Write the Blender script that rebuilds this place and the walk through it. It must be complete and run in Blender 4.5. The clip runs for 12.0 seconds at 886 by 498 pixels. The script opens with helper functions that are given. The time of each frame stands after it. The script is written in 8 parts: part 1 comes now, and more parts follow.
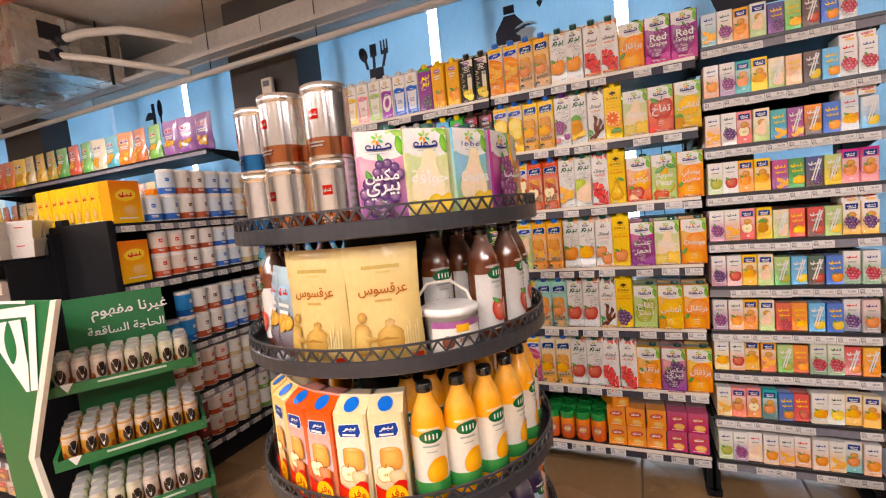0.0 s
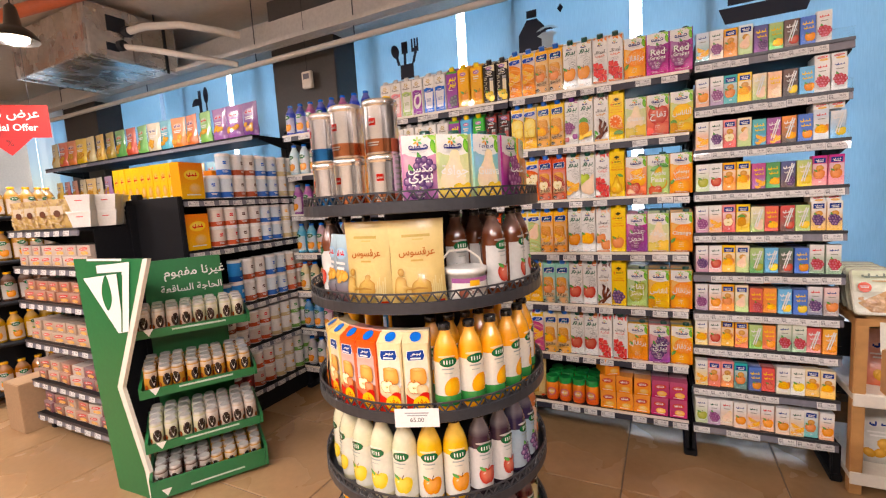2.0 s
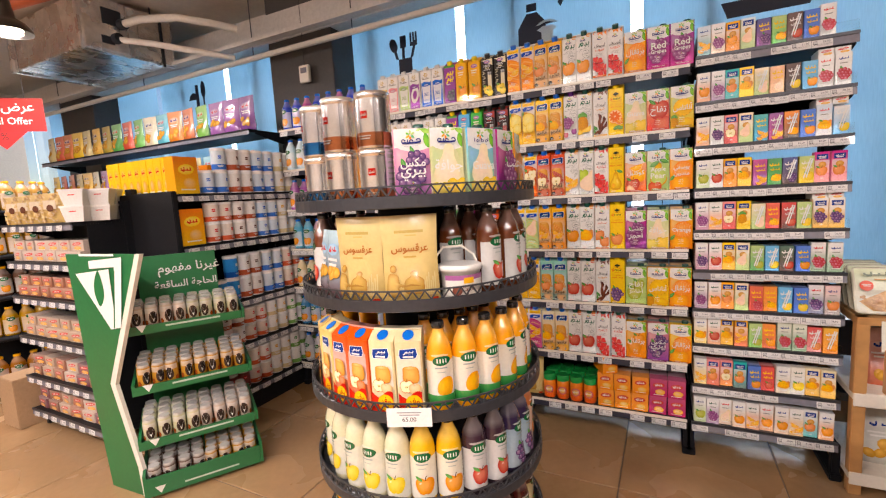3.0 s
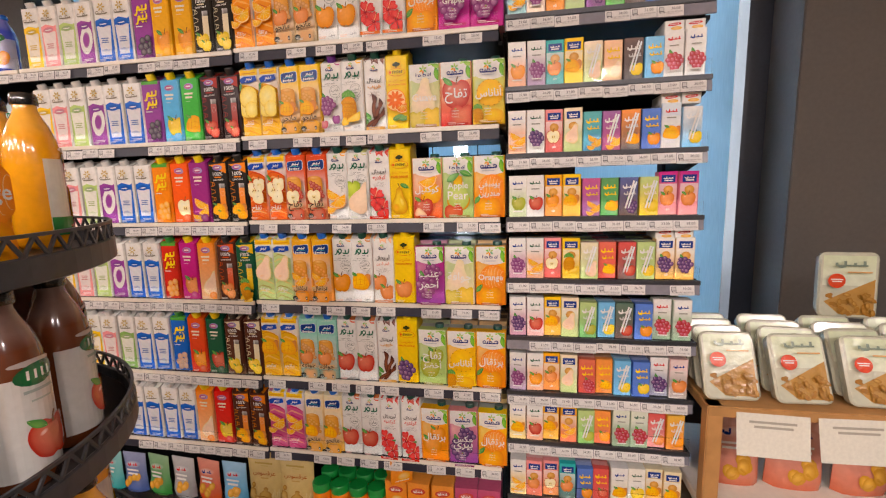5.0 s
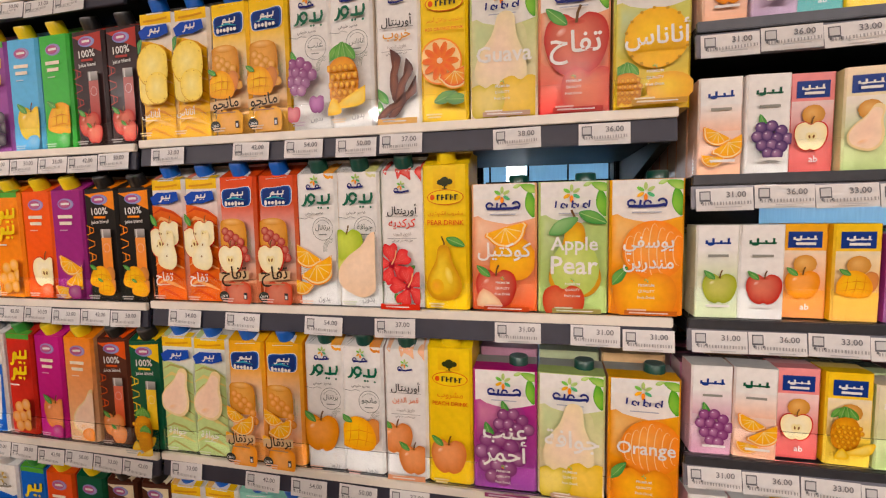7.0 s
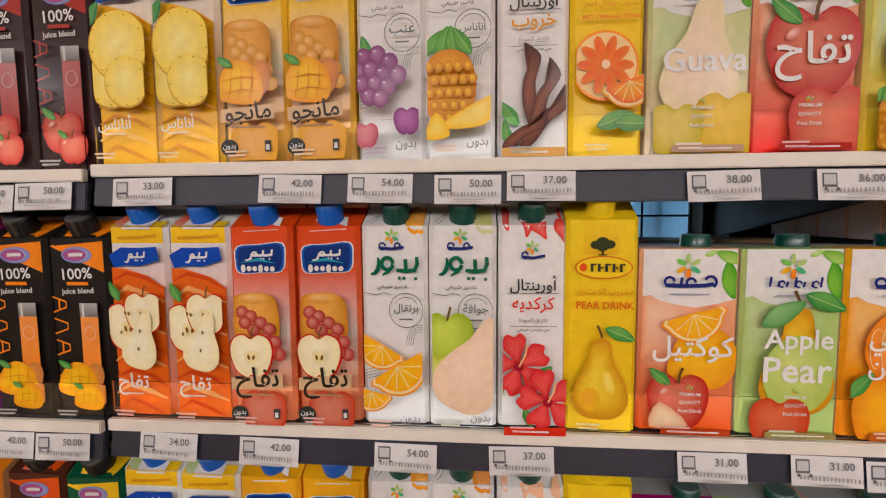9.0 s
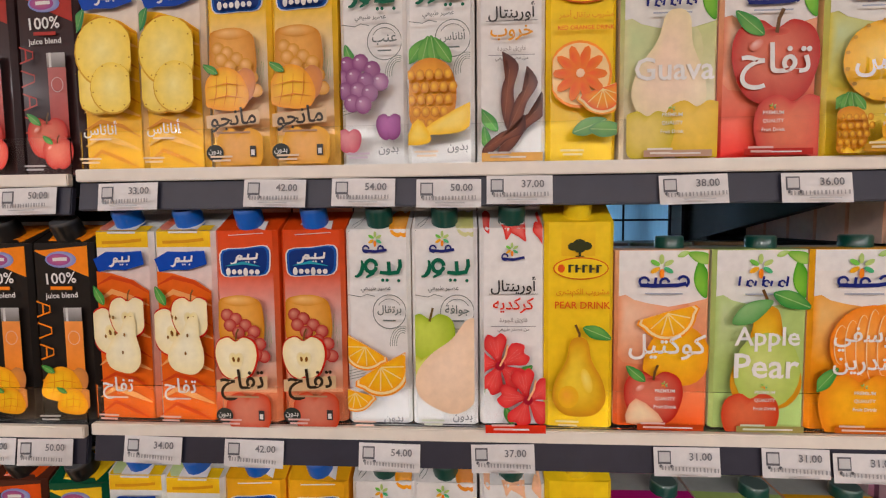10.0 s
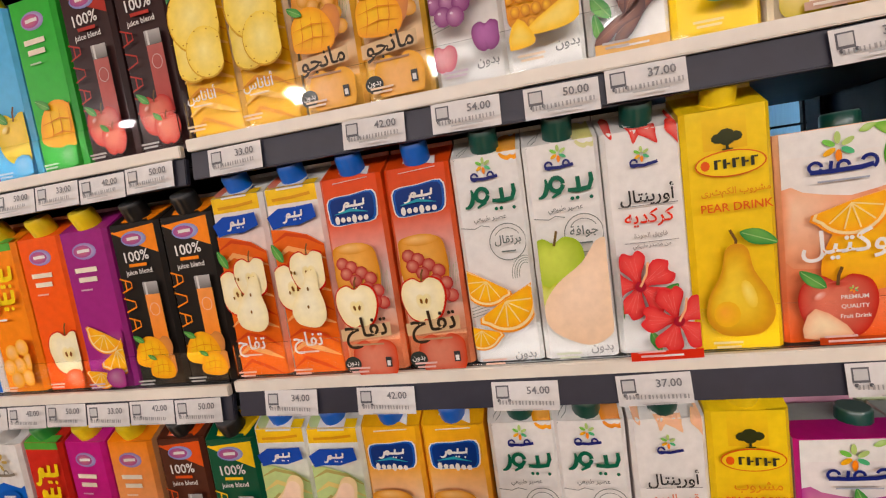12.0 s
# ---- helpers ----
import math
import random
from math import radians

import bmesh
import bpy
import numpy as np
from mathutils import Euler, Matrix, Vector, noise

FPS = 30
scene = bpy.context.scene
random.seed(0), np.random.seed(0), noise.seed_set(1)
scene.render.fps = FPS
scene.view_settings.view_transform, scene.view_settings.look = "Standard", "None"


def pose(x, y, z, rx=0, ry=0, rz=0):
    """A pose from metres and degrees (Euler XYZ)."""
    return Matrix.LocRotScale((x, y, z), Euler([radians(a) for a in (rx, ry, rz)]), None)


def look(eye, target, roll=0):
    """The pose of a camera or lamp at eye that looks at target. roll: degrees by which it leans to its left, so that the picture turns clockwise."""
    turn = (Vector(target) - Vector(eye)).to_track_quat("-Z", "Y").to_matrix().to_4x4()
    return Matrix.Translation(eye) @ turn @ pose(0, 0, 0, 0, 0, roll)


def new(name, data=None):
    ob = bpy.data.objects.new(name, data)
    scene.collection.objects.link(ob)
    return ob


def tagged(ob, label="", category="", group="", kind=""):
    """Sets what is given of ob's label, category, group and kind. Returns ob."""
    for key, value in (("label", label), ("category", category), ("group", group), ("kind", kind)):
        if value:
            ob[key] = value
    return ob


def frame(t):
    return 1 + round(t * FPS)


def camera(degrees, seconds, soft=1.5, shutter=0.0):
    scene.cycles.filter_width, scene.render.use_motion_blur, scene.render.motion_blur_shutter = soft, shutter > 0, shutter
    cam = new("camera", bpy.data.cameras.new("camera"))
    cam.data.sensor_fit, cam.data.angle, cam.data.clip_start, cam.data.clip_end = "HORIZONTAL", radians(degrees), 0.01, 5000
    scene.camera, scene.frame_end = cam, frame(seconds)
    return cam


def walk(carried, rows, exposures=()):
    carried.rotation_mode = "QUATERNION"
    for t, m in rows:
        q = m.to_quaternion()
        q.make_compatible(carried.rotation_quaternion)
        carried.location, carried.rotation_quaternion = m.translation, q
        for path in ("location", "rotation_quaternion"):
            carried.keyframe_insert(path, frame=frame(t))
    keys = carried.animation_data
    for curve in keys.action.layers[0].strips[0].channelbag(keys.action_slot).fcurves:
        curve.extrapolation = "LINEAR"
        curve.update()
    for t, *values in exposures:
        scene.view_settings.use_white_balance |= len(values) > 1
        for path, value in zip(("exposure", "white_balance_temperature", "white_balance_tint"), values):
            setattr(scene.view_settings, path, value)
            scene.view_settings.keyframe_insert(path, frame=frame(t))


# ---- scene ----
cam = camera(90.0, 12.0, soft=1.2)
PATH = [
    (0, (-0.02, -0.033, 1.242), (-0.839, 1.783, 1.063), -5.5),
    (0.5, (0.009, -0.142, 1.245), (-0.822, 1.666, 1.048), -5.3),
    (1, (-0.016, -0.262, 1.238), (-0.851, 1.544, 1.029), -5.0),
    (1.5, (0.049, -0.296, 1.237), (-0.83, 1.488, 1.02), -4.0),
    (2, (0.094, -0.296, 1.233), (-0.801, 1.479, 1.011), -3.5),
    (2.5, (0.088, -0.294, 1.231), (-0.81, 1.478, 1.002), -3.3),
    (3, (0.098, -0.267, 1.23), (-0.798, 1.505, 0.991), -3.3),
    (3.5, (0.171, -0.135, 1.217), (-0.504, 1.73, 0.962), -2.3),
    (3.6, (0.191, -0.109, 1.212), (-0.41, 1.786, 0.989), -0.9),
    (3.7, (0.183, -0.057, 1.212), (-0.355, 1.851, 0.946), -1.7),
    (5.3, (0.264, 0.771, 1.313), (-0.087, 2.717, 1.016), -1.6),
    (5.5, (0.206, 0.864, 1.316), (-0.137, 2.819, 1.077), -1.6),
    (6, (0.106, 1.013, 1.329), (-0.227, 2.977, 1.151), -1.4),
    (6.5, (0.083, 1.165, 1.333), (-0.353, 3.111, 1.171), -1.2),
    (7, (0.033, 1.281, 1.333), (-0.409, 3.224, 1.166), -1.0),
    (7.5, (-0.06, 1.375, 1.369), (-0.5, 3.321, 1.216), -1.6),
    (7.7, (-0.1, 1.394, 1.373), (-0.519, 3.344, 1.231), -1.7),
    (9.3, (-0.211, 1.462, 1.405), (-0.336, 3.451, 1.246), -0.4),
    (9.5, (-0.209, 1.449, 1.402), (-0.324, 3.44, 1.255), -0.5),
    (10, (-0.201, 1.449, 1.399), (-0.32, 3.442, 1.27), -0.6),
    (10.5, (-0.193, 1.459, 1.396), (-0.336, 3.449, 1.269), -0.6),
    (11, (-0.216, 1.486, 1.353), (-0.661, 3.43, 1.204), -2.6),
    (11.5, (-0.23, 1.487, 1.349), (-0.701, 3.422, 1.164), -3.5),
    (12, (-0.246, 1.472, 1.355), (-0.696, 3.409, 1.144), -8.2),
]
walk(cam, [(t, look(eye, target, roll)) for t, eye, target, roll in PATH], exposures=[(0.0, -0.27, 6500, 16), (3.7, -0.25, 6450, 15), (5.5, -0.28, 6600, 15), (7.5, -0.38, 6300, 12), (9.5, -0.52, 6000, 12), (10.5, -0.5, 6000, 12), (12.0, -0.32, 6200, 11)])

# ---- world and lamps ----
world = bpy.data.worlds.new("sky")
scene.world = world
world.use_nodes = True
wn = world.node_tree.nodes
sky = wn.new("ShaderNodeTexSky")
sky.sky_type = "NISHITA"
sky.sun_disc = False
sky.sun_elevation, sky.sun_rotation = radians(48), radians(150)
world.node_tree.links.new(sky.outputs["Color"], wn["Background"].inputs["Color"])
wn["Background"].inputs["Strength"].default_value = 0.15
sun = new("sun", bpy.data.lights.new("sun", "SUN"))
sun.data.energy, sun.data.angle, sun.data.color = 3.0, radians(0.5), (1, 0.95, 0.88)
sun.matrix_world = look((3, -5, 6.5), (0, 0, 0))
LAMP_WATTS = 32.0
LAMP_COLOUR = (1.0, 0.9, 0.84)
LAMPS = [(-3.53, 1.14), (-3.3, -0.7), (-2.0, -1.05), (-0.9, -1.05), (0.4, -1.05), (1.6, -1.0), (-1.6, -1.9), (-0.3, -1.9), (1.0, -1.9), (-3.0, -1.9), (-4.9, 0.1), (2.3, -0.5)]
LAMP_Z = 2.38


# ---- materials ----
def material(name, colour, rough=0.5, grain=40.0, amount=0.15, blotch=3.0, bump=0.1, metal=0.0, coat=0.0, gloss=0.5):
    """A surface with fine grain and larger blotches."""
    m = bpy.data.materials.new(name)
    m.use_nodes = True
    nt = m.node_tree
    n, ln = nt.nodes, nt.links
    b = n["Principled BSDF"]
    tc = n.new("ShaderNodeTexCoord")
    fine, big = n.new("ShaderNodeTexNoise"), n.new("ShaderNodeTexNoise")
    for tex, s, det in ((fine, grain, 6), (big, blotch, 3)):
        tex.inputs["Scale"].default_value, tex.inputs["Detail"].default_value = s, det
        ln.new(tc.outputs["Object"], tex.inputs["Vector"])
    mix = n.new("ShaderNodeMix")
    mix.data_type = "FLOAT"
    mix.inputs[0].default_value = 0.5
    ln.new(fine.outputs["Fac"], mix.inputs[2])
    ln.new(big.outputs["Fac"], mix.inputs[3])
    rng = n.new("ShaderNodeMapRange")
    rng.inputs[1].default_value, rng.inputs[2].default_value = 0.3, 0.7
    rng.inputs[3].default_value, rng.inputs[4].default_value = 1 - amount, 1 + amount
    ln.new(mix.outputs[0], rng.inputs[0])
    vm = n.new("ShaderNodeVectorMath")
    vm.operation = "SCALE"
    vm.inputs[0].default_value = colour
    ln.new(rng.outputs[0], vm.inputs["Scale"])
    ln.new(vm.outputs[0], b.inputs["Base Color"])
    r2 = n.new("ShaderNodeMapRange")
    r2.inputs[3].default_value, r2.inputs[4].default_value = max(0.03, rough - 0.12), min(1, rough + 0.12)
    ln.new(big.outputs["Fac"], r2.inputs[0])
    ln.new(r2.outputs[0], b.inputs["Roughness"])
    b.inputs["Metallic"].default_value = metal
    b.inputs["Coat Weight"].default_value = coat
    b.inputs["Specular IOR Level"].default_value = gloss
    if bump:
        bp = n.new("ShaderNodeBump")
        bp.inputs["Strength"].default_value, bp.inputs["Distance"].default_value = bump, 0.002
        ln.new(fine.outputs["Fac"], bp.inputs["Height"])
        ln.new(bp.outputs["Normal"], b.inputs["Normal"])
    return m


def printed(name, rough=0.35, metal=0.0, coat=0.3, bump=0.05, scale=120.0, crease=14.0, through_light=0.0, gloss=0.5):
    """Printed packaging: the ink comes from the mesh, with grain and faint creases."""
    m = bpy.data.materials.new(name)
    m.use_nodes = True
    n, ln = m.node_tree.nodes, m.node_tree.links
    b = n["Principled BSDF"]
    at = n.new("ShaderNodeVertexColor")
    at.layer_name = "ink"
    tc = n.new("ShaderNodeTexCoord")
    tex, big = n.new("ShaderNodeTexNoise"), n.new("ShaderNodeTexNoise")
    tex.inputs["Scale"].default_value, tex.inputs["Detail"].default_value = scale, 5
    big.inputs["Scale"].default_value, big.inputs["Detail"].default_value = crease, 3
    ln.new(tc.outputs["Object"], tex.inputs["Vector"])
    ln.new(tc.outputs["Object"], big.inputs["Vector"])
    info = n.new("ShaderNodeObjectInfo")
    add = n.new("ShaderNodeMath")
    add.operation = "MULTIPLY_ADD"
    ln.new(info.outputs["Random"], add.inputs[0])
    add.inputs[1].default_value = 0.25
    ln.new(tex.outputs["Fac"], add.inputs[2])
    rng = n.new("ShaderNodeMapRange")
    rng.inputs[1].default_value, rng.inputs[2].default_value = 0.3, 1.0
    rng.inputs[3].default_value, rng.inputs[4].default_value = 0.93, 1.12
    ln.new(add.outputs[0], rng.inputs[0])
    vm = n.new("ShaderNodeVectorMath")
    vm.operation = "SCALE"
    ln.new(at.outputs["Color"], vm.inputs[0])
    ln.new(rng.outputs[0], vm.inputs["Scale"])
    ln.new(vm.outputs[0], b.inputs["Base Color"])
    b.inputs["Roughness"].default_value = rough
    b.inputs["Metallic"].default_value = metal
    b.inputs["Coat Weight"].default_value = coat
    b.inputs["Coat Roughness"].default_value = 0.15
    b.inputs["Specular IOR Level"].default_value = gloss
    b.inputs["Transmission Weight"].default_value = through_light
    bp = n.new("ShaderNodeBump")
    bp.inputs["Strength"].default_value, bp.inputs["Distance"].default_value = bump * 4, 0.004
    ln.new(big.outputs["Fac"], bp.inputs["Height"])
    ln.new(bp.outputs["Normal"], b.inputs["Normal"])
    return m


def glassy(name, colour, rough=0.03):
    m = bpy.data.materials.new(name)
    m.use_nodes = True
    b = m.node_tree.nodes["Principled BSDF"]
    b.inputs["Base Color"].default_value = (*colour, 1)
    b.inputs["Roughness"].default_value = rough
    b.inputs["Transmission Weight"].default_value = 1.0
    b.inputs["IOR"].default_value = 1.3
    return m


CARD = printed("printed_card", 0.34, 0, 0.07, 0.06, gloss=0.15)
FOIL = printed("printed_film", 0.22, 0.0, 0.5, 0.22, 60, 26)
TIN = printed("printed_tin", 0.14, 0.95, 0.0, 0.03)
CANPRINT = printed("printed_can", 0.25, 0.3, 0.3, 0.03)
PLASTIC = printed("coloured_plastic", 0.28, 0, 0.3, 0.03)
PAPER = printed("printed_paper", 0.6, 0, 0.0, 0.05)
LIQUID = printed("bottle_plastic", 0.12, 0, 0.8, 0.04, 90, 10)
STEEL_DARK = material("dark_coated_steel", (0.009, 0.0095, 0.012), 0.55, 90, 0.25, 4, 0.05, gloss=0.18)
STEEL_GREY = material("grey_coated_steel", (0.05, 0.052, 0.06), 0.36, 90, 0.2, 4, 0.05, 0.4)
SHELF_WHITE = material("cream_shelf_lip", (0.74, 0.69, 0.6), 0.4, 60, 0.08, 5, 0.03)
RAIL = material("navy_price_rail", (0.02, 0.02, 0.036), 0.5, 60, 0.2, 3, 0.02)
RAIL_GREY = material("grey_price_rail", (0.2, 0.2, 0.24), 0.25, 60, 0.15, 3, 0.02, 0, 0.5)
TILE = material("beige_floor_tile", (0.37, 0.225, 0.11), 0.26, 30, 0.12, 2.2, 0.04, 0, 0.2)
GROUT = material("brown_grout", (0.16, 0.12, 0.085), 0.8, 60, 0.2)
CEIL = material("painted_slab", (0.68, 0.60, 0.51), 0.8, 20, 0.1, 1.2, 0.2)
WALL_DARK = material("charcoal_paint", (0.06, 0.055, 0.052), 0.6, 50, 0.15, 2, 0.1)
WALL_TAUPE = material("taupe_paint", (0.11, 0.098, 0.088), 0.55, 60, 0.12, 2, 0.1)
WALL_PALE = material("beige_wall_paint", (0.5, 0.44, 0.37), 0.7, 50, 0.1, 2, 0.1)
FRAME_NAVY = material("navy_window_frame", (0.025, 0.032, 0.048), 0.4, 60, 0.2, 3, 0.04)
DUCT = material("galvanised_duct", (0.72, 0.7, 0.67), 0.27, 25, 0.22, 5, 0.12, 0.95)
PIPE_WHITE = material("cream_pipe", (0.72, 0.68, 0.62), 0.45, 40, 0.1)
PIPE_ORANGE = material("orange_sprinkler_pipe", (0.55, 0.13, 0.045), 0.4, 40, 0.15)
BEAM = material("grey_beam", (0.58, 0.56, 0.53), 0.6, 40, 0.15, 2, 0.1)
WOOD = material("light_oak", (0.48, 0.25, 0.09), 0.4, 22, 0.25, 5, 0.1)
GREEN = material("green_card", (0.012, 0.15, 0.045), 0.38, 60, 0.12, 3, 0.03, 0, 0.2)
BOXBOARD = material("brown_cardboard", (0.38, 0.24, 0.13), 0.8, 60, 0.15)
BLACK = material("black_print", (0.012, 0.014, 0.02), 0.6, 60, 0.2)
CLEAR = glassy("clear_acrylic", (0.95, 0.97, 0.97))
LID = glassy("clear_bin_lid", (0.8, 0.8, 0.8), 0.06)
LID.node_tree.nodes["Principled BSDF"].inputs["IOR"].default_value = 1.5
WINDOW = glassy("window_glass", (0.93, 0.96, 0.97))

BLIND = bpy.data.materials.new("blue_grey_screen_fabric")
BLIND.use_nodes = True
_n, _l = BLIND.node_tree.nodes, BLIND.node_tree.links
_tc, _wv, _ns = _n.new("ShaderNodeTexCoord"), _n.new("ShaderNodeTexNoise"), _n.new("ShaderNodeTexNoise")
_map = _n.new("ShaderNodeMapping")
_map.inputs["Scale"].default_value = (180, 1, 14)
_l.new(_tc.outputs["Object"], _map.inputs["Vector"])
_l.new(_map.outputs["Vector"], _wv.inputs["Vector"])
_wv.inputs["Scale"].default_value = 1.0
_ns.inputs["Scale"].default_value = 1.3
_l.new(_tc.outputs["Object"], _ns.inputs["Vector"])
_mul = _n.new("ShaderNodeMath")
_mul.operation = "MULTIPLY_ADD"
_l.new(_wv.outputs["Fac"], _mul.inputs[0])
_mul.inputs[1].default_value = 0.5
_l.new(_ns.outputs["Fac"], _mul.inputs[2])
_rp = _n.new("ShaderNodeValToRGB")
_rp.color_ramp.elements[0].position, _rp.color_ramp.elements[0].color = 0.45, (0.33, 0.5, 0.62, 1)
_rp.color_ramp.elements[1].position, _rp.color_ramp.elements[1].color = 1.0, (0.5, 0.68, 0.79, 1)
_l.new(_mul.outputs[0], _rp.inputs["Fac"])
_df, _tr, _mx = _n.new("ShaderNodeBsdfDiffuse"), _n.new("ShaderNodeBsdfTranslucent"), _n.new("ShaderNodeMixShader")
_l.new(_rp.outputs["Color"], _df.inputs["Color"])
_l.new(_rp.outputs["Color"], _tr.inputs["Color"])
_mx.inputs[0].default_value = 0.6
_l.new(_df.outputs[0], _mx.inputs[1])
_l.new(_tr.outputs[0], _mx.inputs[2])
_l.new(_mx.outputs[0], _n["Material Output"].inputs["Surface"])

GLOW = bpy.data.materials.new("lit_bulb")
GLOW.use_nodes = True
GLOW.node_tree.nodes["Principled BSDF"].inputs["Emission Color"].default_value = (1, 0.85, 0.65, 1)
GLOW.node_tree.nodes["Principled BSDF"].inputs["Emission Strength"].default_value = 9.0
OUTSIDE = bpy.data.materials.new("bright_haze")
OUTSIDE.use_nodes = True
OUTSIDE.node_tree.nodes["Principled BSDF"].inputs["Base Color"].default_value = (0.5, 0.55, 0.6, 1)
OUTSIDE.node_tree.nodes["Principled BSDF"].inputs["Emission Color"].default_value = (0.86, 0.94, 1.0, 1)
OUTSIDE.node_tree.nodes["Principled BSDF"].inputs["Emission Strength"].default_value = 6.5


# ---- building helpers ----
def mesh_object(name, verts, faces, mat, parent=None):
    me = bpy.data.meshes.new(name)
    me.from_pydata(verts, [], faces)
    me.materials.append(mat)
    ob = new(name, me)
    ob.parent = parent
    return ob


def block(name, lo, hi, mat, parent=None, bevel=0.0):
    """A bevelled box between two corners, with its origin at its middle foot."""
    bm = bmesh.new()
    bmesh.ops.create_cube(bm, size=1)
    s = [hi[i] - lo[i] for i in range(3)]
    for v in bm.verts:
        v.co = Vector((v.co.x * s[0], v.co.y * s[1], (v.co.z + 0.5) * s[2]))
    if bevel:
        bmesh.ops.bevel(bm, geom=list(bm.edges), offset=bevel, segments=2, affect="EDGES")
    me = bpy.data.meshes.new(name)
    bm.to_mesh(me)
    bm.free()
    me.materials.append(mat)
    ob = new(name, me)
    ob.parent = parent
    ob.location = ((lo[0] + hi[0]) / 2, (lo[1] + hi[1]) / 2, lo[2])
    return ob


def empty(name, at, turn=0.0):
    ob = new(name)
    ob.location, ob.rotation_euler = at, (0, 0, radians(turn))
    ob.empty_display_size = 0.1
    return ob


def tube(name, points, radius, mat, parent=None):
    cu = bpy.data.curves.new(name, "CURVE")
    cu.dimensions, cu.bevel_depth, cu.bevel_resolution, cu.use_fill_caps = "3D", radius, 4, True
    sp = cu.splines.new("POLY")
    sp.points.add(len(points) - 1)
    for p, c in zip(sp.points, points):
        p.co = (*c, 1)
    tmp = bpy.data.objects.new(name, cu)
    me = bpy.data.meshes.new_from_object(tmp)
    bpy.data.objects.remove(tmp)
    me.materials.clear()
    me.materials.append(mat)
    for p in me.polygons:
        p.use_smooth = True
    ob = new(name, me)
    ob.parent = parent
    return ob


ARABIC = {"ا": (0xFE8D, 2), "أ": (0xFE83, 2), "ب": (0xFE8F, 4), "ت": (0xFE95, 4), "ة": (0xFE93, 2), "ج": (0xFE9D, 4), "ح": (0xFEA1, 4), "خ": (0xFEA5, 4), "د": (0xFEA9, 2),
          "ر": (0xFEAD, 2), "ز": (0xFEAF, 2), "س": (0xFEB1, 4), "ص": (0xFEB9, 4), "ض": (0xFEBD, 4), "ط": (0xFEC1, 4), "ع": (0xFEC9, 4), "غ": (0xFECD, 4), "ف": (0xFED1, 4), "ق": (0xFED5, 4),
          "ك": (0xFED9, 4), "ل": (0xFEDD, 4), "م": (0xFEE1, 4), "ن": (0xFEE5, 4), "ه": (0xFEE9, 4), "و": (0xFEED, 2), "ي": (0xFEF1, 4), "ى": (0xFEEF, 2), "ش": (0xFEB5, 4)}


def arabic(words):
    """Joined letter forms, in the order in which they stand from left to right."""
    out = ""
    for i, ch in enumerate(words):
        if ch not in ARABIC:
            out += ch
            continue
        code, forms = ARABIC[ch]
        before = i > 0 and ARABIC.get(words[i - 1], (0, 0))[1] == 4
        after = forms == 4 and i + 1 < len(words) and words[i + 1] in ARABIC
        out += chr(code + (3 if before and after else 1 if before else 2 if after else 0))
    return out[::-1]


TEXTS = {}


def letters(words):
    """Vertices, faces and size of a line of writing, one unit high."""
    if words not in TEXTS:
        cu = bpy.data.curves.new("writing", "FONT")
        cu.body = arabic(words) if any(c in ARABIC for c in words) else words
        cu.resolution_u = 2
        cu.offset = 0.014
        tmp = new("writing", cu)
        me = tmp.to_mesh()
        vs = [(v.co.x, v.co.y) for v in me.vertices]
        fs = [tuple(p.vertices) for p in me.polygons]
        tmp.to_mesh_clear()
        bpy.data.objects.remove(tmp)
        bpy.data.curves.remove(cu)
        x0, x1 = min(v[0] for v in vs), max(v[0] for v in vs)
        y0, y1 = min(v[1] for v in vs), max(v[1] for v in vs)
        TEXTS[words] = ([((x - (x0 + x1) / 2), (y - (y0 + y1) / 2)) for x, y in vs], fs, x1 - x0, y1 - y0)
    return TEXTS[words]


def mixed(a, b, f):
    return tuple(a[i] * (1 - f) + b[i] * f for i in range(3))


def vivid(c, more=1.14):
    """Printing ink on white stock: strong, pure colours."""
    g = 0.3 * c[0] + 0.59 * c[1] + 0.11 * c[2]
    return tuple(min(0.85, max(0.003, (g + (x - g) * more) * 0.98)) for x in c)


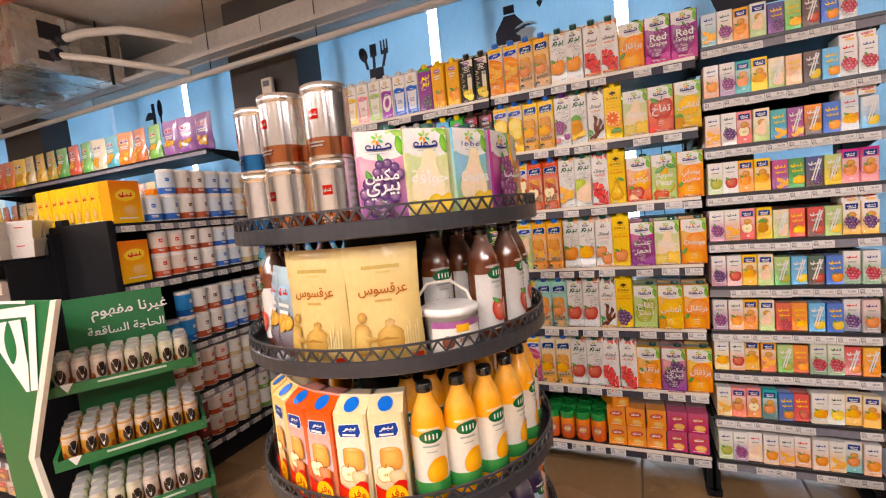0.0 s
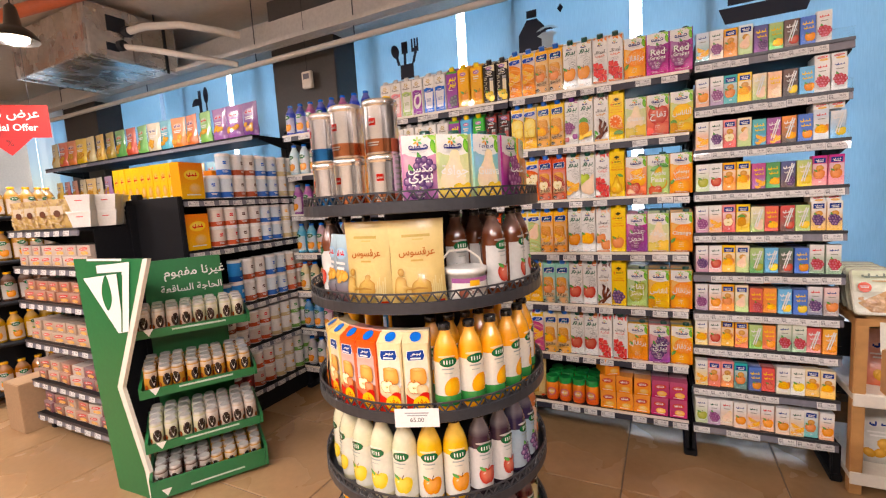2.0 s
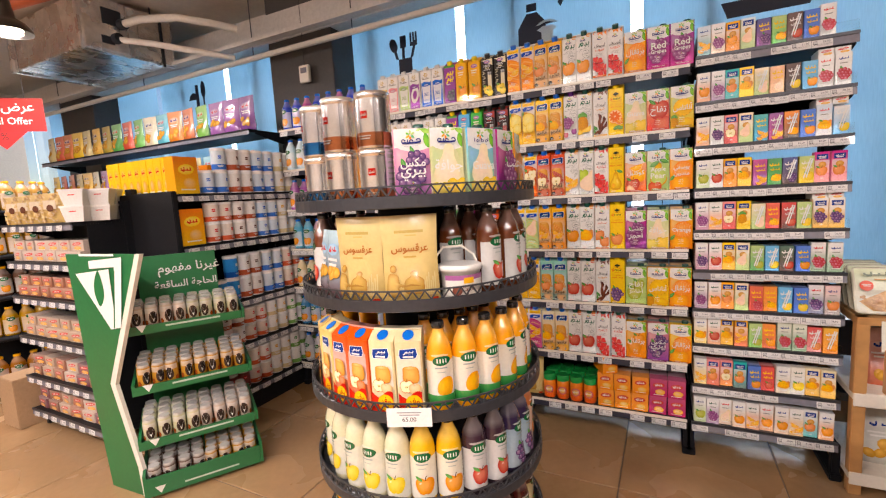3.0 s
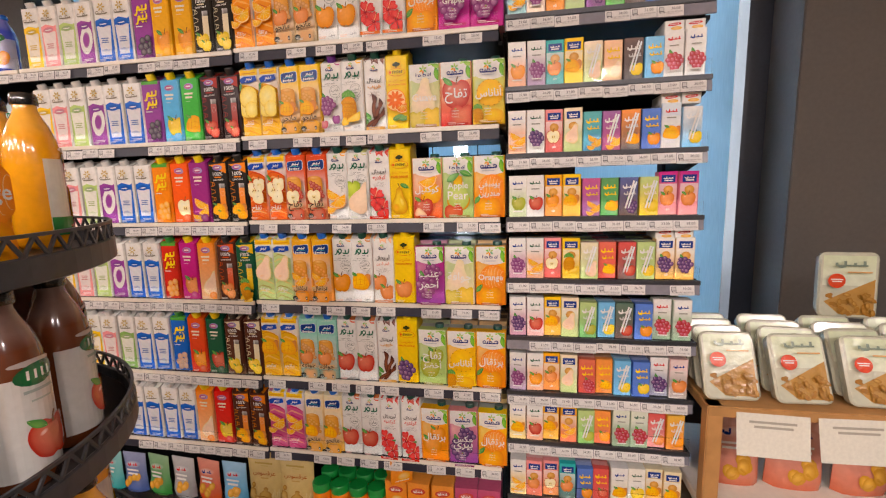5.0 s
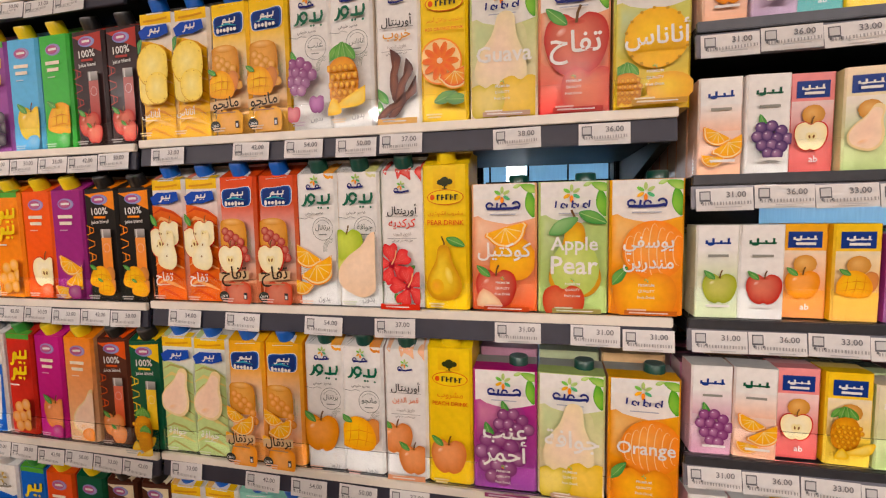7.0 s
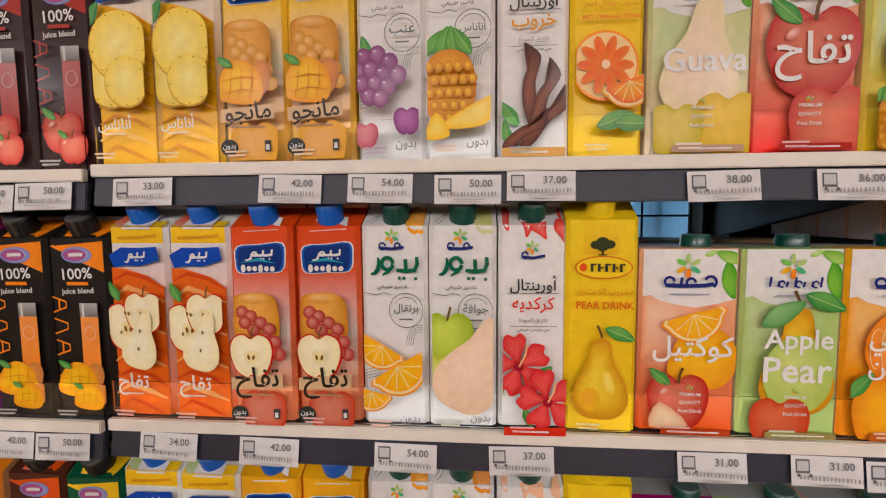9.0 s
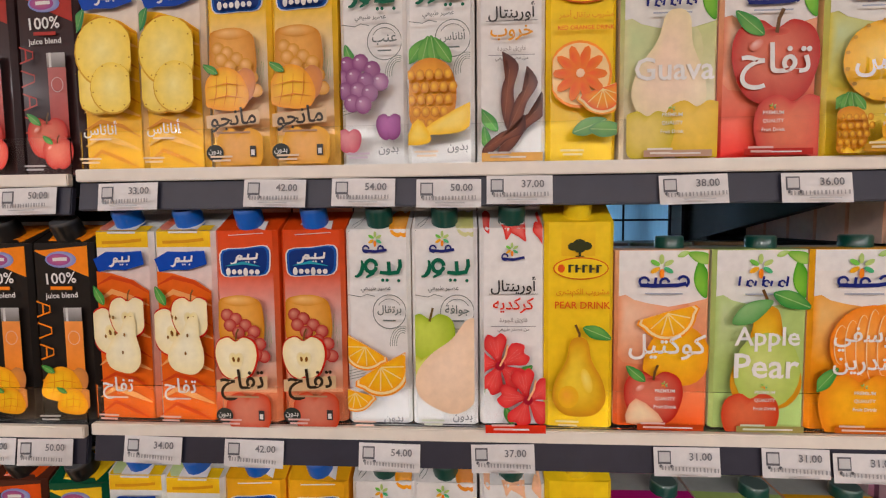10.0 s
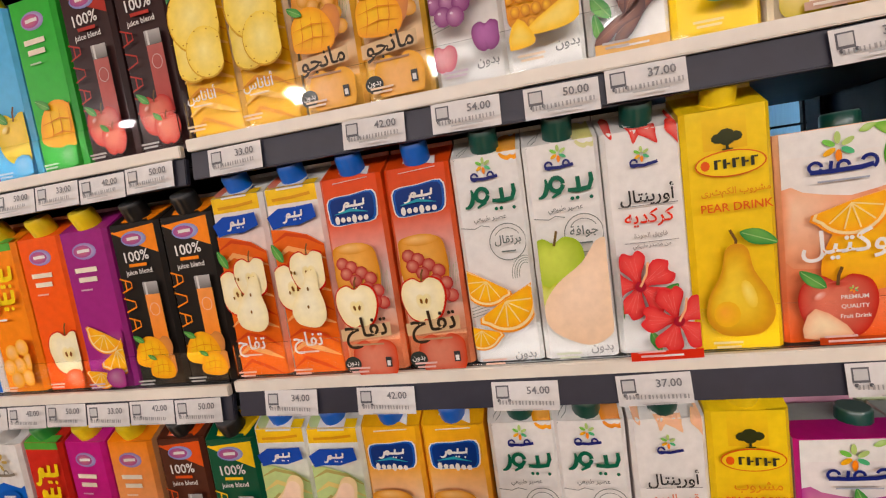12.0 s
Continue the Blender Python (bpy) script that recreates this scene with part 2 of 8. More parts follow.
class Ink:
    """A mesh whose vertices carry their printed colour. The front faces -y; u, v are metres across and up."""

    def __init__(self, w=0.07, front=0.0, wrap=0.0):
        self.v, self.f, self.c, self.w, self.front, self.wrap, self.layer, self.smooth, self.gable = [], [], [], w, front, wrap, 0, [], None

    def add(self, pts, faces, cols, smooth=False):
        n = len(self.v)
        self.v += pts
        self.c += cols if isinstance(cols, list) else [cols] * len(pts)
        self.f += [tuple(i + n for i in f) for f in faces]
        self.smooth += [smooth] * len(faces)

    def put(self, u, v):
        e = 0.0003 * (self.layer + 1)
        u = max(-self.w / 2, min(self.w / 2, u))
        if self.gable:
            hf, h, d = self.gable
            v = max(0.0005, min(h - 0.0005, v))
            if v > hf:
                return (u, self.front + (v - hf) / (h - hf) * d / 2 - e * 0.6, v + e * 0.8)
        if self.wrap:
            a = u / self.wrap
            return ((self.wrap + e) * math.sin(a), -(self.wrap + e) * math.cos(a), v)
        return (u, self.front - e, v)

    def rect(self, u0, v0, u1, v1, low, high=None):
        if self.gable and v0 < self.gable[0] < v1:
            hf = self.gable[0]
            fold = mixed(low, high or low, (hf - v0) / (v1 - v0))
            self.rect(u0, v0, u1, hf, low, fold)
            self.rect(u0, hf + 0.0001, u1, v1, fold, high or low)
            return
        k = 16 if self.wrap else 1
        pts, cols, fs = [], [], []
        for i in range(k + 1):
            u = u0 + (u1 - u0) * i / k
            pts += [self.put(u, v0), self.put(u, v1)]
            cols += [low, high or low]
            if i:
                fs.append((2 * i - 2, 2 * i, 2 * i + 1, 2 * i - 1))
        self.add(pts, fs, cols)
        self.layer += 1

    def poly(self, pts, col):
        self.add([self.put(*p) for p in pts], [tuple(range(len(pts)))], col)
        self.layer += 1

    def ell(self, cu, cv, ru, rv, mid, edge=None, rot=0.0, lift=0.25, n=18, vmin=0.0):
        co, si = math.cos(radians(rot)), math.sin(radians(rot))
        pts, cols = [self.put(cu - ru * lift, max(vmin, cv + rv * lift))], [mid]
        for i in range(n):
            a = 2 * math.pi * i / n
            x, y = ru * math.cos(a), rv * math.sin(a)
            pts.append(self.put(cu + x * co - y * si, max(vmin, cv + x * si + y * co)))
            cols.append(edge or mid)
        fs = [(0, i + 1, (i + 1) % n + 1) for i in range(n)]
        if self.wrap:
            # inner rings keep the shape on the curve
            pts, cols, fs = [self.put(cu, max(vmin, cv))], [mid], []
            for k in range(1, 5):
                for i in range(n):
                    a = 2 * math.pi * i / n
                    x, y = ru * k / 4 * math.cos(a), rv * k / 4 * math.sin(a)
                    pts.append(self.put(cu + x * co - y * si, max(vmin, cv + x * si + y * co)))
                    cols.append(mixed(mid, edge or mid, (k / 4) ** 2))
                    if k == 1:
                        fs.append((0, i + 1, (i + 1) % n + 1))
                    else:
                        p, q = (k - 2) * n + 1, (k - 1) * n + 1
                        fs.append((p + i, q + i, q + (i + 1) % n, p + (i + 1) % n))
        self.add(pts, fs, cols)
        self.layer += 1

    def shape(self, pts, cu, cv, s, mid, edge, rot=0.0, n=4, light=(-0.12, 0.16)):
        """A smooth closed outline about cu, cv, shaded in rings from a lighter middle to its edge."""
        co, si, m = math.cos(radians(rot)), math.sin(radians(rot)), len(pts)
        out = []
        for i in range(m):
            a, b, c, d = (pts[(i + q) % m] for q in (-1, 0, 1, 2))
            for j in range(n):
                t = j / n
                out.append(tuple(0.5 * (2 * b[q] + (c[q] - a[q]) * t + (2 * a[q] - 5 * b[q] + 4 * c[q] - d[q]) * t * t + (3 * b[q] - a[q] - 3 * c[q] + d[q]) * t ** 3) for q in (0, 1)))
        vs, cols, fs = [light], [mid], []
        k = len(out)
        for ring, f in enumerate((0.45, 0.8, 1.0)):
            for x, y in out:
                vs.append((light[0] + (x - light[0]) * f, light[1] + (y - light[1]) * f))
                cols.append(mixed(mid, edge, (0.2, 0.65, 1.0)[ring]))
            for i in range(k):
                j = (i + 1) % k
                fs.append((0, i + 1, j + 1) if ring == 0 else ((ring - 1) * k + 1 + i, ring * k + 1 + i, ring * k + 1 + j, (ring - 1) * k + 1 + j))
        self.add([self.put(cu + s * (x * co - y * si), cv + s * (x * si + y * co)) for x, y in vs], fs, cols)
        self.layer += 1

    def line(self, pts, width, col, ends=1.0):
        """A brush stroke through pts, tapering to the given share of its width at the ends."""
        n = len(pts)
        vs = []
        for i, (x, y) in enumerate(pts):
            a, b = pts[max(0, i - 1)], pts[min(n - 1, i + 1)]
            dx, dy = b[0] - a[0], b[1] - a[1]
            ln = math.hypot(dx, dy) or 1.0
            h = width / 2 * (ends + (1 - ends) * math.sin(math.pi * i / (n - 1)))
            vs += [self.put(x - dy / ln * h, y + dx / ln * h), self.put(x + dy / ln * h, y - dx / ln * h)]
        self.add(vs, [(2 * i, 2 * i + 1, 2 * i + 3, 2 * i + 2) for i in range(n - 1)], col)
        self.layer += 1

    def arc(self, cu, cv, ru, rv, a0, a1, width, col, ends=1.0, n=14):
        self.line([(cu + ru * math.cos(radians(a0 + (a1 - a0) * i / n)), cv + rv * math.sin(radians(a0 + (a1 - a0) * i / n))) for i in range(n + 1)], width, col, ends)

    def flower_mark(self, cu, cv, r):
        for i, c in enumerate((LIME, (0.2, 0.5, 0.1), GOLD, ORANGE, (0.1, 0.42, 0.2), LIME)):
            a = 90 + i * 60
            self.ell(cu + r * 0.6 * math.cos(radians(a)), cv + r * 0.6 * math.sin(radians(a)), r * 0.42, r * 0.2, c, rot=a, n=10)

    def swash(self, cu, cv, w, h, col, t):
        """A flowing mark of bowls and tails, not letters."""
        self.arc(cu - w * 0.38, cv - h * 0.1, w * 0.13, h * 0.45, -120, 20, t, col, 0.5)
        self.line([(cu - w * 0.26, cv - h * 0.08), (cu - w * 0.06, cv - h * 0.1), (cu + w * 0.24, cv - h * 0.1), (cu + w * 0.4, cv - h * 0.04)], t, col)
        for f, up in ((-0.12, 0.22), (0.12, 0.35), (0.4, 0.42)):
            self.line([(cu + w * f, cv - h * 0.1), (cu + w * (f + 0.03), cv + h * up)], t * 0.9, col)
        self.arc(cu - w * 0.12, cv + h * 0.02, w * 0.07, h * 0.17, 0, 300, t * 0.8, col)
        for f in (0.08, 0.17, 0.36):
            self.ell(cu + w * f, cv - h * 0.38, t * 0.42, t * 0.42, col, n=8)

    def leaf(self, cu, cv, length, rot, col=(0.05, 0.28, 0.04)):
        self.ell(cu, cv, length / 2, length / 4.2, mixed(col, (0.3, 0.6, 0.2), 0.35), col, rot, 0.1, 10)

    def text(self, words, cu, cv, size, col, most=1.0, rot=0.0):
        if not words.strip():
            return
        vs, fs, wd, hg = letters(words)
        s = min(size, most / max(wd, 0.01))
        co, si = math.cos(radians(rot)), math.sin(radians(rot))
        self.add([self.put(cu + s * (x * co - y * si), cv + s * (x * si + y * co)) for x, y in vs], fs, col)
        self.layer += 1

    def strokes(self, cu, cv, w, h, col):
        """A mark of joined strokes, not letters."""
        self.rect(cu - w / 2, cv - h * 0.3, cu + w / 2, cv - h * 0.06, col)
        for k, f in enumerate((-0.46, -0.2, 0.1, 0.38)):
            self.rect(cu + f * w - w * 0.04, cv - h * 0.3, cu + f * w + w * 0.05, cv + h * (0.5 if k % 2 else 0.22), col)
        self.ell(cu - w * 0.3, cv - h * 0.3, w * 0.14, h * 0.22, col, n=8)

    def bars(self, cu, cv, w, h, col, lines=2):
        for k in range(lines):
            self.rect(cu - w / 2 * (1 - 0.2 * (k % 2)), cv - k * h * 2, cu + w / 2 * (1 - 0.15 * (k % 2)), cv - k * h * 2 + h, col)

    def ring(self, profile, n=20, close=True):
        """Turned body: rows of radius, height and colour."""
        pts, cols, fs = [], [], []
        for r, z, c in profile:
            for i in range(n):
                a = 2 * math.pi * i / n
                pts.append((r * math.sin(a), -r * math.cos(a), z))
                cols.append(c)
        for k in range(len(profile) - 1):
            for i in range(n):
                j = (i + 1) % n
                fs.append((k * n + i, k * n + j, (k + 1) * n + j, (k + 1) * n + i))
        self.add(pts, fs, cols, True)
        if close:
            m = (len(profile) - 1) * n
            self.add(pts[m:], [tuple(range(n))], profile[-1][2])
            self.add(pts[:n], [tuple(reversed(range(n)))], profile[0][2])

    def body(self, w, d, h, low, high, side=None, back_rise=0.0, chamfer=0.004, top=None):
        """A folded carton with chamfered corners; the front half of the top slopes up by back_rise to a ridge."""
        c, hf = chamfer, h - back_rise
        pl = [(-w / 2 + c, -d / 2), (w / 2 - c, -d / 2), (w / 2, -d / 2 + c), (w / 2, d / 2), (-w / 2, d / 2), (-w / 2, -d / 2 + c)]
        side = side or mixed(low, (0.75, 0.72, 0.68), 0.45)
        top = top or mixed(high, (0.8, 0.78, 0.74), 0.3)
        for a, b in ((5, 0), (0, 1), (1, 2)):
            p, q = pl[a], pl[b]
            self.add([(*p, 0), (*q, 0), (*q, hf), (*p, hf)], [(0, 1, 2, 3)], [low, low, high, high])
        for x in (-w / 2, w / 2):
            pts = [(x, -d / 2 + c, 0), (x, d / 2, 0), (x, d / 2, h), (x, 0, h), (x, -d / 2 + c, hf)]
            self.add(pts, [(0, 1, 2, 3, 4) if x > 0 else (4, 3, 2, 1, 0)], side)
        self.add([(*pl[3], 0), (*pl[4], 0), (*pl[4], h), (*pl[3], h)], [(0, 1, 2, 3)], side)
        self.add([(*pl[5], hf), (*pl[0], hf), (*pl[1], hf), (*pl[2], hf), (w / 2, 0, h), (-w / 2, 0, h)], [(0, 1, 2, 3, 4, 5)], high)
        self.add([(w / 2, 0, h), (w / 2, d / 2, h), (-w / 2, d / 2, h), (-w / 2, 0, h)], [(0, 1, 2, 3)], top)
        self.add([(*p, 0) for p in pl], [tuple(reversed(range(6)))], side)
        if back_rise:
            # the folded seam that stands along the ridge
            z0, z1, y0, y1 = h, h + 0.004, 0.0, 0.0025
            q = [(x, y, z) for z in (z0, z1) for x, y in ((-w / 2, y0), (w / 2, y0), (w / 2, y1), (-w / 2, y1))]
            self.add(q, [(0, 1, 5, 4), (1, 2, 6, 5), (2, 3, 7, 6), (3, 0, 4, 7), (4, 5, 6, 7)], top)
        self.w, self.front = w - 2 * c, -d / 2
        self.gable = (hf, h + 0.0001, d)

    def mesh(self, name, mat):
        me = bpy.data.meshes.new(name)
        me.from_pydata(self.v, [], self.f)
        me.materials.append(mat)
        at = me.color_attributes.new("ink", "FLOAT_COLOR", "POINT")
        at.data.foreach_set("color", [x for c in self.c for x in (*vivid(c), 1.0)])
        me.polygons.foreach_set("use_smooth", self.smooth)
        return me


def cap_mesh(name, r, h, col):
    k = Ink()
    k.ring([(r, 0, col), (r, h * 0.85, col), (r * 0.9, h, mixed(col, (1, 1, 1), 0.1))], 14)
    return k.mesh(name, PLASTIC)


WHITE, CREAM, INKY = (0.74, 0.73, 0.705), (0.72, 0.64, 0.45), (0.02, 0.03, 0.08)
RED, ORANGE, YELLOW, GOLD = (0.6, 0.03, 0.02), (0.78, 0.25, 0.02), (0.82, 0.55, 0.02), (0.75, 0.4, 0.03)
BLUE, NAVY, SKYB, TEAL = (0.02, 0.12, 0.5), (0.01, 0.035, 0.2), (0.12, 0.42, 0.7), (0.05, 0.38, 0.38)
LEAF, LIME, PURPLE, PINK, MAGENTA = (0.04, 0.25, 0.05), (0.42, 0.55, 0.2), (0.26, 0.06, 0.28), (0.75, 0.3, 0.3), (0.45, 0.03, 0.2)
BROWN, PEACH, PALE, DKGREEN = (0.08, 0.025, 0.015), (0.8, 0.5, 0.3), (0.82, 0.68, 0.5), (0.01, 0.08, 0.04)

# ---- structure ----
WX0, WX1, WY0, WY1, CEIL_Z = -8.0, 3.2, -3.6, 2.85, 2.95
floor = block("floor", (WX0, WY0, -0.1), (WX1, WY1, -0.004), GROUT)
tagged(floor, "beige ceramic tiled shop floor with thin joints", "floor", kind="structure")
tagged(block("ceiling", (WX0, WY0, CEIL_Z), (WX1, WY1 + 0.3, CEIL_Z + 0.2), CEIL), "painted beige concrete ceiling slab", "ceiling", kind="structure")
tagged(block("wall_south", (WX0, WY0 - 0.2, -0.1), (WX1, WY0, CEIL_Z), WALL_PALE), "plain beige painted wall", "wall", kind="structure")
tagged(block("wall_west", (WX0 - 0.2, WY0, -0.1), (WX0, WY1, CEIL_Z), WALL_PALE), "plain beige painted wall", "wall", kind="structure")
tagged(block("wall_east", (WX1, WY0, -0.1), (WX1 + 0.2, WY1, CEIL_Z), WALL_TAUPE), "plain taupe painted wall", "wall", kind="structure")
tagged(block("wall_north_sill", (WX0, WY1, -0.1), (1.2, WY1 + 0.2, 0.42), FRAME_NAVY), "low dark wall under the windows", "wall", kind="structure")
tagged(block("wall_north_head", (WX0, WY1, 2.72), (1.2, WY1 + 0.2, CEIL_Z), BEAM), "grey wall strip above the windows", "wall", kind="structure")
tagged(block("wall_north_end", (1.2, WY1, -0.1), (WX1, WY1 + 0.2, CEIL_Z), FRAME_NAVY), "dark navy painted wall beside the window", "wall", kind="structure")
tagged(block("column_right", (1.29, 2.62, 0), (1.86, WY1, CEIL_Z), WALL_TAUPE, bevel=0.004), "taupe painted square column", "column", kind="structure")
tagged(block("column_left", (-2.86, 2.58, 0), (-2.2, WY1, CEIL_Z), WALL_DARK, bevel=0.004), "charcoal painted square column", "column", kind="structure")
tagged(block("column_far", (-6.3, 2.58, 0), (-5.6, WY1, CEIL_Z), WALL_DARK, bevel=0.004), "charcoal painted square column", "column", kind="structure")
tagged(block("beam", (WX0, 2.56, 2.56), (WX1, 2.8, 2.78), BEAM, bevel=0.004), "grey painted beam under the ceiling", "beam", kind="structure")
tagged(block("cable_tray", (WX0, 2.34, 2.5), (WX1, 2.42, 2.53), BEAM), "thin grey metal cable tray", "cable tray", kind="structure")

# windows: glass, mullions and screen blinds with narrow bright gaps between them
GAPS = [-7.3, -6.15, -4.86, -3.76, -2.43, -1.244, -0.06, 1.2]
glass = block("window_1", (WX0, WY1 + 0.11, 0.42), (1.2, WY1 + 0.118, 2.72), WINDOW)
glass.visible_shadow = False
tagged(glass, "long clear shop window with dark frame", "window", kind="structure")
for g in GAPS:
    block("mullion", (g + 0.37, WY1 + 0.06, 0.42), (g + 0.42, WY1 + 0.105, 2.72), FRAME_NAVY, glass).matrix_parent_inverse = glass.matrix_basis.inverted()
outside = block("backdrop", (-14, 9, -2), (9, 9.1, 9), OUTSIDE)
tagged(outside, "bright hazy daylight outside", "backdrop", kind="structure")
tagged(block("ground", (-60, WY1 + 0.2, -0.3), (60, 60, -0.15), BEAM), "pale paving outside the window", "ground", kind="structure")


def icon(ob, kind, x, z, s):
    """A dark pictogram printed on a blind, as thin flat shapes."""
    k = Ink(2.0, 0.0)
    d = (0.02, 0.025, 0.045)
    if kind == "spoons":
        k.rect(-0.06, -0.13, 0.06, -0.02, d)
        for a, u in ((14, -0.07), (-2, -0.015), (-18, 0.06)):
            k.poly([(u - 0.012, -0.02), (u + 0.012, -0.02), (u + 0.03 * (-a / 14) + 0.012, 0.1), (u + 0.03 * (-a / 14) - 0.012, 0.1)], d)
        k.ell(-0.1, 0.09, 0.035, 0.055, d, rot=18)
        k.rect(-0.04, 0.06, 0.015, 0.15, d)
        for f in (0.05, 0.075, 0.1):
            k.rect(f, 0.08, f + 0.014, 0.16, d)
        k.rect(0.05, 0.06, 0.114, 0.09, d)
    elif kind == "detergent":
        k.poly([(-0.13, -0.16), (0.06, -0.16), (0.06, 0.02), (0.0, 0.09), (-0.07, 0.09), (-0.13, 0.0)], d)
        k.rect(-0.07, 0.1, 0.0, 0.15, d)
        k.ell(0.07, -0.07, 0.1, 0.1, (0.42, 0.52, 0.58), lift=0)
        k.ell(0.07, -0.07, 0.085, 0.085, d, lift=0)
        k.poly([(0.03, -0.11), (0.11, -0.11), (0.11, -0.05), (0.14, -0.03), (0.1, -0.01), (0.04, -0.01), (0.0, -0.03), (0.03, -0.05)], (0.5, 0.6, 0.66))
        k.poly([(0.14, 0.12), (0.16, 0.09), (0.18, 0.12), (0.16, 0.15)], d)
    elif kind == "pot":
        k.poly([(-0.17, -0.14), (0.17, -0.14), (0.2, -0.06), (-0.2, -0.06)], d)
        k.rect(-0.16, -0.05, 0.16, 0.04, d)
        k.ell(0.0, 0.06, 0.15, 0.09, d)
    else:
        k.ell(-0.05, -0.03, 0.07, 0.09, d)
        k.rect(-0.02, -0.15, 0.02, 0.12, d)
        k.ell(0.08, 0.07, 0.03, 0.07, d)
        k.rect(0.07, -0.15, 0.09, 0.05, d)
    part = new("pictogram", k.mesh("pictogram", PAPER))
    part.parent = ob
    part.location, part.scale = (x - ob.location.x, -0.004, z - ob.location.z), (s, 1, s)


ICONS = {-1.244: ("detergent", -0.68, 2.33, 1.0), -2.43: ("spoons", -1.72, 2.33, 1.0), -0.06: ("pot", 0.6, 2.29, 1.1), -4.86: ("fork", -4.22, 2.36, 1.2), -3.76: ("fork", -3.0, 2.36, 1.1)}
for a, b in zip(GAPS[:-1], GAPS[1:]):
    ob = block("roller_blind", (a + 0.035, WY1 + 0.02, 0.5), (b - 0.035, WY1 + 0.023, 2.74), BLIND)
    tagged(ob, "blue-grey translucent roller blind with a dark pictogram", "blind", "window blinds")
    block("tube", (-(b - a) / 2 + 0.04, -0.025, 2.2), ((b - a) / 2 - 0.04, 0.03, 2.25), STEEL_GREY, ob, 0.01)
    block("bottom_bar", (-(b - a) / 2 + 0.035, -0.008, -0.02), ((b - a) / 2 - 0.035, 0.01, 0.005), STEEL_GREY, ob, 0.003)
    if a in ICONS:
        icon(ob, *ICONS[a])

# services under the ceiling
pipe = tube("ceiling_pipe", [(WX0 + 0.1, 2.45, 2.42), (1.5, 2.45, 2.43)], 0.022, PIPE_WHITE)
tagged(pipe, "long cream pipe hung below the ceiling", "pipe")
for x in (-6, -4.4, -2.9, -1.9, -0.9, 0.3):
    tube("hanger", [(x, 2.45, 2.42), (x, 2.45, CEIL_Z)], 0.004, STEEL_GREY, pipe)
duct = block("air_duct", (-4.95, 1.68, 2.5), (-3.78, 2.36, 2.88), DUCT, bevel=0.006)
tagged(duct, "galvanised steel air handling box under the ceiling", "air duct")
for x in (-0.55, 0.55):
    block("flange", (x - 0.02, -0.36, -0.012), (x + 0.02, 0.36, 0.39), DUCT, duct, 0.003)
    tube("hanger", [(x, 0.2, 0.38), (x, 0.2, 0.45)], 0.006, STEEL_GREY, duct)
# fittings on the end that faces the aisle: openings, access plate, straps and hose collars
for nm, y0, y1, z0, z1, th, mt in (("opening", -0.2, -0.06, 0.2, 0.32, 0.004, BLACK), ("opening", -0.22, -0.13, 0.05, 0.11, 0.004, BLACK), ("access_plate", 0.06, 0.2, 0.08, 0.26, 0.006, DUCT), ("strap", 0.24, 0.262, -0.03, 0.36, 0.008, BLACK), ("seam", -0.03, -0.015, 0.0, 0.38, 0.006, DUCT)):
    block(nm, (0.5853, y0, z0), (0.5853 + th, y1, z1), mt, duct, 0.0015)
for y, z in ((-0.07, 0.22), (-0.12, 0.1)):
    tube("collar", [(0.586, y, z), (0.63, y + 0.008, z + 0.002)], 0.04, BLACK, duct)
for x in (-0.3, 0.0, 0.3):
    block("cross_seam", (x - 0.006, -0.346, -0.004), (x + 0.006, 0.346, -0.0005), DUCT, duct, 0.001)
hose = tube("drain_hose", [(-3.78, 1.95, 2.72), (-3.6, 2.0, 2.74), (-3.3, 2.1, 2.72), (-3.1, 2.25, 2.68), (-3.0, 2.4, 2.66)], 0.028, PIPE_WHITE)
tagged(hose, "cream insulated hose from the air box", "pipe")
hose = tube("drain_hose", [(-3.78, 1.9, 2.6), (-3.55, 2.05, 2.56), (-3.3, 2.22, 2.5), (-3.08, 2.42, 2.45)], 0.024, PIPE_WHITE)
tagged(hose, "cream insulated hose from the air box", "pipe")
tagged(tube("sprinkler_pipe", [(-7.5, 0.9, 2.78), (-5.0, 1.3, 2.8), (-2.2, 1.78, 2.82), (2.8, 2.2, 2.84)][:3], 0.045, PIPE_ORANGE), "orange painted sprinkler pipe", "pipe")
sensor = block("wall_sensor", (-2.5, 2.52, 2.18), (-2.4, 2.55, 2.31), SHELF_WHITE, bevel=0.005)
tagged(sensor, "small white thermostat hung on a wire", "sensor")
block("screen", (-0.03, -0.017, 0.07), (0.03, -0.0145, 0.11), RAIL_GREY, sensor)
tube("wire", [(0, 0, 0.12), (0, 0, CEIL_Z - 2.18)], 0.002, BLACK, sensor)


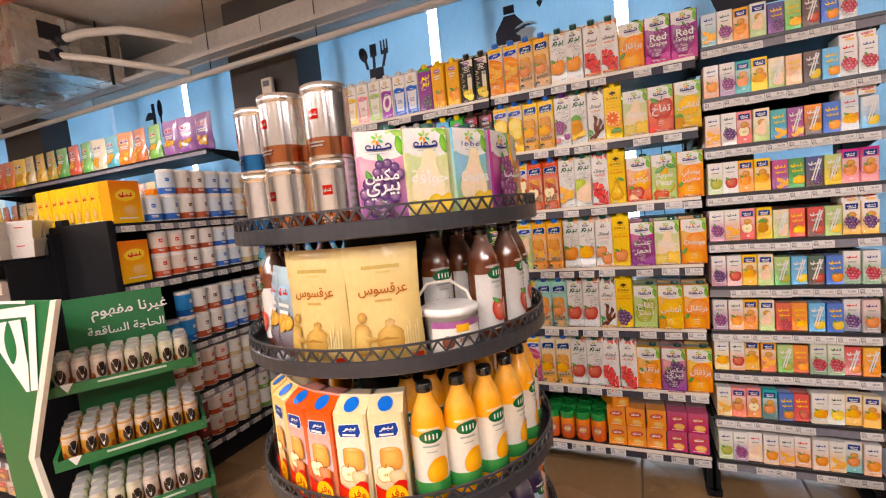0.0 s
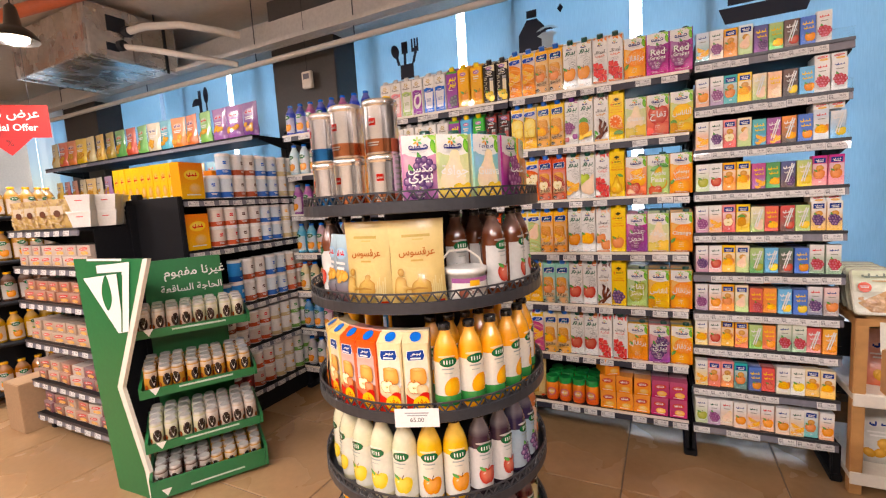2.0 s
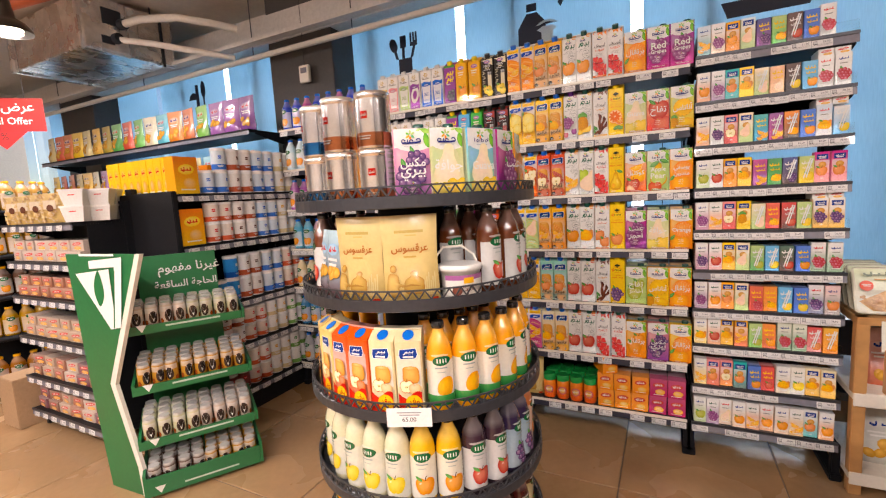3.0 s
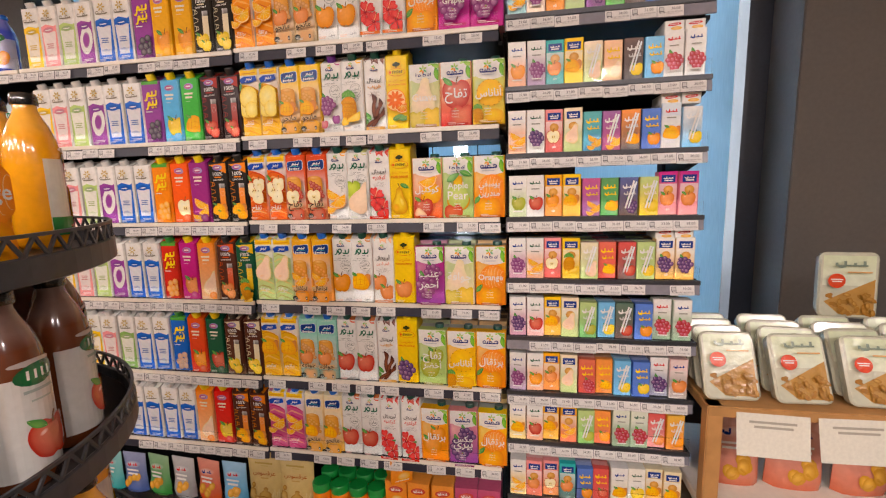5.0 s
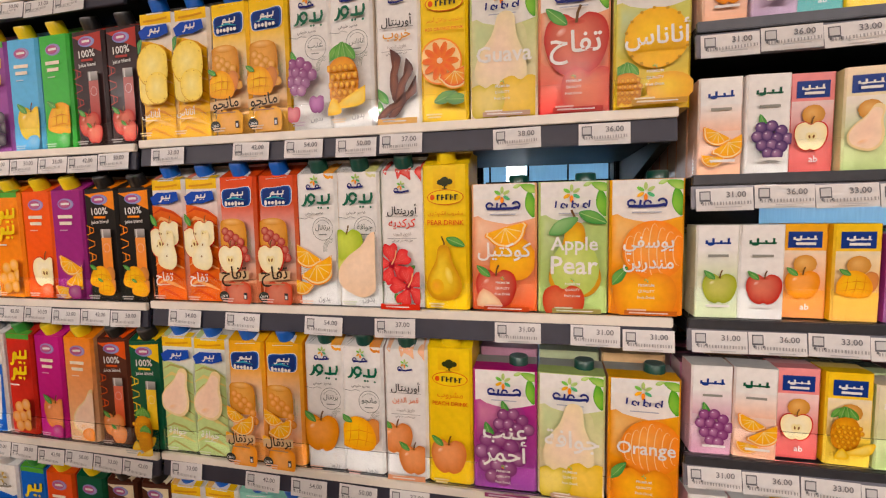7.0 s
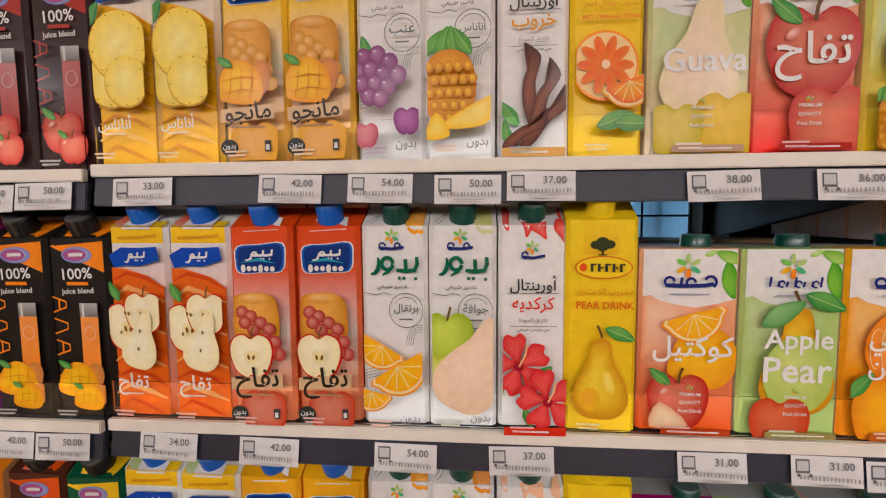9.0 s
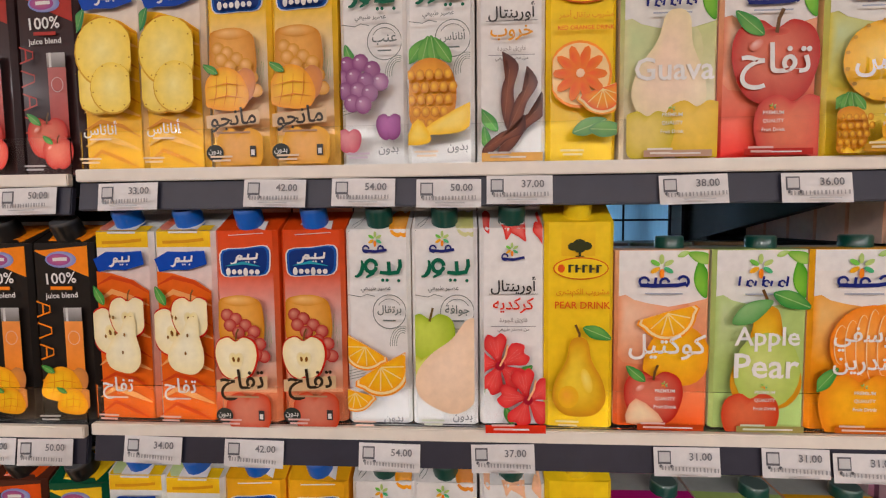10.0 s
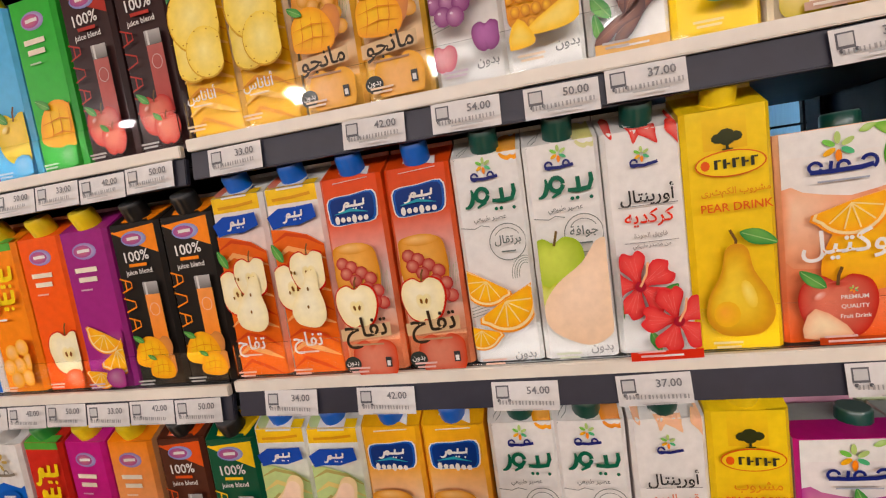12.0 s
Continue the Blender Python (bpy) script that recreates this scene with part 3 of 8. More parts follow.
def pendant(x, y, z):
    ob = empty("pendant_lamp", (x, y, z))
    tagged(ob, "black pendant lamp with bell shade and warm bulb", "lamp", "pendant lamps")
    k = Ink()
    d = (0.02, 0.018, 0.016)
    k.ring([(0.125, 0, d), (0.12, 0.02, d), (0.09, 0.06, d), (0.045, 0.09, d), (0.03, 0.2, d), (0.012, 0.22, d)], 24, False)
    s = new("shade", k.mesh("shade", PLASTIC))
    s.parent = ob
    k = Ink()
    k.ring([(0.005, -0.004, WHITE), (0.07, -0.004, WHITE), (0.075, 0.02, WHITE), (0.04, 0.05, WHITE)], 18)
    s = new("bulb", k.mesh("bulb", GLOW))
    s.parent = ob
    tube("cord", [(0, 0, 0.2), (0, 0, CEIL_Z - z)], 0.004, BLACK, ob)
    lamp = new("lamp", bpy.data.lights.new("lamp", "POINT"))
    lamp.data.shadow_soft_size, lamp.data.energy, lamp.data.color = 0.05, LAMP_WATTS * 0.4, LAMP_COLOUR
    lamp.location = (0, 0, -0.06)
    lamp.parent = ob
    lamp = new("reflector_light", bpy.data.lights.new("reflector_light", "AREA"))
    lamp.data.shape, lamp.data.size, lamp.data.energy, lamp.data.color = "DISK", 0.2, LAMP_WATTS, LAMP_COLOUR
    lamp.location = (0, 0, -0.012)
    lamp.parent = ob


for x, y in LAMPS:
    pendant(x, y, LAMP_Z)


# ---- shelving ----
FRONT = 1.865
DEPTH = 0.42


def price_tag(price, w=0.06, h=0.0265):
    k = Ink(w + 0.01, 0.0)
    k.rect(-w / 2, 0, w / 2, h, (0.62, 0.61, 0.6), (0.68, 0.67, 0.66))
    g = (0.1, 0.1, 0.11)
    k.rect(-w * 0.44, h * 0.42, -w * 0.24, h * 0.88, g)
    k.rect(-w * 0.42, h * 0.5, -w * 0.26, h * 0.83, (0.5, 0.5, 0.5))
    for f in (-0.4, -0.24):
        k.ell(f * w, h * 0.36, 0.0016, 0.0016, g, n=8)
    k.text(price, w * 0.2, h * 0.7, h * 0.36, (0.16, 0.16, 0.17), w * 0.34)
    for i in range(17):
        k.rect(-w * 0.4 + i * w * 0.05, h * 0.24, -w * 0.4 + i * w * 0.05 + w * (0.018 if i % 3 else 0.03), h * 0.38, (0.3, 0.3, 0.3))
    k.rect(-w * 0.2, h * 0.1, w * 0.25, h * 0.14, (0.4, 0.4, 0.4))
    return k.mesh("price_tag", PAPER)


TAGS = {}


def add_tags(shelf, xs, prices, dz=-0.0405, dy=-0.003, tilt=-8):
    for x, p in zip(xs, prices):
        if p not in TAGS:
            TAGS[p] = price_tag(p)
        o = new("price_tag", TAGS[p])
        o.parent = shelf
        o.location = (x, dy - 0.003, dz + random.uniform(-0.002, 0.002))
        o.rotation_euler = (radians(tilt), radians(random.uniform(-1.5, 1.5)), 0)


def shelf_board(unit, x0, x1, z, lip, rail, riser=True, depth=DEPTH):
    """A steel shelf of the unit, its price rail and clear riser. The front edge is the unit's y = 0."""
    sh = new("shelf")
    sh.parent = unit
    sh.location = (0, 0, z)
    block("board", (x0 + 0.002, 0.004, -0.022), (x1 - 0.002, depth, -0.002), STEEL_DARK, sh, 0.002)
    block("edge", (x0 + 0.002, -0.004, -0.012), (x1 - 0.002, 0.003, 0.0), lip, sh, 0.001)
    r = block("price_rail", (x0 + 0.002, -0.003, -0.04), (x1 - 0.002, 0.003, -0.0125), rail, sh, 0.001)
    r.rotation_euler = (radians(-8), 0, 0)
    if riser:
        g = block("riser", (x0 + 0.004, 0.0035, 0.0005), (x1 - 0.004, 0.005, 0.037), CLEAR, sh)
        g.visible_shadow = False
    return sh


def shelf_unit(label, x0, x1, zs, lip, rail, y=FRONT, top=1.98, panel=None, depth=DEPTH, riser=True, turn=0.0, foot=True, lo=0.0):
    unit = empty("shelf_unit", (x0, y, 0), turn)
    tagged(unit, label, "shelving", "shelving units")
    w = x1 - x0
    for x in (0.0, w):
        block("upright", (x - 0.016, depth - 0.03, 0.0), (x + 0.016, depth + 0.03, top), STEEL_DARK, unit, 0.003)
        for z in zs:
            mesh_object("bracket", [(x - 0.006, 0.06, z - 0.024), (x - 0.006, depth, z - 0.024), (x - 0.006, depth, z - 0.1), (x - 0.006, 0.06, z - 0.034),
                                    (x + 0.006, 0.06, z - 0.024), (x + 0.006, depth, z - 0.024), (x + 0.006, depth, z - 0.1), (x + 0.006, 0.06, z - 0.034)],
                        [(0, 1, 2, 3), (7, 6, 5, 4), (0, 4, 5, 1), (1, 5, 6, 2), (2, 6, 7, 3), (3, 7, 4, 0)], STEEL_DARK, unit)
        if foot:
            block("foot", (x - 0.02, 0.02, 0.0), (x + 0.02, depth, 0.03), STEEL_DARK, unit, 0.004)
            block("leg", (x - 0.015, 0.03, 0.03), (x + 0.015, 0.06, zs[-1] - 0.025), STEEL_DARK, unit, 0.003)
    if panel:
        block("back_panel", (panel[0] - x0, depth + 0.005, zs[-1] - 0.05), (panel[1] - x0, depth + 0.012, top - 0.26), STEEL_DARK, unit)
    return unit, [shelf_board(unit, 0, w, z, lip, rail, riser, depth) for z in zs]


P = 0.2535
ES = [1.703, 1.452, 1.1985, 0.945, 0.6915, 0.438, 0.178]
main_unit, main_shelves = shelf_unit("dark steel shelving bay with cream shelf lips full of juice cartons", -0.585, 0.19, ES, SHELF_WHITE, RAIL, panel=(-0.57, -0.1), top=1.9)
left_unit, left_shelves = shelf_unit("dark steel shelving bay with cream shelf lips full of milk cartons", -1.36, -0.589, [z - 0.004 for z in ES], SHELF_WHITE, RAIL, panel=(-1.35, -0.6), top=1.9)
end_unit, end_shelves = shelf_unit("dark steel shelving bay with bottles and packets", -2.1, -1.364, [z - 0.004 for z in ES], SHELF_WHITE, RAIL, panel=(-2.09, -1.37), top=1.9)
RS = [1.725, 1.545, 1.371, 1.199, 1.026, 0.857, 0.69, 0.535, 0.352, 0.177]
right_unit, right_shelves = shelf_unit("dark steel narrow shelving bay full of small drink cartons", 0.203, 0.712, RS, STEEL_GREY, RAIL_GREY, top=1.86, depth=0.36)
for z0, z1 in ((0.14, 0.66), (0.83, 1.17), (1.35, 1.6)):
    block("back_panel", (0.01, 0.365, z0), (0.5, 0.371, z1), STEEL_DARK, right_unit)
block("side_panel", (0.008, 0.352, 0.1), (0.222, 0.36, 1.62), STEEL_GREY, right_unit, 0.002)
# the wire grid behind the open end of the bay
grid = new("wire_grid")
grid.parent = main_unit
grid.location = (0, DEPTH + 0.008, 0)
for i in range(4):
    tube("wire", [(0.5 + i * 0.085, 0, 0.2), (0.5 + i * 0.085, 0, 1.66)], 0.002, STEEL_DARK, grid)
for i in range(18):
    tube("wire", [(0.49, 0.002, 0.22 + i * 0.084), (0.765, 0.002, 0.22 + i * 0.084)], 0.002, STEEL_DARK, grid)
MAIN_TAGS = [((0.05, 0.2, 0.29, 0.37, 0.44, 0.6, 0.7), ("42.00", "42.00", "54.00", "50.00", "37.00", "38.00", "38.00")), ((0.055, 0.2, 0.285, 0.365, 0.43, 0.585, 0.69), ("33.00", "42.00", "54.00", "50.00", "37.00", "38.00", "36.00")),
             ((0.066, 0.17, 0.305, 0.415, 0.585, 0.682, 0.745), ("34.00", "42.00", "54.00", "37.00", "31.00", "31.00", "31.00"))]
for i, sh in enumerate(main_shelves):
    add_tags(sh, *MAIN_TAGS[min(i, 2)] if i < 3 else ((0.05, 0.19, 0.27, 0.35, 0.43, 0.57, 0.66, 0.74), ("33.00", "42.00", "54.00", "50.00", "37.00", "31.00", "31.00", "36.00")))
for sh in left_shelves + end_shelves:
    add_tags(sh, [0.045 + 0.062 * i for i in range(12) if random.random() > 0.12], ("50.00", "33.00", "42.00") * 4)
for sh in right_shelves:
    xs = [0.036 + 0.061 * i for i in range(8) if random.random() > 0.12]
    add_tags(sh, xs, ("31.00", "36.00", "33.00", "38.00") * 2)

# ---- cartons ----
CAPS = {}
CARTONS = {}


APPLE = [(0, 0.4), (0.2, 0.5), (0.45, 0.38), (0.52, 0.05), (0.38, -0.35), (0.14, -0.5), (0, -0.45), (-0.14, -0.5), (-0.38, -0.35), (-0.52, 0.05), (-0.45, 0.38), (-0.2, 0.5)]
PEAR = [(0, 0.95), (0.16, 0.86), (0.24, 0.5), (0.44, 0.12), (0.5, -0.25), (0.32, -0.52), (0, -0.58), (-0.32, -0.52), (-0.5, -0.25), (-0.44, 0.12), (-0.24, 0.5), (-0.16, 0.86)]
PETAL = [(0, -0.05), (0.12, 0.2), (0.3, 0.5), (0.2, 0.68), (0.05, 0.62), (-0.1, 0.72), (-0.28, 0.5), (-0.12, 0.2)]
POD = [(-0.62, -0.1), (-0.3, 0.06), (0.1, 0.1), (0.45, 0.02), (0.68, 0.16), (0.5, -0.14), (0.1, -0.1), (-0.3, -0.16)]
LEAFY = [(-0.5, 0.0), (-0.2, 0.2), (0.15, 0.2), (0.5, 0.0), (0.15, -0.17), (-0.2, -0.2)]
FLESH, SKIN = (0.82, 0.74, 0.5), (0.5, 0.03, 0.02)


def foliage(k, u, v, s, rot, col=(0.04, 0.22, 0.05)):
    k.shape(LEAFY, u, v, s, mixed(col, (0.3, 0.55, 0.15), 0.45), col, rot)
    c, d = math.cos(radians(rot)), math.sin(radians(rot))
    k.line([(u - 0.45 * s * c, v - 0.45 * s * d), (u + 0.45 * s * c, v + 0.45 * s * d)], s * 0.025, mixed(col, (0.5, 0.65, 0.3), 0.6))


def wedge(k, u, v, s, rot, flesh=(0.85, 0.38, 0.02), rind=(0.8, 0.3, 0.01)):
    """A cut segment of citrus with pith and rind."""
    half = [(math.cos(radians(a)) * 0.5, -math.sin(radians(a)) * 0.5) for a in range(0, 181, 20)]
    for f, c0, c1 in ((1.0, rind, rind), (0.93, (0.84, 0.7, 0.42), (0.84, 0.66, 0.36)), (0.84, mixed(flesh, (0.9, 0.65, 0.1), 0.45), flesh)):
        k.shape([(x * f, y * f - 0.012) for x, y in half], u, v, s, c0, c1, rot, 2, (0.0, -0.15))
    for a in range(30, 180, 30):
        p = [(0, -0.02), (math.cos(radians(a)) * 0.4, -math.sin(radians(a)) * 0.4)]
        co, si = math.cos(radians(rot)), math.sin(radians(rot))
        k.line([(u + s * (x * co - y * si), v + s * (x * si + y * co)) for x, y in p], s * 0.02, (0.86, 0.66, 0.3))


def fruit(k, kind, u, v, s):
    """A printed fruit about s wide, its middle at u, v."""
    if kind == "half_apple":
        k.shape(APPLE, u, v, s, (0.6, 0.06, 0.03), SKIN)
        k.shape(APPLE, u - s * 0.01, v + s * 0.005, s * 0.93, (0.83, 0.78, 0.58), (0.82, 0.72, 0.42))
        k.line([(u, v + s * 0.4), (u + s * 0.02, v + s * 0.56), (u + s * 0.07, v + s * 0.66)], s * 0.04, (0.16, 0.08, 0.03))
        k.shape(APPLE, u, v - s * 0.03, s * 0.34, (0.8, 0.7, 0.34), (0.8, 0.72, 0.46))
        for d in (-1, 1):
            k.ell(u + d * s * 0.06, v - s * 0.02, s * 0.032, s * 0.062, (0.2, 0.08, 0.02), rot=-12 * d, n=8)
    elif kind == "pear":
        k.line([(u, v + s * 0.88), (u + s * 0.01, v + s * 1.0), (u - s * 0.07, v + s * 1.18)], s * 0.045, (0.12, 0.06, 0.02))
        foliage(k, u + s * 0.34, v + s * 1.02, s * 0.58, -22)
        k.shape(PEAR, u, v, s, (0.8, 0.6, 0.1), (0.56, 0.26, 0.02))
        k.ell(u - s * 0.2, v - s * 0.2, s * 0.2, s * 0.22, (0.82, 0.4, 0.08), (0.74, 0.45, 0.06), n=14)
        k.ell(u + s * 0.14, v + s * 0.12, s * 0.1, s * 0.24, (0.84, 0.7, 0.22), (0.78, 0.56, 0.1), 16, n=14)
    elif kind == "slice":
        wedge(k, u - s * 0.14, v + s * 0.36, s * 0.86, -28)
        wedge(k, u + s * 0.12, v + s * 0.02, s * 1.05, 30)
        wedge(k, u - s * 0.32, v - s * 0.42, s * 0.7, -10)
    elif kind == "round_slice":
        k.ell(u, v, s * 0.52, s * 0.52, (0.8, 0.28, 0.02), lift=0, n=24)
        k.ell(u, v, s * 0.48, s * 0.48, (0.84, 0.6, 0.3), lift=0, n=24)
        for i in range(10):
            a = i * 36
            k.ell(u + s * 0.25 * math.cos(radians(a)), v + s * 0.25 * math.sin(radians(a)), s * 0.2, s * 0.082, (0.7, 0.12, 0.02), (0.72, 0.2, 0.02), a, n=9)
        k.ell(u, v, s * 0.07, s * 0.07, (0.84, 0.6, 0.4), n=8)
    elif kind in ("grapes", "berries", "cherries"):
        c = {"grapes": (0.2, 0.035, 0.16), "berries": (0.05, 0.02, 0.12), "cherries": (0.45, 0.03, 0.025)}[kind]
        foliage(k, u - s * 0.25, v + s * 0.62, s * 0.5, 110)
        for i, (du, dv) in enumerate(((-0.3, 0.42), (0.0, 0.46), (-0.42, 0.14), (0.26, 0.3), (-0.14, 0.16), (0.44, 0.04), (0.12, 0.06), (-0.32, -0.14), (-0.04, -0.14), (0.22, -0.2), (-0.16, -0.4), (0.08, -0.44))):
            f = 0.25 + 0.12 * (i % 3)
            k.ell(u + du * s, v + dv * s, s * 0.185, s * 0.19, mixed(c, (0.75, 0.45, 0.62), f), mixed(c, (0.02, 0, 0.01), 0.2), n=12)
            k.ell(u + du * s - s * 0.06, v + dv * s + s * 0.07, s * 0.035, s * 0.025, mixed(c, (0.9, 0.8, 0.9), 0.6), n=6)
    elif kind == "pods":
        foliage(k, u - s * 0.4, v - s * 0.1, s * 0.5, 130)
        foliage(k, u - s * 0.44, v - s * 0.4, s * 0.4, 100)
        for r, du, dv, f in ((84, -0.08, 0.3, 1.0), (66, 0.12, 0.1, 0.95), (44, 0.12, -0.25, 1.0), (30, -0.2, -0.42, 0.8)):
            k.shape(POD, u + du * s, v + dv * s, s * f, (0.22, 0.075, 0.04), (0.055, 0.014, 0.01), r, 4, (0, 0))
            c, d = math.cos(radians(r)), math.sin(radians(r))
            k.line([(u + du * s - 0.5 * s * f * c, v + dv * s - 0.5 * s * f * d), (u + du * s + 0.4 * s * f * c, v + dv * s + 0.4 * s * f * d)], s * 0.02, (0.36, 0.17, 0.1), 0.2)
    elif kind == "flower":
        foliage(k, u + s * 0.5, v - s * 0.22, s * 0.55, 40)
        foliage(k, u - s * 0.4, v - s * 0.42, s * 0.45, -70)
        for i in range(5):
            a = i * 72 + 14
            k.shape(PETAL, u, v, s * 0.92, (0.7, 0.1, 0.09), (0.56, 0.035, 0.04), a, 3, (0.0, 0.4))
            for q in (-10, 0, 10):
                ca, sa = math.cos(radians(a + 90 + q)), math.sin(radians(a + 90 + q))
                k.line([(u + s * 0.12 * ca, v + s * 0.12 * sa), (u + s * 0.52 * ca, v + s * 0.52 * sa)], s * 0.014, (0.78, 0.3, 0.27), 0.2)
        k.ell(u, v, s * 0.1, s * 0.1, (0.3, 0.01, 0.03))
        k.line([(u, v), (u + s * 0.12, v + s * 0.22), (u + s * 0.16, v + s * 0.44)], s * 0.04, (0.8, 0.45, 0.25))
    elif kind == "pine":
        for q in (-40, -15, 10, 35):
            foliage(k, u - s * 0.1 + s * 0.006 * q, v + s * 0.72, s * 0.5, 90 + q, (0.06, 0.24, 0.04))
        k.shape([(0, 0.6), (0.32, 0.46), (0.44, 0.05), (0.34, -0.42), (0, -0.6), (-0.34, -0.42), (-0.44, 0.05), (-0.32, 0.46)], u - s * 0.1, v, s, (0.8, 0.42, 0.03), (0.55, 0.22, 0.015))
        for i in range(26):
            r, q = i // 5, i % 5
            du, dv = (q - 2 + 0.5 * (r % 2)) * 0.155, (r - 2.4) * 0.19
            if du * du / 0.17 + dv * dv / 0.3 < 1:
                k.ell(u - s * 0.1 + du * s, v + dv * s, s * 0.075, s * 0.09, (0.86, 0.52, 0.08), (0.52, 0.2, 0.015), n=8)
        k.shape([(-0.45, -0.2), (0.5, 0.3), (0.45, -0.12), (0.1, -0.25)], u + s * 0.15, v - s * 0.42, s * 0.9, (0.86, 0.66, 0.2), (0.82, 0.52, 0.05), 0, 3, (0.15, 0.0))
        k.shape([(-0.3, -0.2), (0.0, 0.3), (0.3, -0.12), (0.1, -0.25)], u - s * 0.3, v - s * 0.62, s * 0.75, (0.86, 0.64, 0.16), (0.8, 0.48, 0.03), 0, 3, (0.0, 0.0))
    elif kind == "rings":
        foliage(k, u - s * 0.5, v + s * 0.86, s * 0.5, 60, (0.03, 0.2, 0.08))
        for du, dv, r in ((-0.2, -0.28, 0.55), (0.04, 0.28, 0.68), (0.2, -0.35, 0.5)):
            k.ell(u + du * s, v + dv * s, s * r * 0.84, s * r * 0.9, (0.6, 0.36, 0.06), lift=0, n=22)
            k.ell(u + du * s, v + dv * s + s * 0.015, s * r * 0.8, s * r * 0.87, (0.86, 0.75, 0.32), (0.84, 0.64, 0.14), lift=0.1, n=22)
            for q in range(9):
                a = radians(q * 40 + 190)
                k.ell(u + du * s + s * r * 0.72 * math.cos(a), v + dv * s + s * r * 0.78 * math.sin(a), s * 0.018, s * 0.014, (0.45, 0.25, 0.05), n=6)
    elif kind == "guava":
        k.shape(PEAR, u, v, s * 1.0, (0.84, 0.68, 0.5), (0.78, 0.62, 0.34), -20)
        k.shape(PEAR, u - s * 0.02, v, s * 0.86, (0.82, 0.6, 0.46), (0.84, 0.66, 0.5), -20)
        k.ell(u - s * 0.14, v - s * 0.3, s * 0.16, s * 0.08, (0.8, 0.52, 0.3), (0.82, 0.6, 0.45), 20, n=12)
    elif kind == "green_guava":
        k.shape(APPLE, u - s * 0.26, v + s * 0.42, s * 0.86, (0.56, 0.66, 0.14), (0.3, 0.42, 0.05))
        k.line([(u - s * 0.26, v + s * 0.72), (u - s * 0.2, v + s * 0.95)], s * 0.04, (0.14, 0.09, 0.03))
        k.shape(APPLE, u - s * 0.4, v - s * 0.14, s * 0.55, (0.64, 0.66, 0.2), (0.42, 0.46, 0.06))
        k.shape(PEAR, u + s * 0.12, v - s * 0.2, s * 1.12, (0.84, 0.66, 0.5), (0.8, 0.6, 0.42), -26)
    elif kind == "mango":
        k.shape(APPLE, u + s * 0.25, v + s * 0.15, s * 0.75, (0.7, 0.3, 0.08), (0.5, 0.2, 0.08))
        k.shape([(-0.5, -0.2), (-0.42, 0.25), (-0.1, 0.52), (0.28, 0.42), (0.5, 0.02), (0.4, -0.3), (0, -0.35)], u - s * 0.05, v, s * 1.05, (0.86, 0.54, 0.04), (0.78, 0.34, 0.01))
        for q in (-0.26, -0.02, 0.22):
            k.line([(u + s * (q - 0.08), v - s * 0.3), (u + s * q, v), (u + s * (q + 0.02), v + s * 0.36)], s * 0.025, (0.68, 0.26, 0.01), 0.3)
        for q in (-0.12, 0.14):
            k.line([(u - s * 0.46, v + s * (q - 0.02)), (u, v + s * (q + 0.06)), (u + s * 0.4, v + s * q)], s * 0.025, (0.68, 0.26, 0.01), 0.3)
        foliage(k, u - s * 0.36, v + s * 0.5, s * 0.4, 150)
    else:
        c = {"apple": (0.5, 0.03, 0.025), "orange": (0.78, 0.28, 0.01), "peach": (0.72, 0.24, 0.07), "green": (0.36, 0.46, 0.06), "lemon": (0.82, 0.62, 0.06), "plum": (0.26, 0.04, 0.14)}[kind]
        k.shape(APPLE, u, v, s, mixed(c, (0.9, 0.62, 0.4), 0.28), mixed(c, (0.1, 0.01, 0.0), 0.22))
        k.ell(u, v + s * 0.36, s * 0.16, s * 0.05, mixed(c, (0.08, 0.02, 0.0), 0.45), mixed(c, (0.9, 0.62, 0.4), 0.15), n=10)
        k.line([(u, v + s * 0.34), (u + s * 0.02, v + s * 0.5), (u + s * 0.07, v + s * 0.62)], s * 0.045, (0.12, 0.06, 0.02))
        foliage(k, u - s * 0.32, v + s * 0.46, s * 0.45, 140)
        k.ell(u - s * 0.24, v + s * 0.2, s * 0.1, s * 0.06, mixed(c, (0.95, 0.85, 0.75), 0.6), mixed(c, (0.9, 0.62, 0.4), 0.25), 35, n=10)


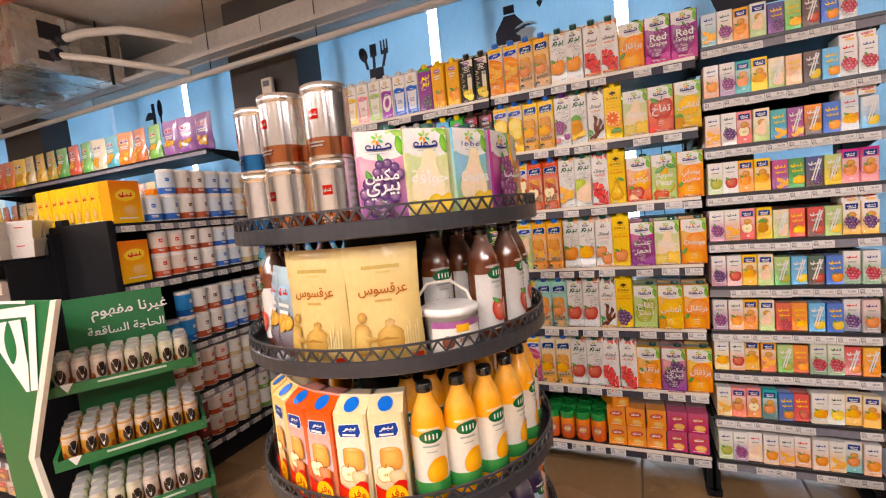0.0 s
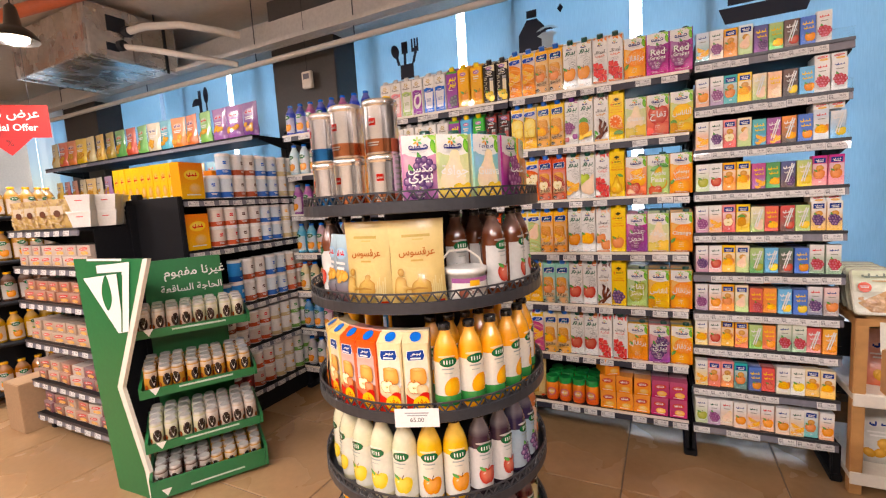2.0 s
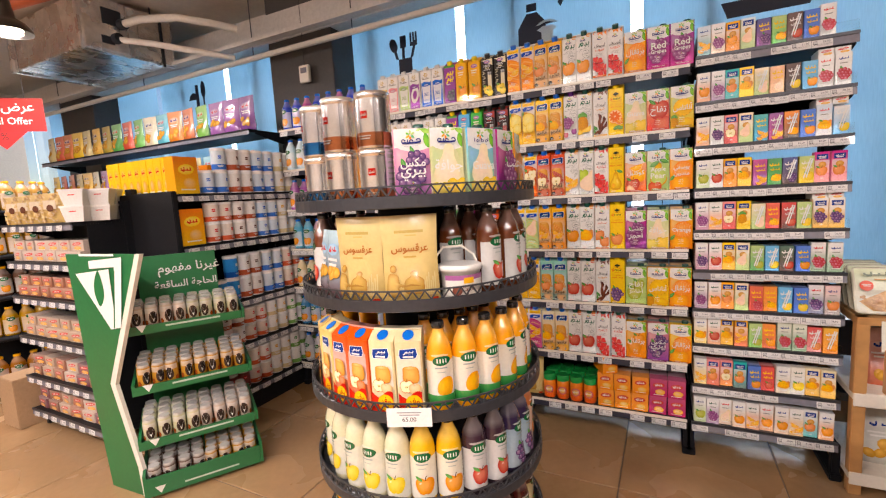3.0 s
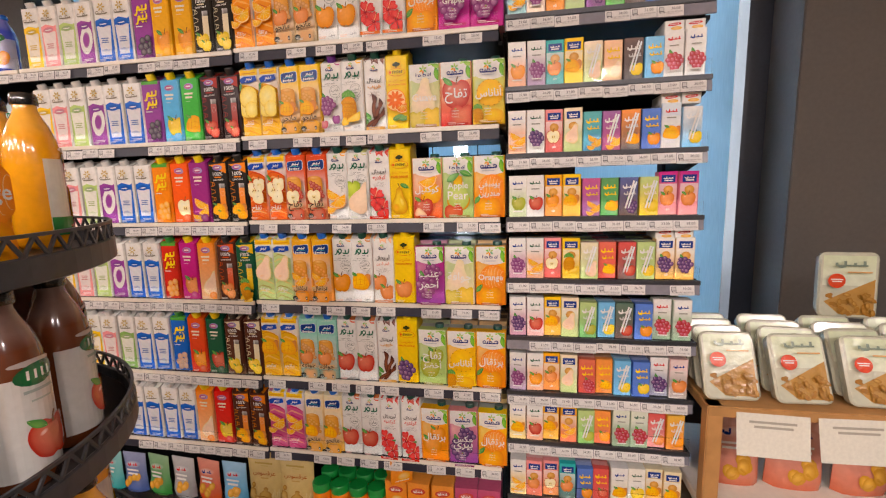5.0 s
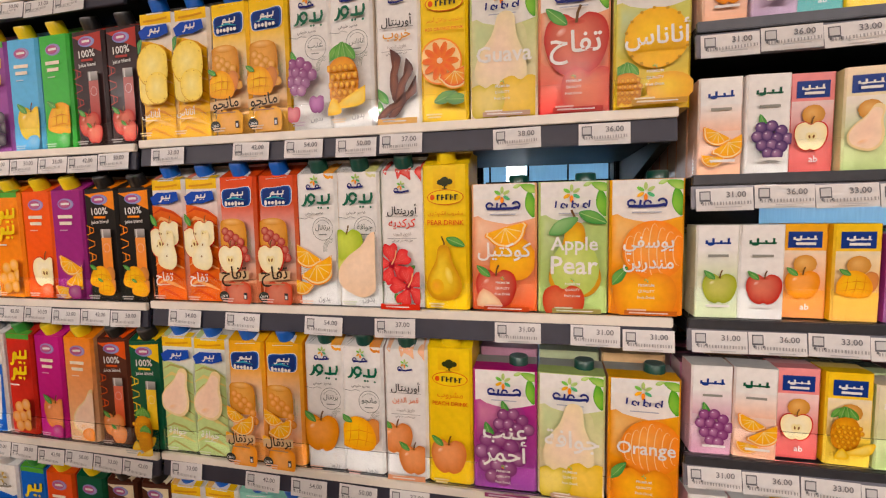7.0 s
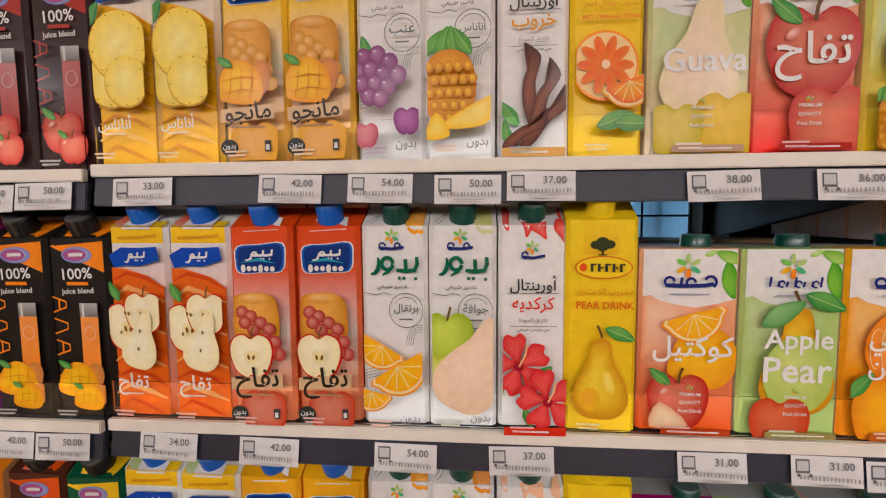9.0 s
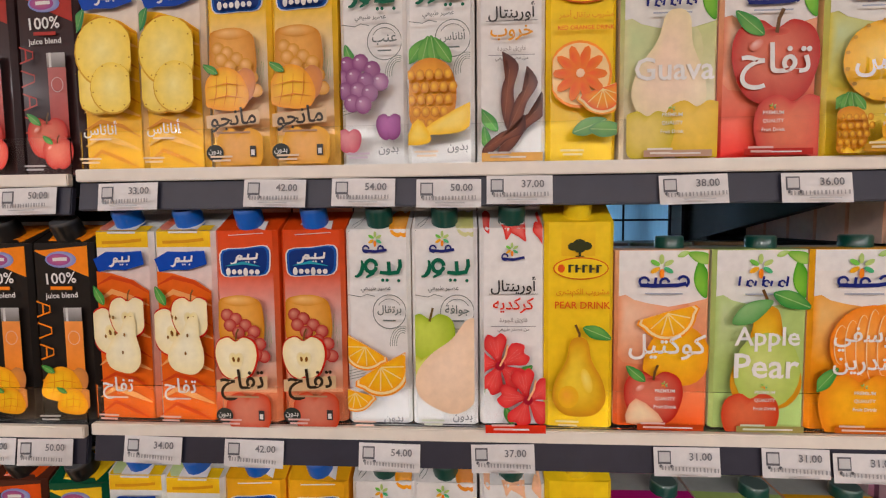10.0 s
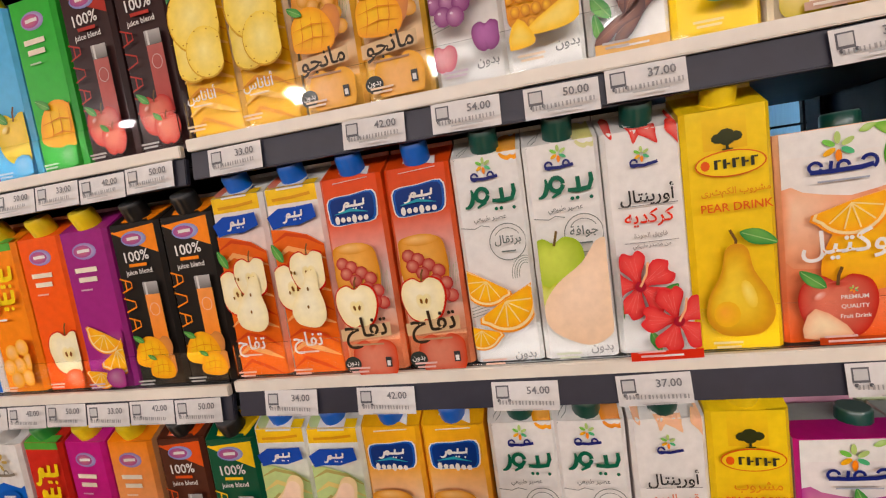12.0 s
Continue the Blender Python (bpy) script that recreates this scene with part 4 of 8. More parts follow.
def carton_mesh(style, a, b, fr, word):
    """The printed body of one carton. style names the kind of pack; a and b are the ground's lower and upper colours."""
    key = (style, a, b, fr, word)
    if key in CARTONS:
        return CARTONS[key]
    k = Ink()
    if style == "banded":
        k.body(0.0655, 0.07, 0.21, mixed(a, b, 0.3), WHITE, WHITE, 0.018)
        k.rect(-0.04, 0.176, 0.04, 0.197, (0.8, 0.5, 0.01), (0.82, 0.56, 0.03))
        k.line([(-0.022, 0.181), (0.0, 0.1815), (0.022, 0.1835)], 0.003, (0.62, 0.3, 0.01))
        k.ell(-0.02, 0.2, 0.012, 0.008, a, mixed(a, WHITE, 0.3), n=10)
        k.rect(-0.015, 0.19, 0.016, 0.202, WHITE)
        k.poly([(-0.04, 0.0), (0.04, 0.0), (0.04, 0.132), (0.012, 0.143), (-0.012, 0.15), (-0.04, 0.152)], mixed(a, b, 0.25))
        for i in range(9):
            v0 = 0.142 - i * 0.0165
            k.line([(-0.033, v0 - 0.004), (-0.012, v0 + 0.004 + 0.002 * (i % 3)), (0.01, v0 - 0.001), (0.033, v0 - 0.012 + 0.004 * (i % 2))], 0.0062 if i % 2 else 0.0042, mixed(a, (0.9, 0.6, 0.25), 0.55) if i % 2 else mixed(a, (0.35, 0.01, 0.0), 0.35), 0.25)
        k.line([(-0.026, 0.158), (-0.013, 0.163), (0.006, 0.1625), (0.026, 0.166)], 0.019, (0.012, 0.06, 0.36), 0.72)
        k.swash(0.001, 0.1635, 0.027, 0.011, WHITE, 0.0022)
        if fr == "half_apple":
            foliage(k, -0.022, 0.128, 0.022, 118)
            fruit(k, fr, -0.007, 0.092, 0.05)
            fruit(k, fr, 0.012, 0.107, 0.042)
            k.shape(PEAR, 0.007, 0.073, 0.038, (0.84, 0.8, 0.6), (0.82, 0.72, 0.42), -14)
            for du, dv in ((-0.007, 0.108), (-0.003, 0.107), (-0.012, 0.088), (0.006, 0.072), (0.009, 0.09)):
                k.ell(du, dv, 0.0012, 0.002, (0.2, 0.1, 0.02), n=7)
        else:
            fruit(k, fr, 0, 0.094, 0.054)
        k.text(word, -0.001, 0.036, 0.034, WHITE, 0.034)
        k.bars(-0.001, 0.026, 0.022, 0.0016, mixed(a, WHITE, 0.7), 1)
    elif style == "badge":
        k.body(0.0655, 0.07, 0.21, mixed(a, PEACH, 0.35), b, mixed(a, b, 0.5), 0.018)
        k.rect(-0.04, 0.09, 0.04, 0.152, mixed(b, WHITE, 0.75), mixed(b, a, 0.3))
        k.rect(-0.04, 0.03, 0.04, 0.09, mixed(a, PEACH, 0.6), mixed(b, WHITE, 0.75))
        k.poly([(-0.017, 0.187), (0.02, 0.189), (0.018, 0.2), (-0.014, 0.2)], WHITE)
        for grow, col in ((1.0, WHITE), (0.95, (0.02, 0.09, 0.34)), (0.86, (0.008, 0.03, 0.16))):
            k.shape([(-0.024, 0.0125), (0.0, 0.0148), (0.024, 0.0165), (0.027, 0.002), (0.0225, -0.012), (0.0, -0.0135), (-0.0225, -0.0138), (-0.0265, -0.002)], 0.0, 0.1605, grow, col, col, 0, 3, (0, 0))
        k.swash(0.0, 0.1655, 0.033, 0.011, WHITE, 0.0023)
        k.line([(-0.018, 0.1575), (0.0, 0.1605), (0.018, 0.157)], 0.003, (0.05, 0.32, 0.42), 0.1)
        for q in range(6):
            k.ell(-0.0155 + q * 0.0062, 0.1518, 0.0026, 0.0027 if q % 3 else 0.0042, WHITE, n=7)
        for q in range(7):
            k.line([(0.016 + 0.0025 * q, 0.078 + 0.004 * (q % 2)), (0.018 + 0.0028 * q, 0.098 + 0.006 * (q % 3))], 0.0012, (0.2, 0.36, 0.06), 0.2)
        k.shape([(-0.4, 0.5), (0.3, 0.5), (0.5, 0.2), (0.42, -0.5), (-0.42, -0.5), (-0.5, 0.2)], -0.002, 0.104, 0.046, (0.74, 0.4, 0.12), (0.52, 0.22, 0.04))
        k.ell(-0.003, 0.124, 0.018, 0.0055, (0.78, 0.5, 0.22), (0.6, 0.28, 0.06), n=14)
        c2 = {"cherries": (0.42, 0.03, 0.03), "half_apple": (0.42, 0.03, 0.03), "mango": (0.72, 0.36, 0.05), "slice": (0.78, 0.32, 0.02), "guava": (0.5, 0.6, 0.15), "peach": (0.66, 0.34, 0.12)}.get(fr, (0.7, 0.3, 0.05))
        for q, (du, dv) in enumerate(((-0.016, 0.11), (-0.007, 0.106), (-0.013, 0.1), (0.003, 0.1), (-0.004, 0.093), (0.012, 0.094), (0.008, 0.085), (0.018, 0.082), (0.022, 0.07), (0.014, 0.072))):
            k.ell(du, dv, 0.0068, 0.0066, mixed(c2, (0.9, 0.7, 0.5), 0.35), mixed(c2, (0.1, 0, 0), 0.25), n=10)
        fruit(k, "half_apple" if fr == "cherries" else fr, -0.006, 0.068, 0.044)
        k.shape(APPLE, 0.006, 0.012, 0.046, mixed(c2, (0.9, 0.6, 0.4), 0.35), mixed(c2, a, 0.5))
        k.poly([(-0.027, 0.035), (0.026, 0.0385), (0.026, 0.0515), (-0.027, 0.047)], (0.62, 0.44, 0.26))
        k.text(word, 0, 0.043, 0.03, (0.03, 0.02, 0.012), 0.046, 4)
        k.bars(0.0, 0.03, 0.034, 0.0018, (0.4, 0.24, 0.14), 1)
        k.ell(-0.019, 0.012, 0.0088, 0.0078, (0.03, 0.035, 0.03))
        k.text("بدون", -0.019, 0.0125, 0.007, WHITE, 0.013)
        k.rect(0.0165, 0.008, 0.0225, 0.018, (0.04, 0.04, 0.04))
        k.rect(0.0178, 0.0095, 0.0212, 0.0145, WHITE)
    elif style == "white":
        k.body(0.0655, 0.07, 0.21, WHITE, WHITE, mixed(a, WHITE, 0.75), 0.018)
        k.shape(APPLE, 0.024, 0.197, 0.026, mixed(a, (0.9, 0.7, 0.3), 0.4), mixed(a, b, 0.5))
        for q in (-1, 1):
            k.line([(-0.029, 0.19), (-0.023 + 0.003 * q, 0.196), (-0.016, 0.204)], 0.0007, (0.25, 0.28, 0.26))
        k.flower_mark(-0.002, 0.1825, 0.0075)
        k.line([(-0.014, 0.1715), (-0.002, 0.1705), (0.01, 0.172)], 0.0028, (0.015, 0.02, 0.14))
        k.arc(-0.011, 0.173, 0.003, 0.0032, 0, 330, 0.0017, (0.015, 0.02, 0.14))
        k.arc(0.004, 0.173, 0.0026, 0.003, 0, 200, 0.0017, (0.015, 0.02, 0.14))
        g = (0.006, 0.11, 0.06)
        k.arc(-0.0215, 0.157, 0.007, 0.0105, -100, 30, 0.0042, g, 0.4)
        k.arc(-0.006, 0.1565, 0.0055, 0.0058, 0, 350, 0.0038, g)
        k.line([(-0.0005, 0.156), (-0.004, 0.1495), (-0.011, 0.1455)], 0.0036, g, 0.5)
        k.line([(0.003, 0.1505), (0.012, 0.1495), (0.021, 0.1505), (0.0235, 0.1565), (0.023, 0.163)], 0.0042, g, 0.8)
        k.line([(0.0125, 0.1505), (0.012, 0.161)], 0.0038, g)
        for du, dv in ((0.006, 0.143), (0.0105, 0.143), (0.022, 0.1425)):
            k.ell(du, dv, 0.0017, 0.0017, g, n=8)
        k.text("عصير طبيعي", -0.001, 0.1345, 0.008, (0.12, 0.13, 0.12), 0.03)
        ink = (0.13, 0.15, 0.14)
        k.line([(-0.03, 0.129), (-0.016, 0.127), (-0.01, 0.1295), (-0.002, 0.1275)], 0.0007, ink)
        k.arc(0.0125, 0.1125, 0.0165, 0.0165, 0, 360, 0.0008, ink, n=26)
        k.arc(0.0125, 0.1125, 0.0125, 0.0125, 30, 150, 0.0006, ink)
        k.text(word, 0.0125, 0.114, 0.013, ink, 0.024)
        k.bars(0.0125, 0.1035, 0.013, 0.0014, ink, 1)
        for q in range(4):
            k.arc(0.026, 0.082, 0.013 - q * 0.0022, 0.017 - q * 0.002, 70, 190, 0.0006, (0.2, 0.24, 0.2))
            k.line([(-0.03, 0.046 + 0.003 * q), (-0.012, 0.05 + 0.003 * q)], 0.0006, (0.2, 0.24, 0.2))
        if fr == "grapes":
            fruit(k, fr, -0.01, 0.072, 0.044)
            k.shape(APPLE, 0.018, 0.032, 0.024, (0.4, 0.14, 0.36), (0.17, 0.03, 0.14))
            k.shape(APPLE, -0.02, 0.02, 0.022, (0.66, 0.28, 0.3), (0.45, 0.08, 0.12))
        elif fr == "guava":
            fruit(k, "green_guava", 0.0, 0.064, 0.056)
        else:
            fruit(k, fr, -0.003, 0.06, 0.056)
        k.text("بدون", 0.017, 0.0105, 0.012, (0.2, 0.21, 0.21), 0.019)
    elif style == "herbal":
        k.body(0.0655, 0.07, 0.21, WHITE, WHITE, WHITE, 0.018)
        for du, dv, q in ((-0.024, 0.196, 20), (-0.006, 0.19, -10), (0.012, 0.188, 30), (0.026, 0.196, -30), (0.03, 0.184, 10)):
            k.shape(PETAL, du, dv - 0.008, 0.03, mixed(a, (0.85, 0.5, 0.45), 0.3), a, q, 3, (0, 0.4))
        k.rect(-0.012, 0.194, 0.012, 0.204, WHITE)
        k.flower_mark(-0.001, 0.1715, 0.0066)
        k.line([(-0.011, 0.163), (0.0, 0.162), (0.011, 0.164)], 0.0026, (0.015, 0.02, 0.14))
        k.arc(-0.008, 0.1645, 0.0028, 0.003, 0, 330, 0.0016, (0.015, 0.02, 0.14))
        k.text("أورينتال", 0, 0.137, 0.022, (0.025, 0.025, 0.025), 0.044)
        k.line([(-0.024, 0.129), (0.024, 0.129)], 0.0006, (0.15, 0.15, 0.15))
        k.text(word, 0, 0.118, 0.024, mixed(a, (0.6, 0.06, 0.02), 0.6) if a != BROWN else (0.65, 0.3, 0.04), 0.04)
        k.text("فائق الجودة", 0, 0.1035, 0.008, (0.3, 0.28, 0.26), 0.027)
        k.line([(-0.022, 0.098), (0.022, 0.098)], 0.0006, (0.2, 0.2, 0.2))
        k.text("من مصدر طبيعي", 0, 0.0945, 0.007, (0.2, 0.19, 0.18), 0.031)
        if fr == "pods":
            fruit(k, fr, 0.0, 0.045, 0.056)
        else:
            fruit(k, fr, -0.014, 0.062, 0.046)
            fruit(k, fr, 0.012, 0.032, 0.044)
        k.rect(-0.033, 0.0, 0.033, 0.0085, mixed(a, (0.5, 0.06, 0.02), 0.4) if a != BROWN else (0.7, 0.42, 0.14))
        k.bars(0, 0.0035, 0.026, 0.0016, WHITE, 1)
    elif style == "tall_yellow":
        k.body(0.066, 0.07, 0.215, (0.78, 0.52, 0.0), (0.8, 0.58, 0.005), (0.72, 0.48, 0.0), 0.018)
        k.rect(-0.017, 0.165, 0.015, 0.204, (0.74, 0.46, 0.0), (0.82, 0.6, 0.02))
        d = (0.03, 0.035, 0.01)
        for du, dv, r in ((-0.006, 0.174, 0.004), (0.0, 0.1765, 0.0048), (0.0065, 0.1745, 0.004), (0.0, 0.1725, 0.0045)):
            k.ell(du, dv, r * 1.3, r, d, n=9)
        k.line([(0.0, 0.173), (0.0, 0.1655)], 0.0022, d)
        k.line([(-0.004, 0.165), (0.004, 0.165)], 0.001, d)
        k.ell(0.001, 0.1535, 0.0262, 0.0106, (0.6, 0.12, 0.01), lift=0, n=24)
        k.ell(0.001, 0.1535, 0.025, 0.0095, (0.82, 0.6, 0.03), lift=0, n=24)
        k.ell(-0.0175, 0.1535, 0.0035, 0.004, (0.7, 0.12, 0.01), n=10)
        for q in range(5):
            k.rect(-0.011 + q * 0.0064, 0.1498, -0.0085 + q * 0.0064, 0.1572, (0.03, 0.03, 0.02))
            k.rect(-0.0085 + q * 0.0064, 0.1528 if q % 2 else 0.1558, -0.006 + q * 0.0064, 0.1542 if q % 2 else 0.1572, (0.03, 0.03, 0.02))
        k.text({"PEAR DRINK": "مشروب الكمثرى", "RED ORANGE DRINK": "مشروب برتقال أحمر"}.get(word, "مشروب"), 0.002, 0.131, 0.012, (0.66, 0.26, 0.01), 0.05)
        k.text(word, 0.002, 0.1195, 0.013, (0.64, 0.12, 0.01), 0.052)
        if fr == "slice":
            fruit(k, "round_slice", -0.004, 0.078, 0.058)
            wedge(k, 0.016, 0.064, 0.046, 14, (0.68, 0.12, 0.02), (0.78, 0.34, 0.02))
            for q, r in ((0.0, 10), (0.016, -12)):
                foliage(k, 0.004 + q, 0.03 - q * 0.2, 0.034, 10 + r, (0.1, 0.24, 0.1))
        else:
            fruit(k, fr, -0.001, 0.042, 0.05)
    elif style == "wide":
        k.body(0.087, 0.062, 0.17, a, b, mixed(a, WHITE, 0.4), 0, 0.003, (0.4, 0.42, 0.4))
        k.gable = (0.2, 0.3, 0.062)
        k.ell(-0.02, 0.1, 0.05, 0.04, mixed(b, WHITE, 0.25), mixed(a, b, 0.5), n=20)
        k.poly([(-0.05, 0.1695), (-0.05, 0.126), (-0.034, 0.1275), (-0.026, 0.1225), (-0.012, 0.119), (0.006, 0.116), (0.024, 0.1195), (0.05, 0.124), (0.05, 0.1695)], mixed(b, WHITE, 0.94))
        k.rect(-0.05, 0.15, 0.05, 0.1695, WHITE)
        k.shape(LEAFY, 0.036, 0.142, 0.036, (0.24, 0.5, 0.08), (0.06, 0.28, 0.03), 100)
        k.shape(LEAFY, 0.034, 0.163, 0.026, (0.4, 0.6, 0.16), (0.14, 0.38, 0.05), 160)
        k.shape(LEAFY, 0.018, 0.166, 0.012, (0.5, 0.66, 0.3), (0.3, 0.5, 0.1), 20)
        k.flower_mark(-0.002, 0.1545, 0.0115)
        n = (0.012, 0.02, 0.15)
        if word in ("Apple|Pear", "Guava", "Orange"):
            for q in range(7):
                k.line([(-0.022 + q * 0.0068, 0.1365), (-0.021 + q * 0.0068, 0.1415 if q % 3 else 0.1455)], 0.0021, n)
                if q % 2:
                    k.arc(-0.019 + q * 0.0068, 0.139, 0.0024, 0.0028, 0, 300, 0.0016, n)
        else:
            k.line([(-0.022, 0.137), (-0.008, 0.1365), (0.012, 0.137), (0.02, 0.1385)], 0.0036, n)
            k.arc(-0.0185, 0.1405, 0.0042, 0.004, 0, 340, 0.0024, n)
            k.arc(0.0, 0.1395, 0.0038, 0.004, 0, 200, 0.0024, n)
            k.line([(-0.009, 0.137), (-0.008, 0.1445)], 0.0026, n)
            k.arc(0.0165, 0.1405, 0.0048, 0.005, -60, 160, 0.0026, n)
        k.bars(-0.001, 0.1285, 0.034, 0.0014, (0.35, 0.38, 0.45), 1)
        if fr == "apple" and word == "كوكتيل":
            k.shape([(-0.5, -0.2), (-0.3, 0.35), (0.2, 0.45), (0.5, 0.05), (0.3, -0.4), (-0.2, -0.45)], 0.012, 0.07, 0.062, (0.84, 0.5, 0.04), (0.74, 0.32, 0.02))
            wedge(k, 0.002, 0.112, 0.054, 16)
            fruit(k, "apple", -0.01, 0.03, 0.052)
            k.shape([(-0.5, -0.3), (-0.25, 0.4), (0.5, -0.25)], -0.018, 0.017, 0.034, (0.82, 0.68, 0.46), (0.72, 0.4, 0.25), 0, 3, (-0.1, 0))
        elif fr == "pear":
            fruit(k, "pear", 0.002, 0.058, 0.064)
            k.shape(LEAFY, -0.012, 0.113, 0.042, (0.26, 0.46, 0.2), (0.1, 0.28, 0.08), 30)
            k.ell(0.002, 0.058, 0.03, 0.036, mixed(LIME, (0.8, 0.8, 0.3), 0.45), mixed(LIME, (0.4, 0.5, 0.05), 0.4), n=20)
            k.shape(APPLE, -0.012, 0.012, 0.05, (0.62, 0.16, 0.08), (0.5, 0.06, 0.03))
        elif fr == "slice":
            k.ell(0.008, 0.082, 0.037, 0.037, mixed(ORANGE, (0.9, 0.65, 0.3), 0.35), ORANGE, n=24)
            for q in range(7):
                k.arc(0.008 + (q - 3) * 0.009, 0.082, 0.006, 0.033 - abs(q - 3) * 0.005, 60, 280, 0.001, (0.86, 0.62, 0.34), 0.3)
            k.shape(APPLE, -0.002, 0.02, 0.07, (0.84, 0.44, 0.06), (0.7, 0.24, 0.01))
            foliage(k, -0.032, 0.05, 0.03, 50)
        elif fr == "apple":
            fruit(k, "apple", 0.002, 0.084, 0.074)
            k.shape(APPLE, 0.018, 0.022, 0.066, (0.62, 0.2, 0.12), (0.5, 0.06, 0.05))
        elif fr == "pine":
            k.ell(0.004, 0.082, 0.036, 0.035, (0.84, 0.56, 0.03), (0.8, 0.46, 0.01), n=24)
            for q in range(15):
                k.ell(0.004 + 0.035 * math.cos(q * 0.42), 0.082 + 0.034 * math.sin(q * 0.42), 0.0022, 0.0018, (0.5, 0.28, 0.03), n=6)
            fruit(k, "pine", -0.026, 0.02, 0.036)
            k.ell(0.016, 0.02, 0.026, 0.018, (0.85, 0.6, 0.06), (0.72, 0.38, 0.01), n=18)
        elif fr == "guava":
            k.shape(PEAR, -0.002, 0.07, 0.066, (0.8, 0.64, 0.5), (0.76, 0.66, 0.42), -6)
            k.shape(APPLE, 0.022, 0.024, 0.056, (0.82, 0.58, 0.14), (0.62, 0.42, 0.05))
            k.shape(APPLE, -0.022, 0.02, 0.046, (0.74, 0.6, 0.2), (0.54, 0.44, 0.06))
        else:
            fruit(k, fr, 0.012, 0.09, 0.046)
            fruit(k, fr, -0.006, 0.052, 0.058)
        parts = word.split("|")
        for i, wd in enumerate(parts):
            k.text(wd, 0.001, (0.08 if len(parts) == 1 else 0.088) - i * 0.025, 0.036, WHITE, 0.07 if len(parts) == 1 else 0.058)
        k.flower_mark(-0.001, 0.0445, 0.003)
        for q, wd in enumerate(("PREMIUM", "QUALITY", "Fruit Drink")):
            k.text(wd, -0.001, 0.039 - q * 0.0075, 0.0045, mixed(b, WHITE, 0.9), 0.026)
        k.rect(-0.026, 0.0015, 0.034, 0.0075, mixed(a, (0.2, 0.02, 0.0), 0.55))
        k.bars(0.004, 0.0038, 0.04, 0.0012, WHITE, 1)
    elif style == "milk":
        k.body(0.0645, 0.07, 0.2, WHITE, WHITE, WHITE, 0.016)
        k.poly([(-0.04, 0.0), (0.04, 0.0), (0.04, 0.128), (0.02, 0.124), (-0.01, 0.131), (-0.04, 0.124)], mixed(a, b, 0.5))
        if fr == "peach":
            for grow, c in ((1.0, WHITE), (0.55, mixed(a, WHITE, 0.25)), (0.46, a)):
                k.shape([(0, 0.042), (0.018, 0.03), (0.024, -0.006), (0.01, -0.04), (-0.012, -0.038), (-0.024, -0.004), (-0.016, 0.03)], 0.001, 0.073, grow, c, c, -8, 3, (0, 0))
        else:
            k.poly([(-0.019, 0.022), (0.017, 0.022), (0.024, 0.108), (-0.025, 0.108)], mixed(a, WHITE, 0.86))
            k.bars(-0.001, 0.07, 0.026, 0.003, mixed(a, (0.2, 0.2, 0.2), 0.4), 3)
            k.line([(-0.016, 0.035), (0.0, 0.037), (0.012, 0.034)], 0.008, mixed(a, WHITE, 0.55), 0.3)
        k.ell(0.0, 0.113, 0.02, 0.0085, mixed(a, NAVY, 0.45), mixed(a, NAVY, 0.25), 3, lift=0)
        k.line([(-0.011, 0.1125), (0.0, 0.1125), (0.011, 0.1135)], 0.0035, WHITE, 0.6)
        k.line([(-0.02, 0.143), (-0.006, 0.1425), (0.01, 0.143), (0.02, 0.145)], 0.0036, (0.22, 0.2, 0.16))
        k.arc(-0.016, 0.1465, 0.0045, 0.004, 0, 330, 0.0022, (0.22, 0.2, 0.16))
        k.arc(0.006, 0.146, 0.004, 0.004, 0, 200, 0.0022, (0.22, 0.2, 0.16))
        for i in range(6):
            k.ell(0.008 * math.cos(i * 1.047), 0.162 + 0.008 * math.sin(i * 1.047), 0.0052, 0.0024, (0.5, 0.36, 0.1), rot=i * 60, n=8)
        k.bars(0.006, 0.013, 0.034, 0.002, mixed(a, WHITE, 0.8), 2)
    elif style == "plain":
        k.body(0.0645, 0.07, 0.205, a, b, mixed(a, b, 0.3), 0.02)
        k.ell(0, 0.162, 0.0165, 0.0095, (0.66, 0.62, 0.64), (0.25, 0.2, 0.45), lift=0)
        k.ell(-0.002, 0.162, 0.0125, 0.007, (0.55, 0.2, 0.2), (0.35, 0.08, 0.25), lift=0)
        k.line([(-0.009, 0.162), (0.0, 0.1625), (0.008, 0.1625)], 0.0036, WHITE)
        k.bars(-0.002, 0.138, 0.03, 0.0055, mixed(WHITE, YELLOW, 0.2), 2)
        k.bars(-0.006, 0.117, 0.016, 0.0018, mixed(a, WHITE, 0.5), 1)
        k.ell(0.02, 0.035, 0.03, 0.034, mixed(a, WHITE, 0.12), a, n=18)
        fruit(k, fr, 0.013, 0.045, 0.056)
        k.ell(0.018, 0.014, 0.016, 0.012, mixed(b, WHITE, 0.25), b, n=12)
    elif style == "sun":
        k.body(0.0645, 0.07, 0.205, a, b, mixed(a, b, 0.3), 0.02)
        k.rect(-0.04, 0.176, 0.04, 0.19, (0.1, 0.34, 0.06))
        y = (0.82, 0.62, 0.02)
        k.swash(0.0, 0.145, 0.05, 0.03, y, 0.006)
        k.swash(0.002, 0.117, 0.046, 0.028, y, 0.006)
        k.bars(-0.006, 0.092, 0.022, 0.0025, WHITE, 1)
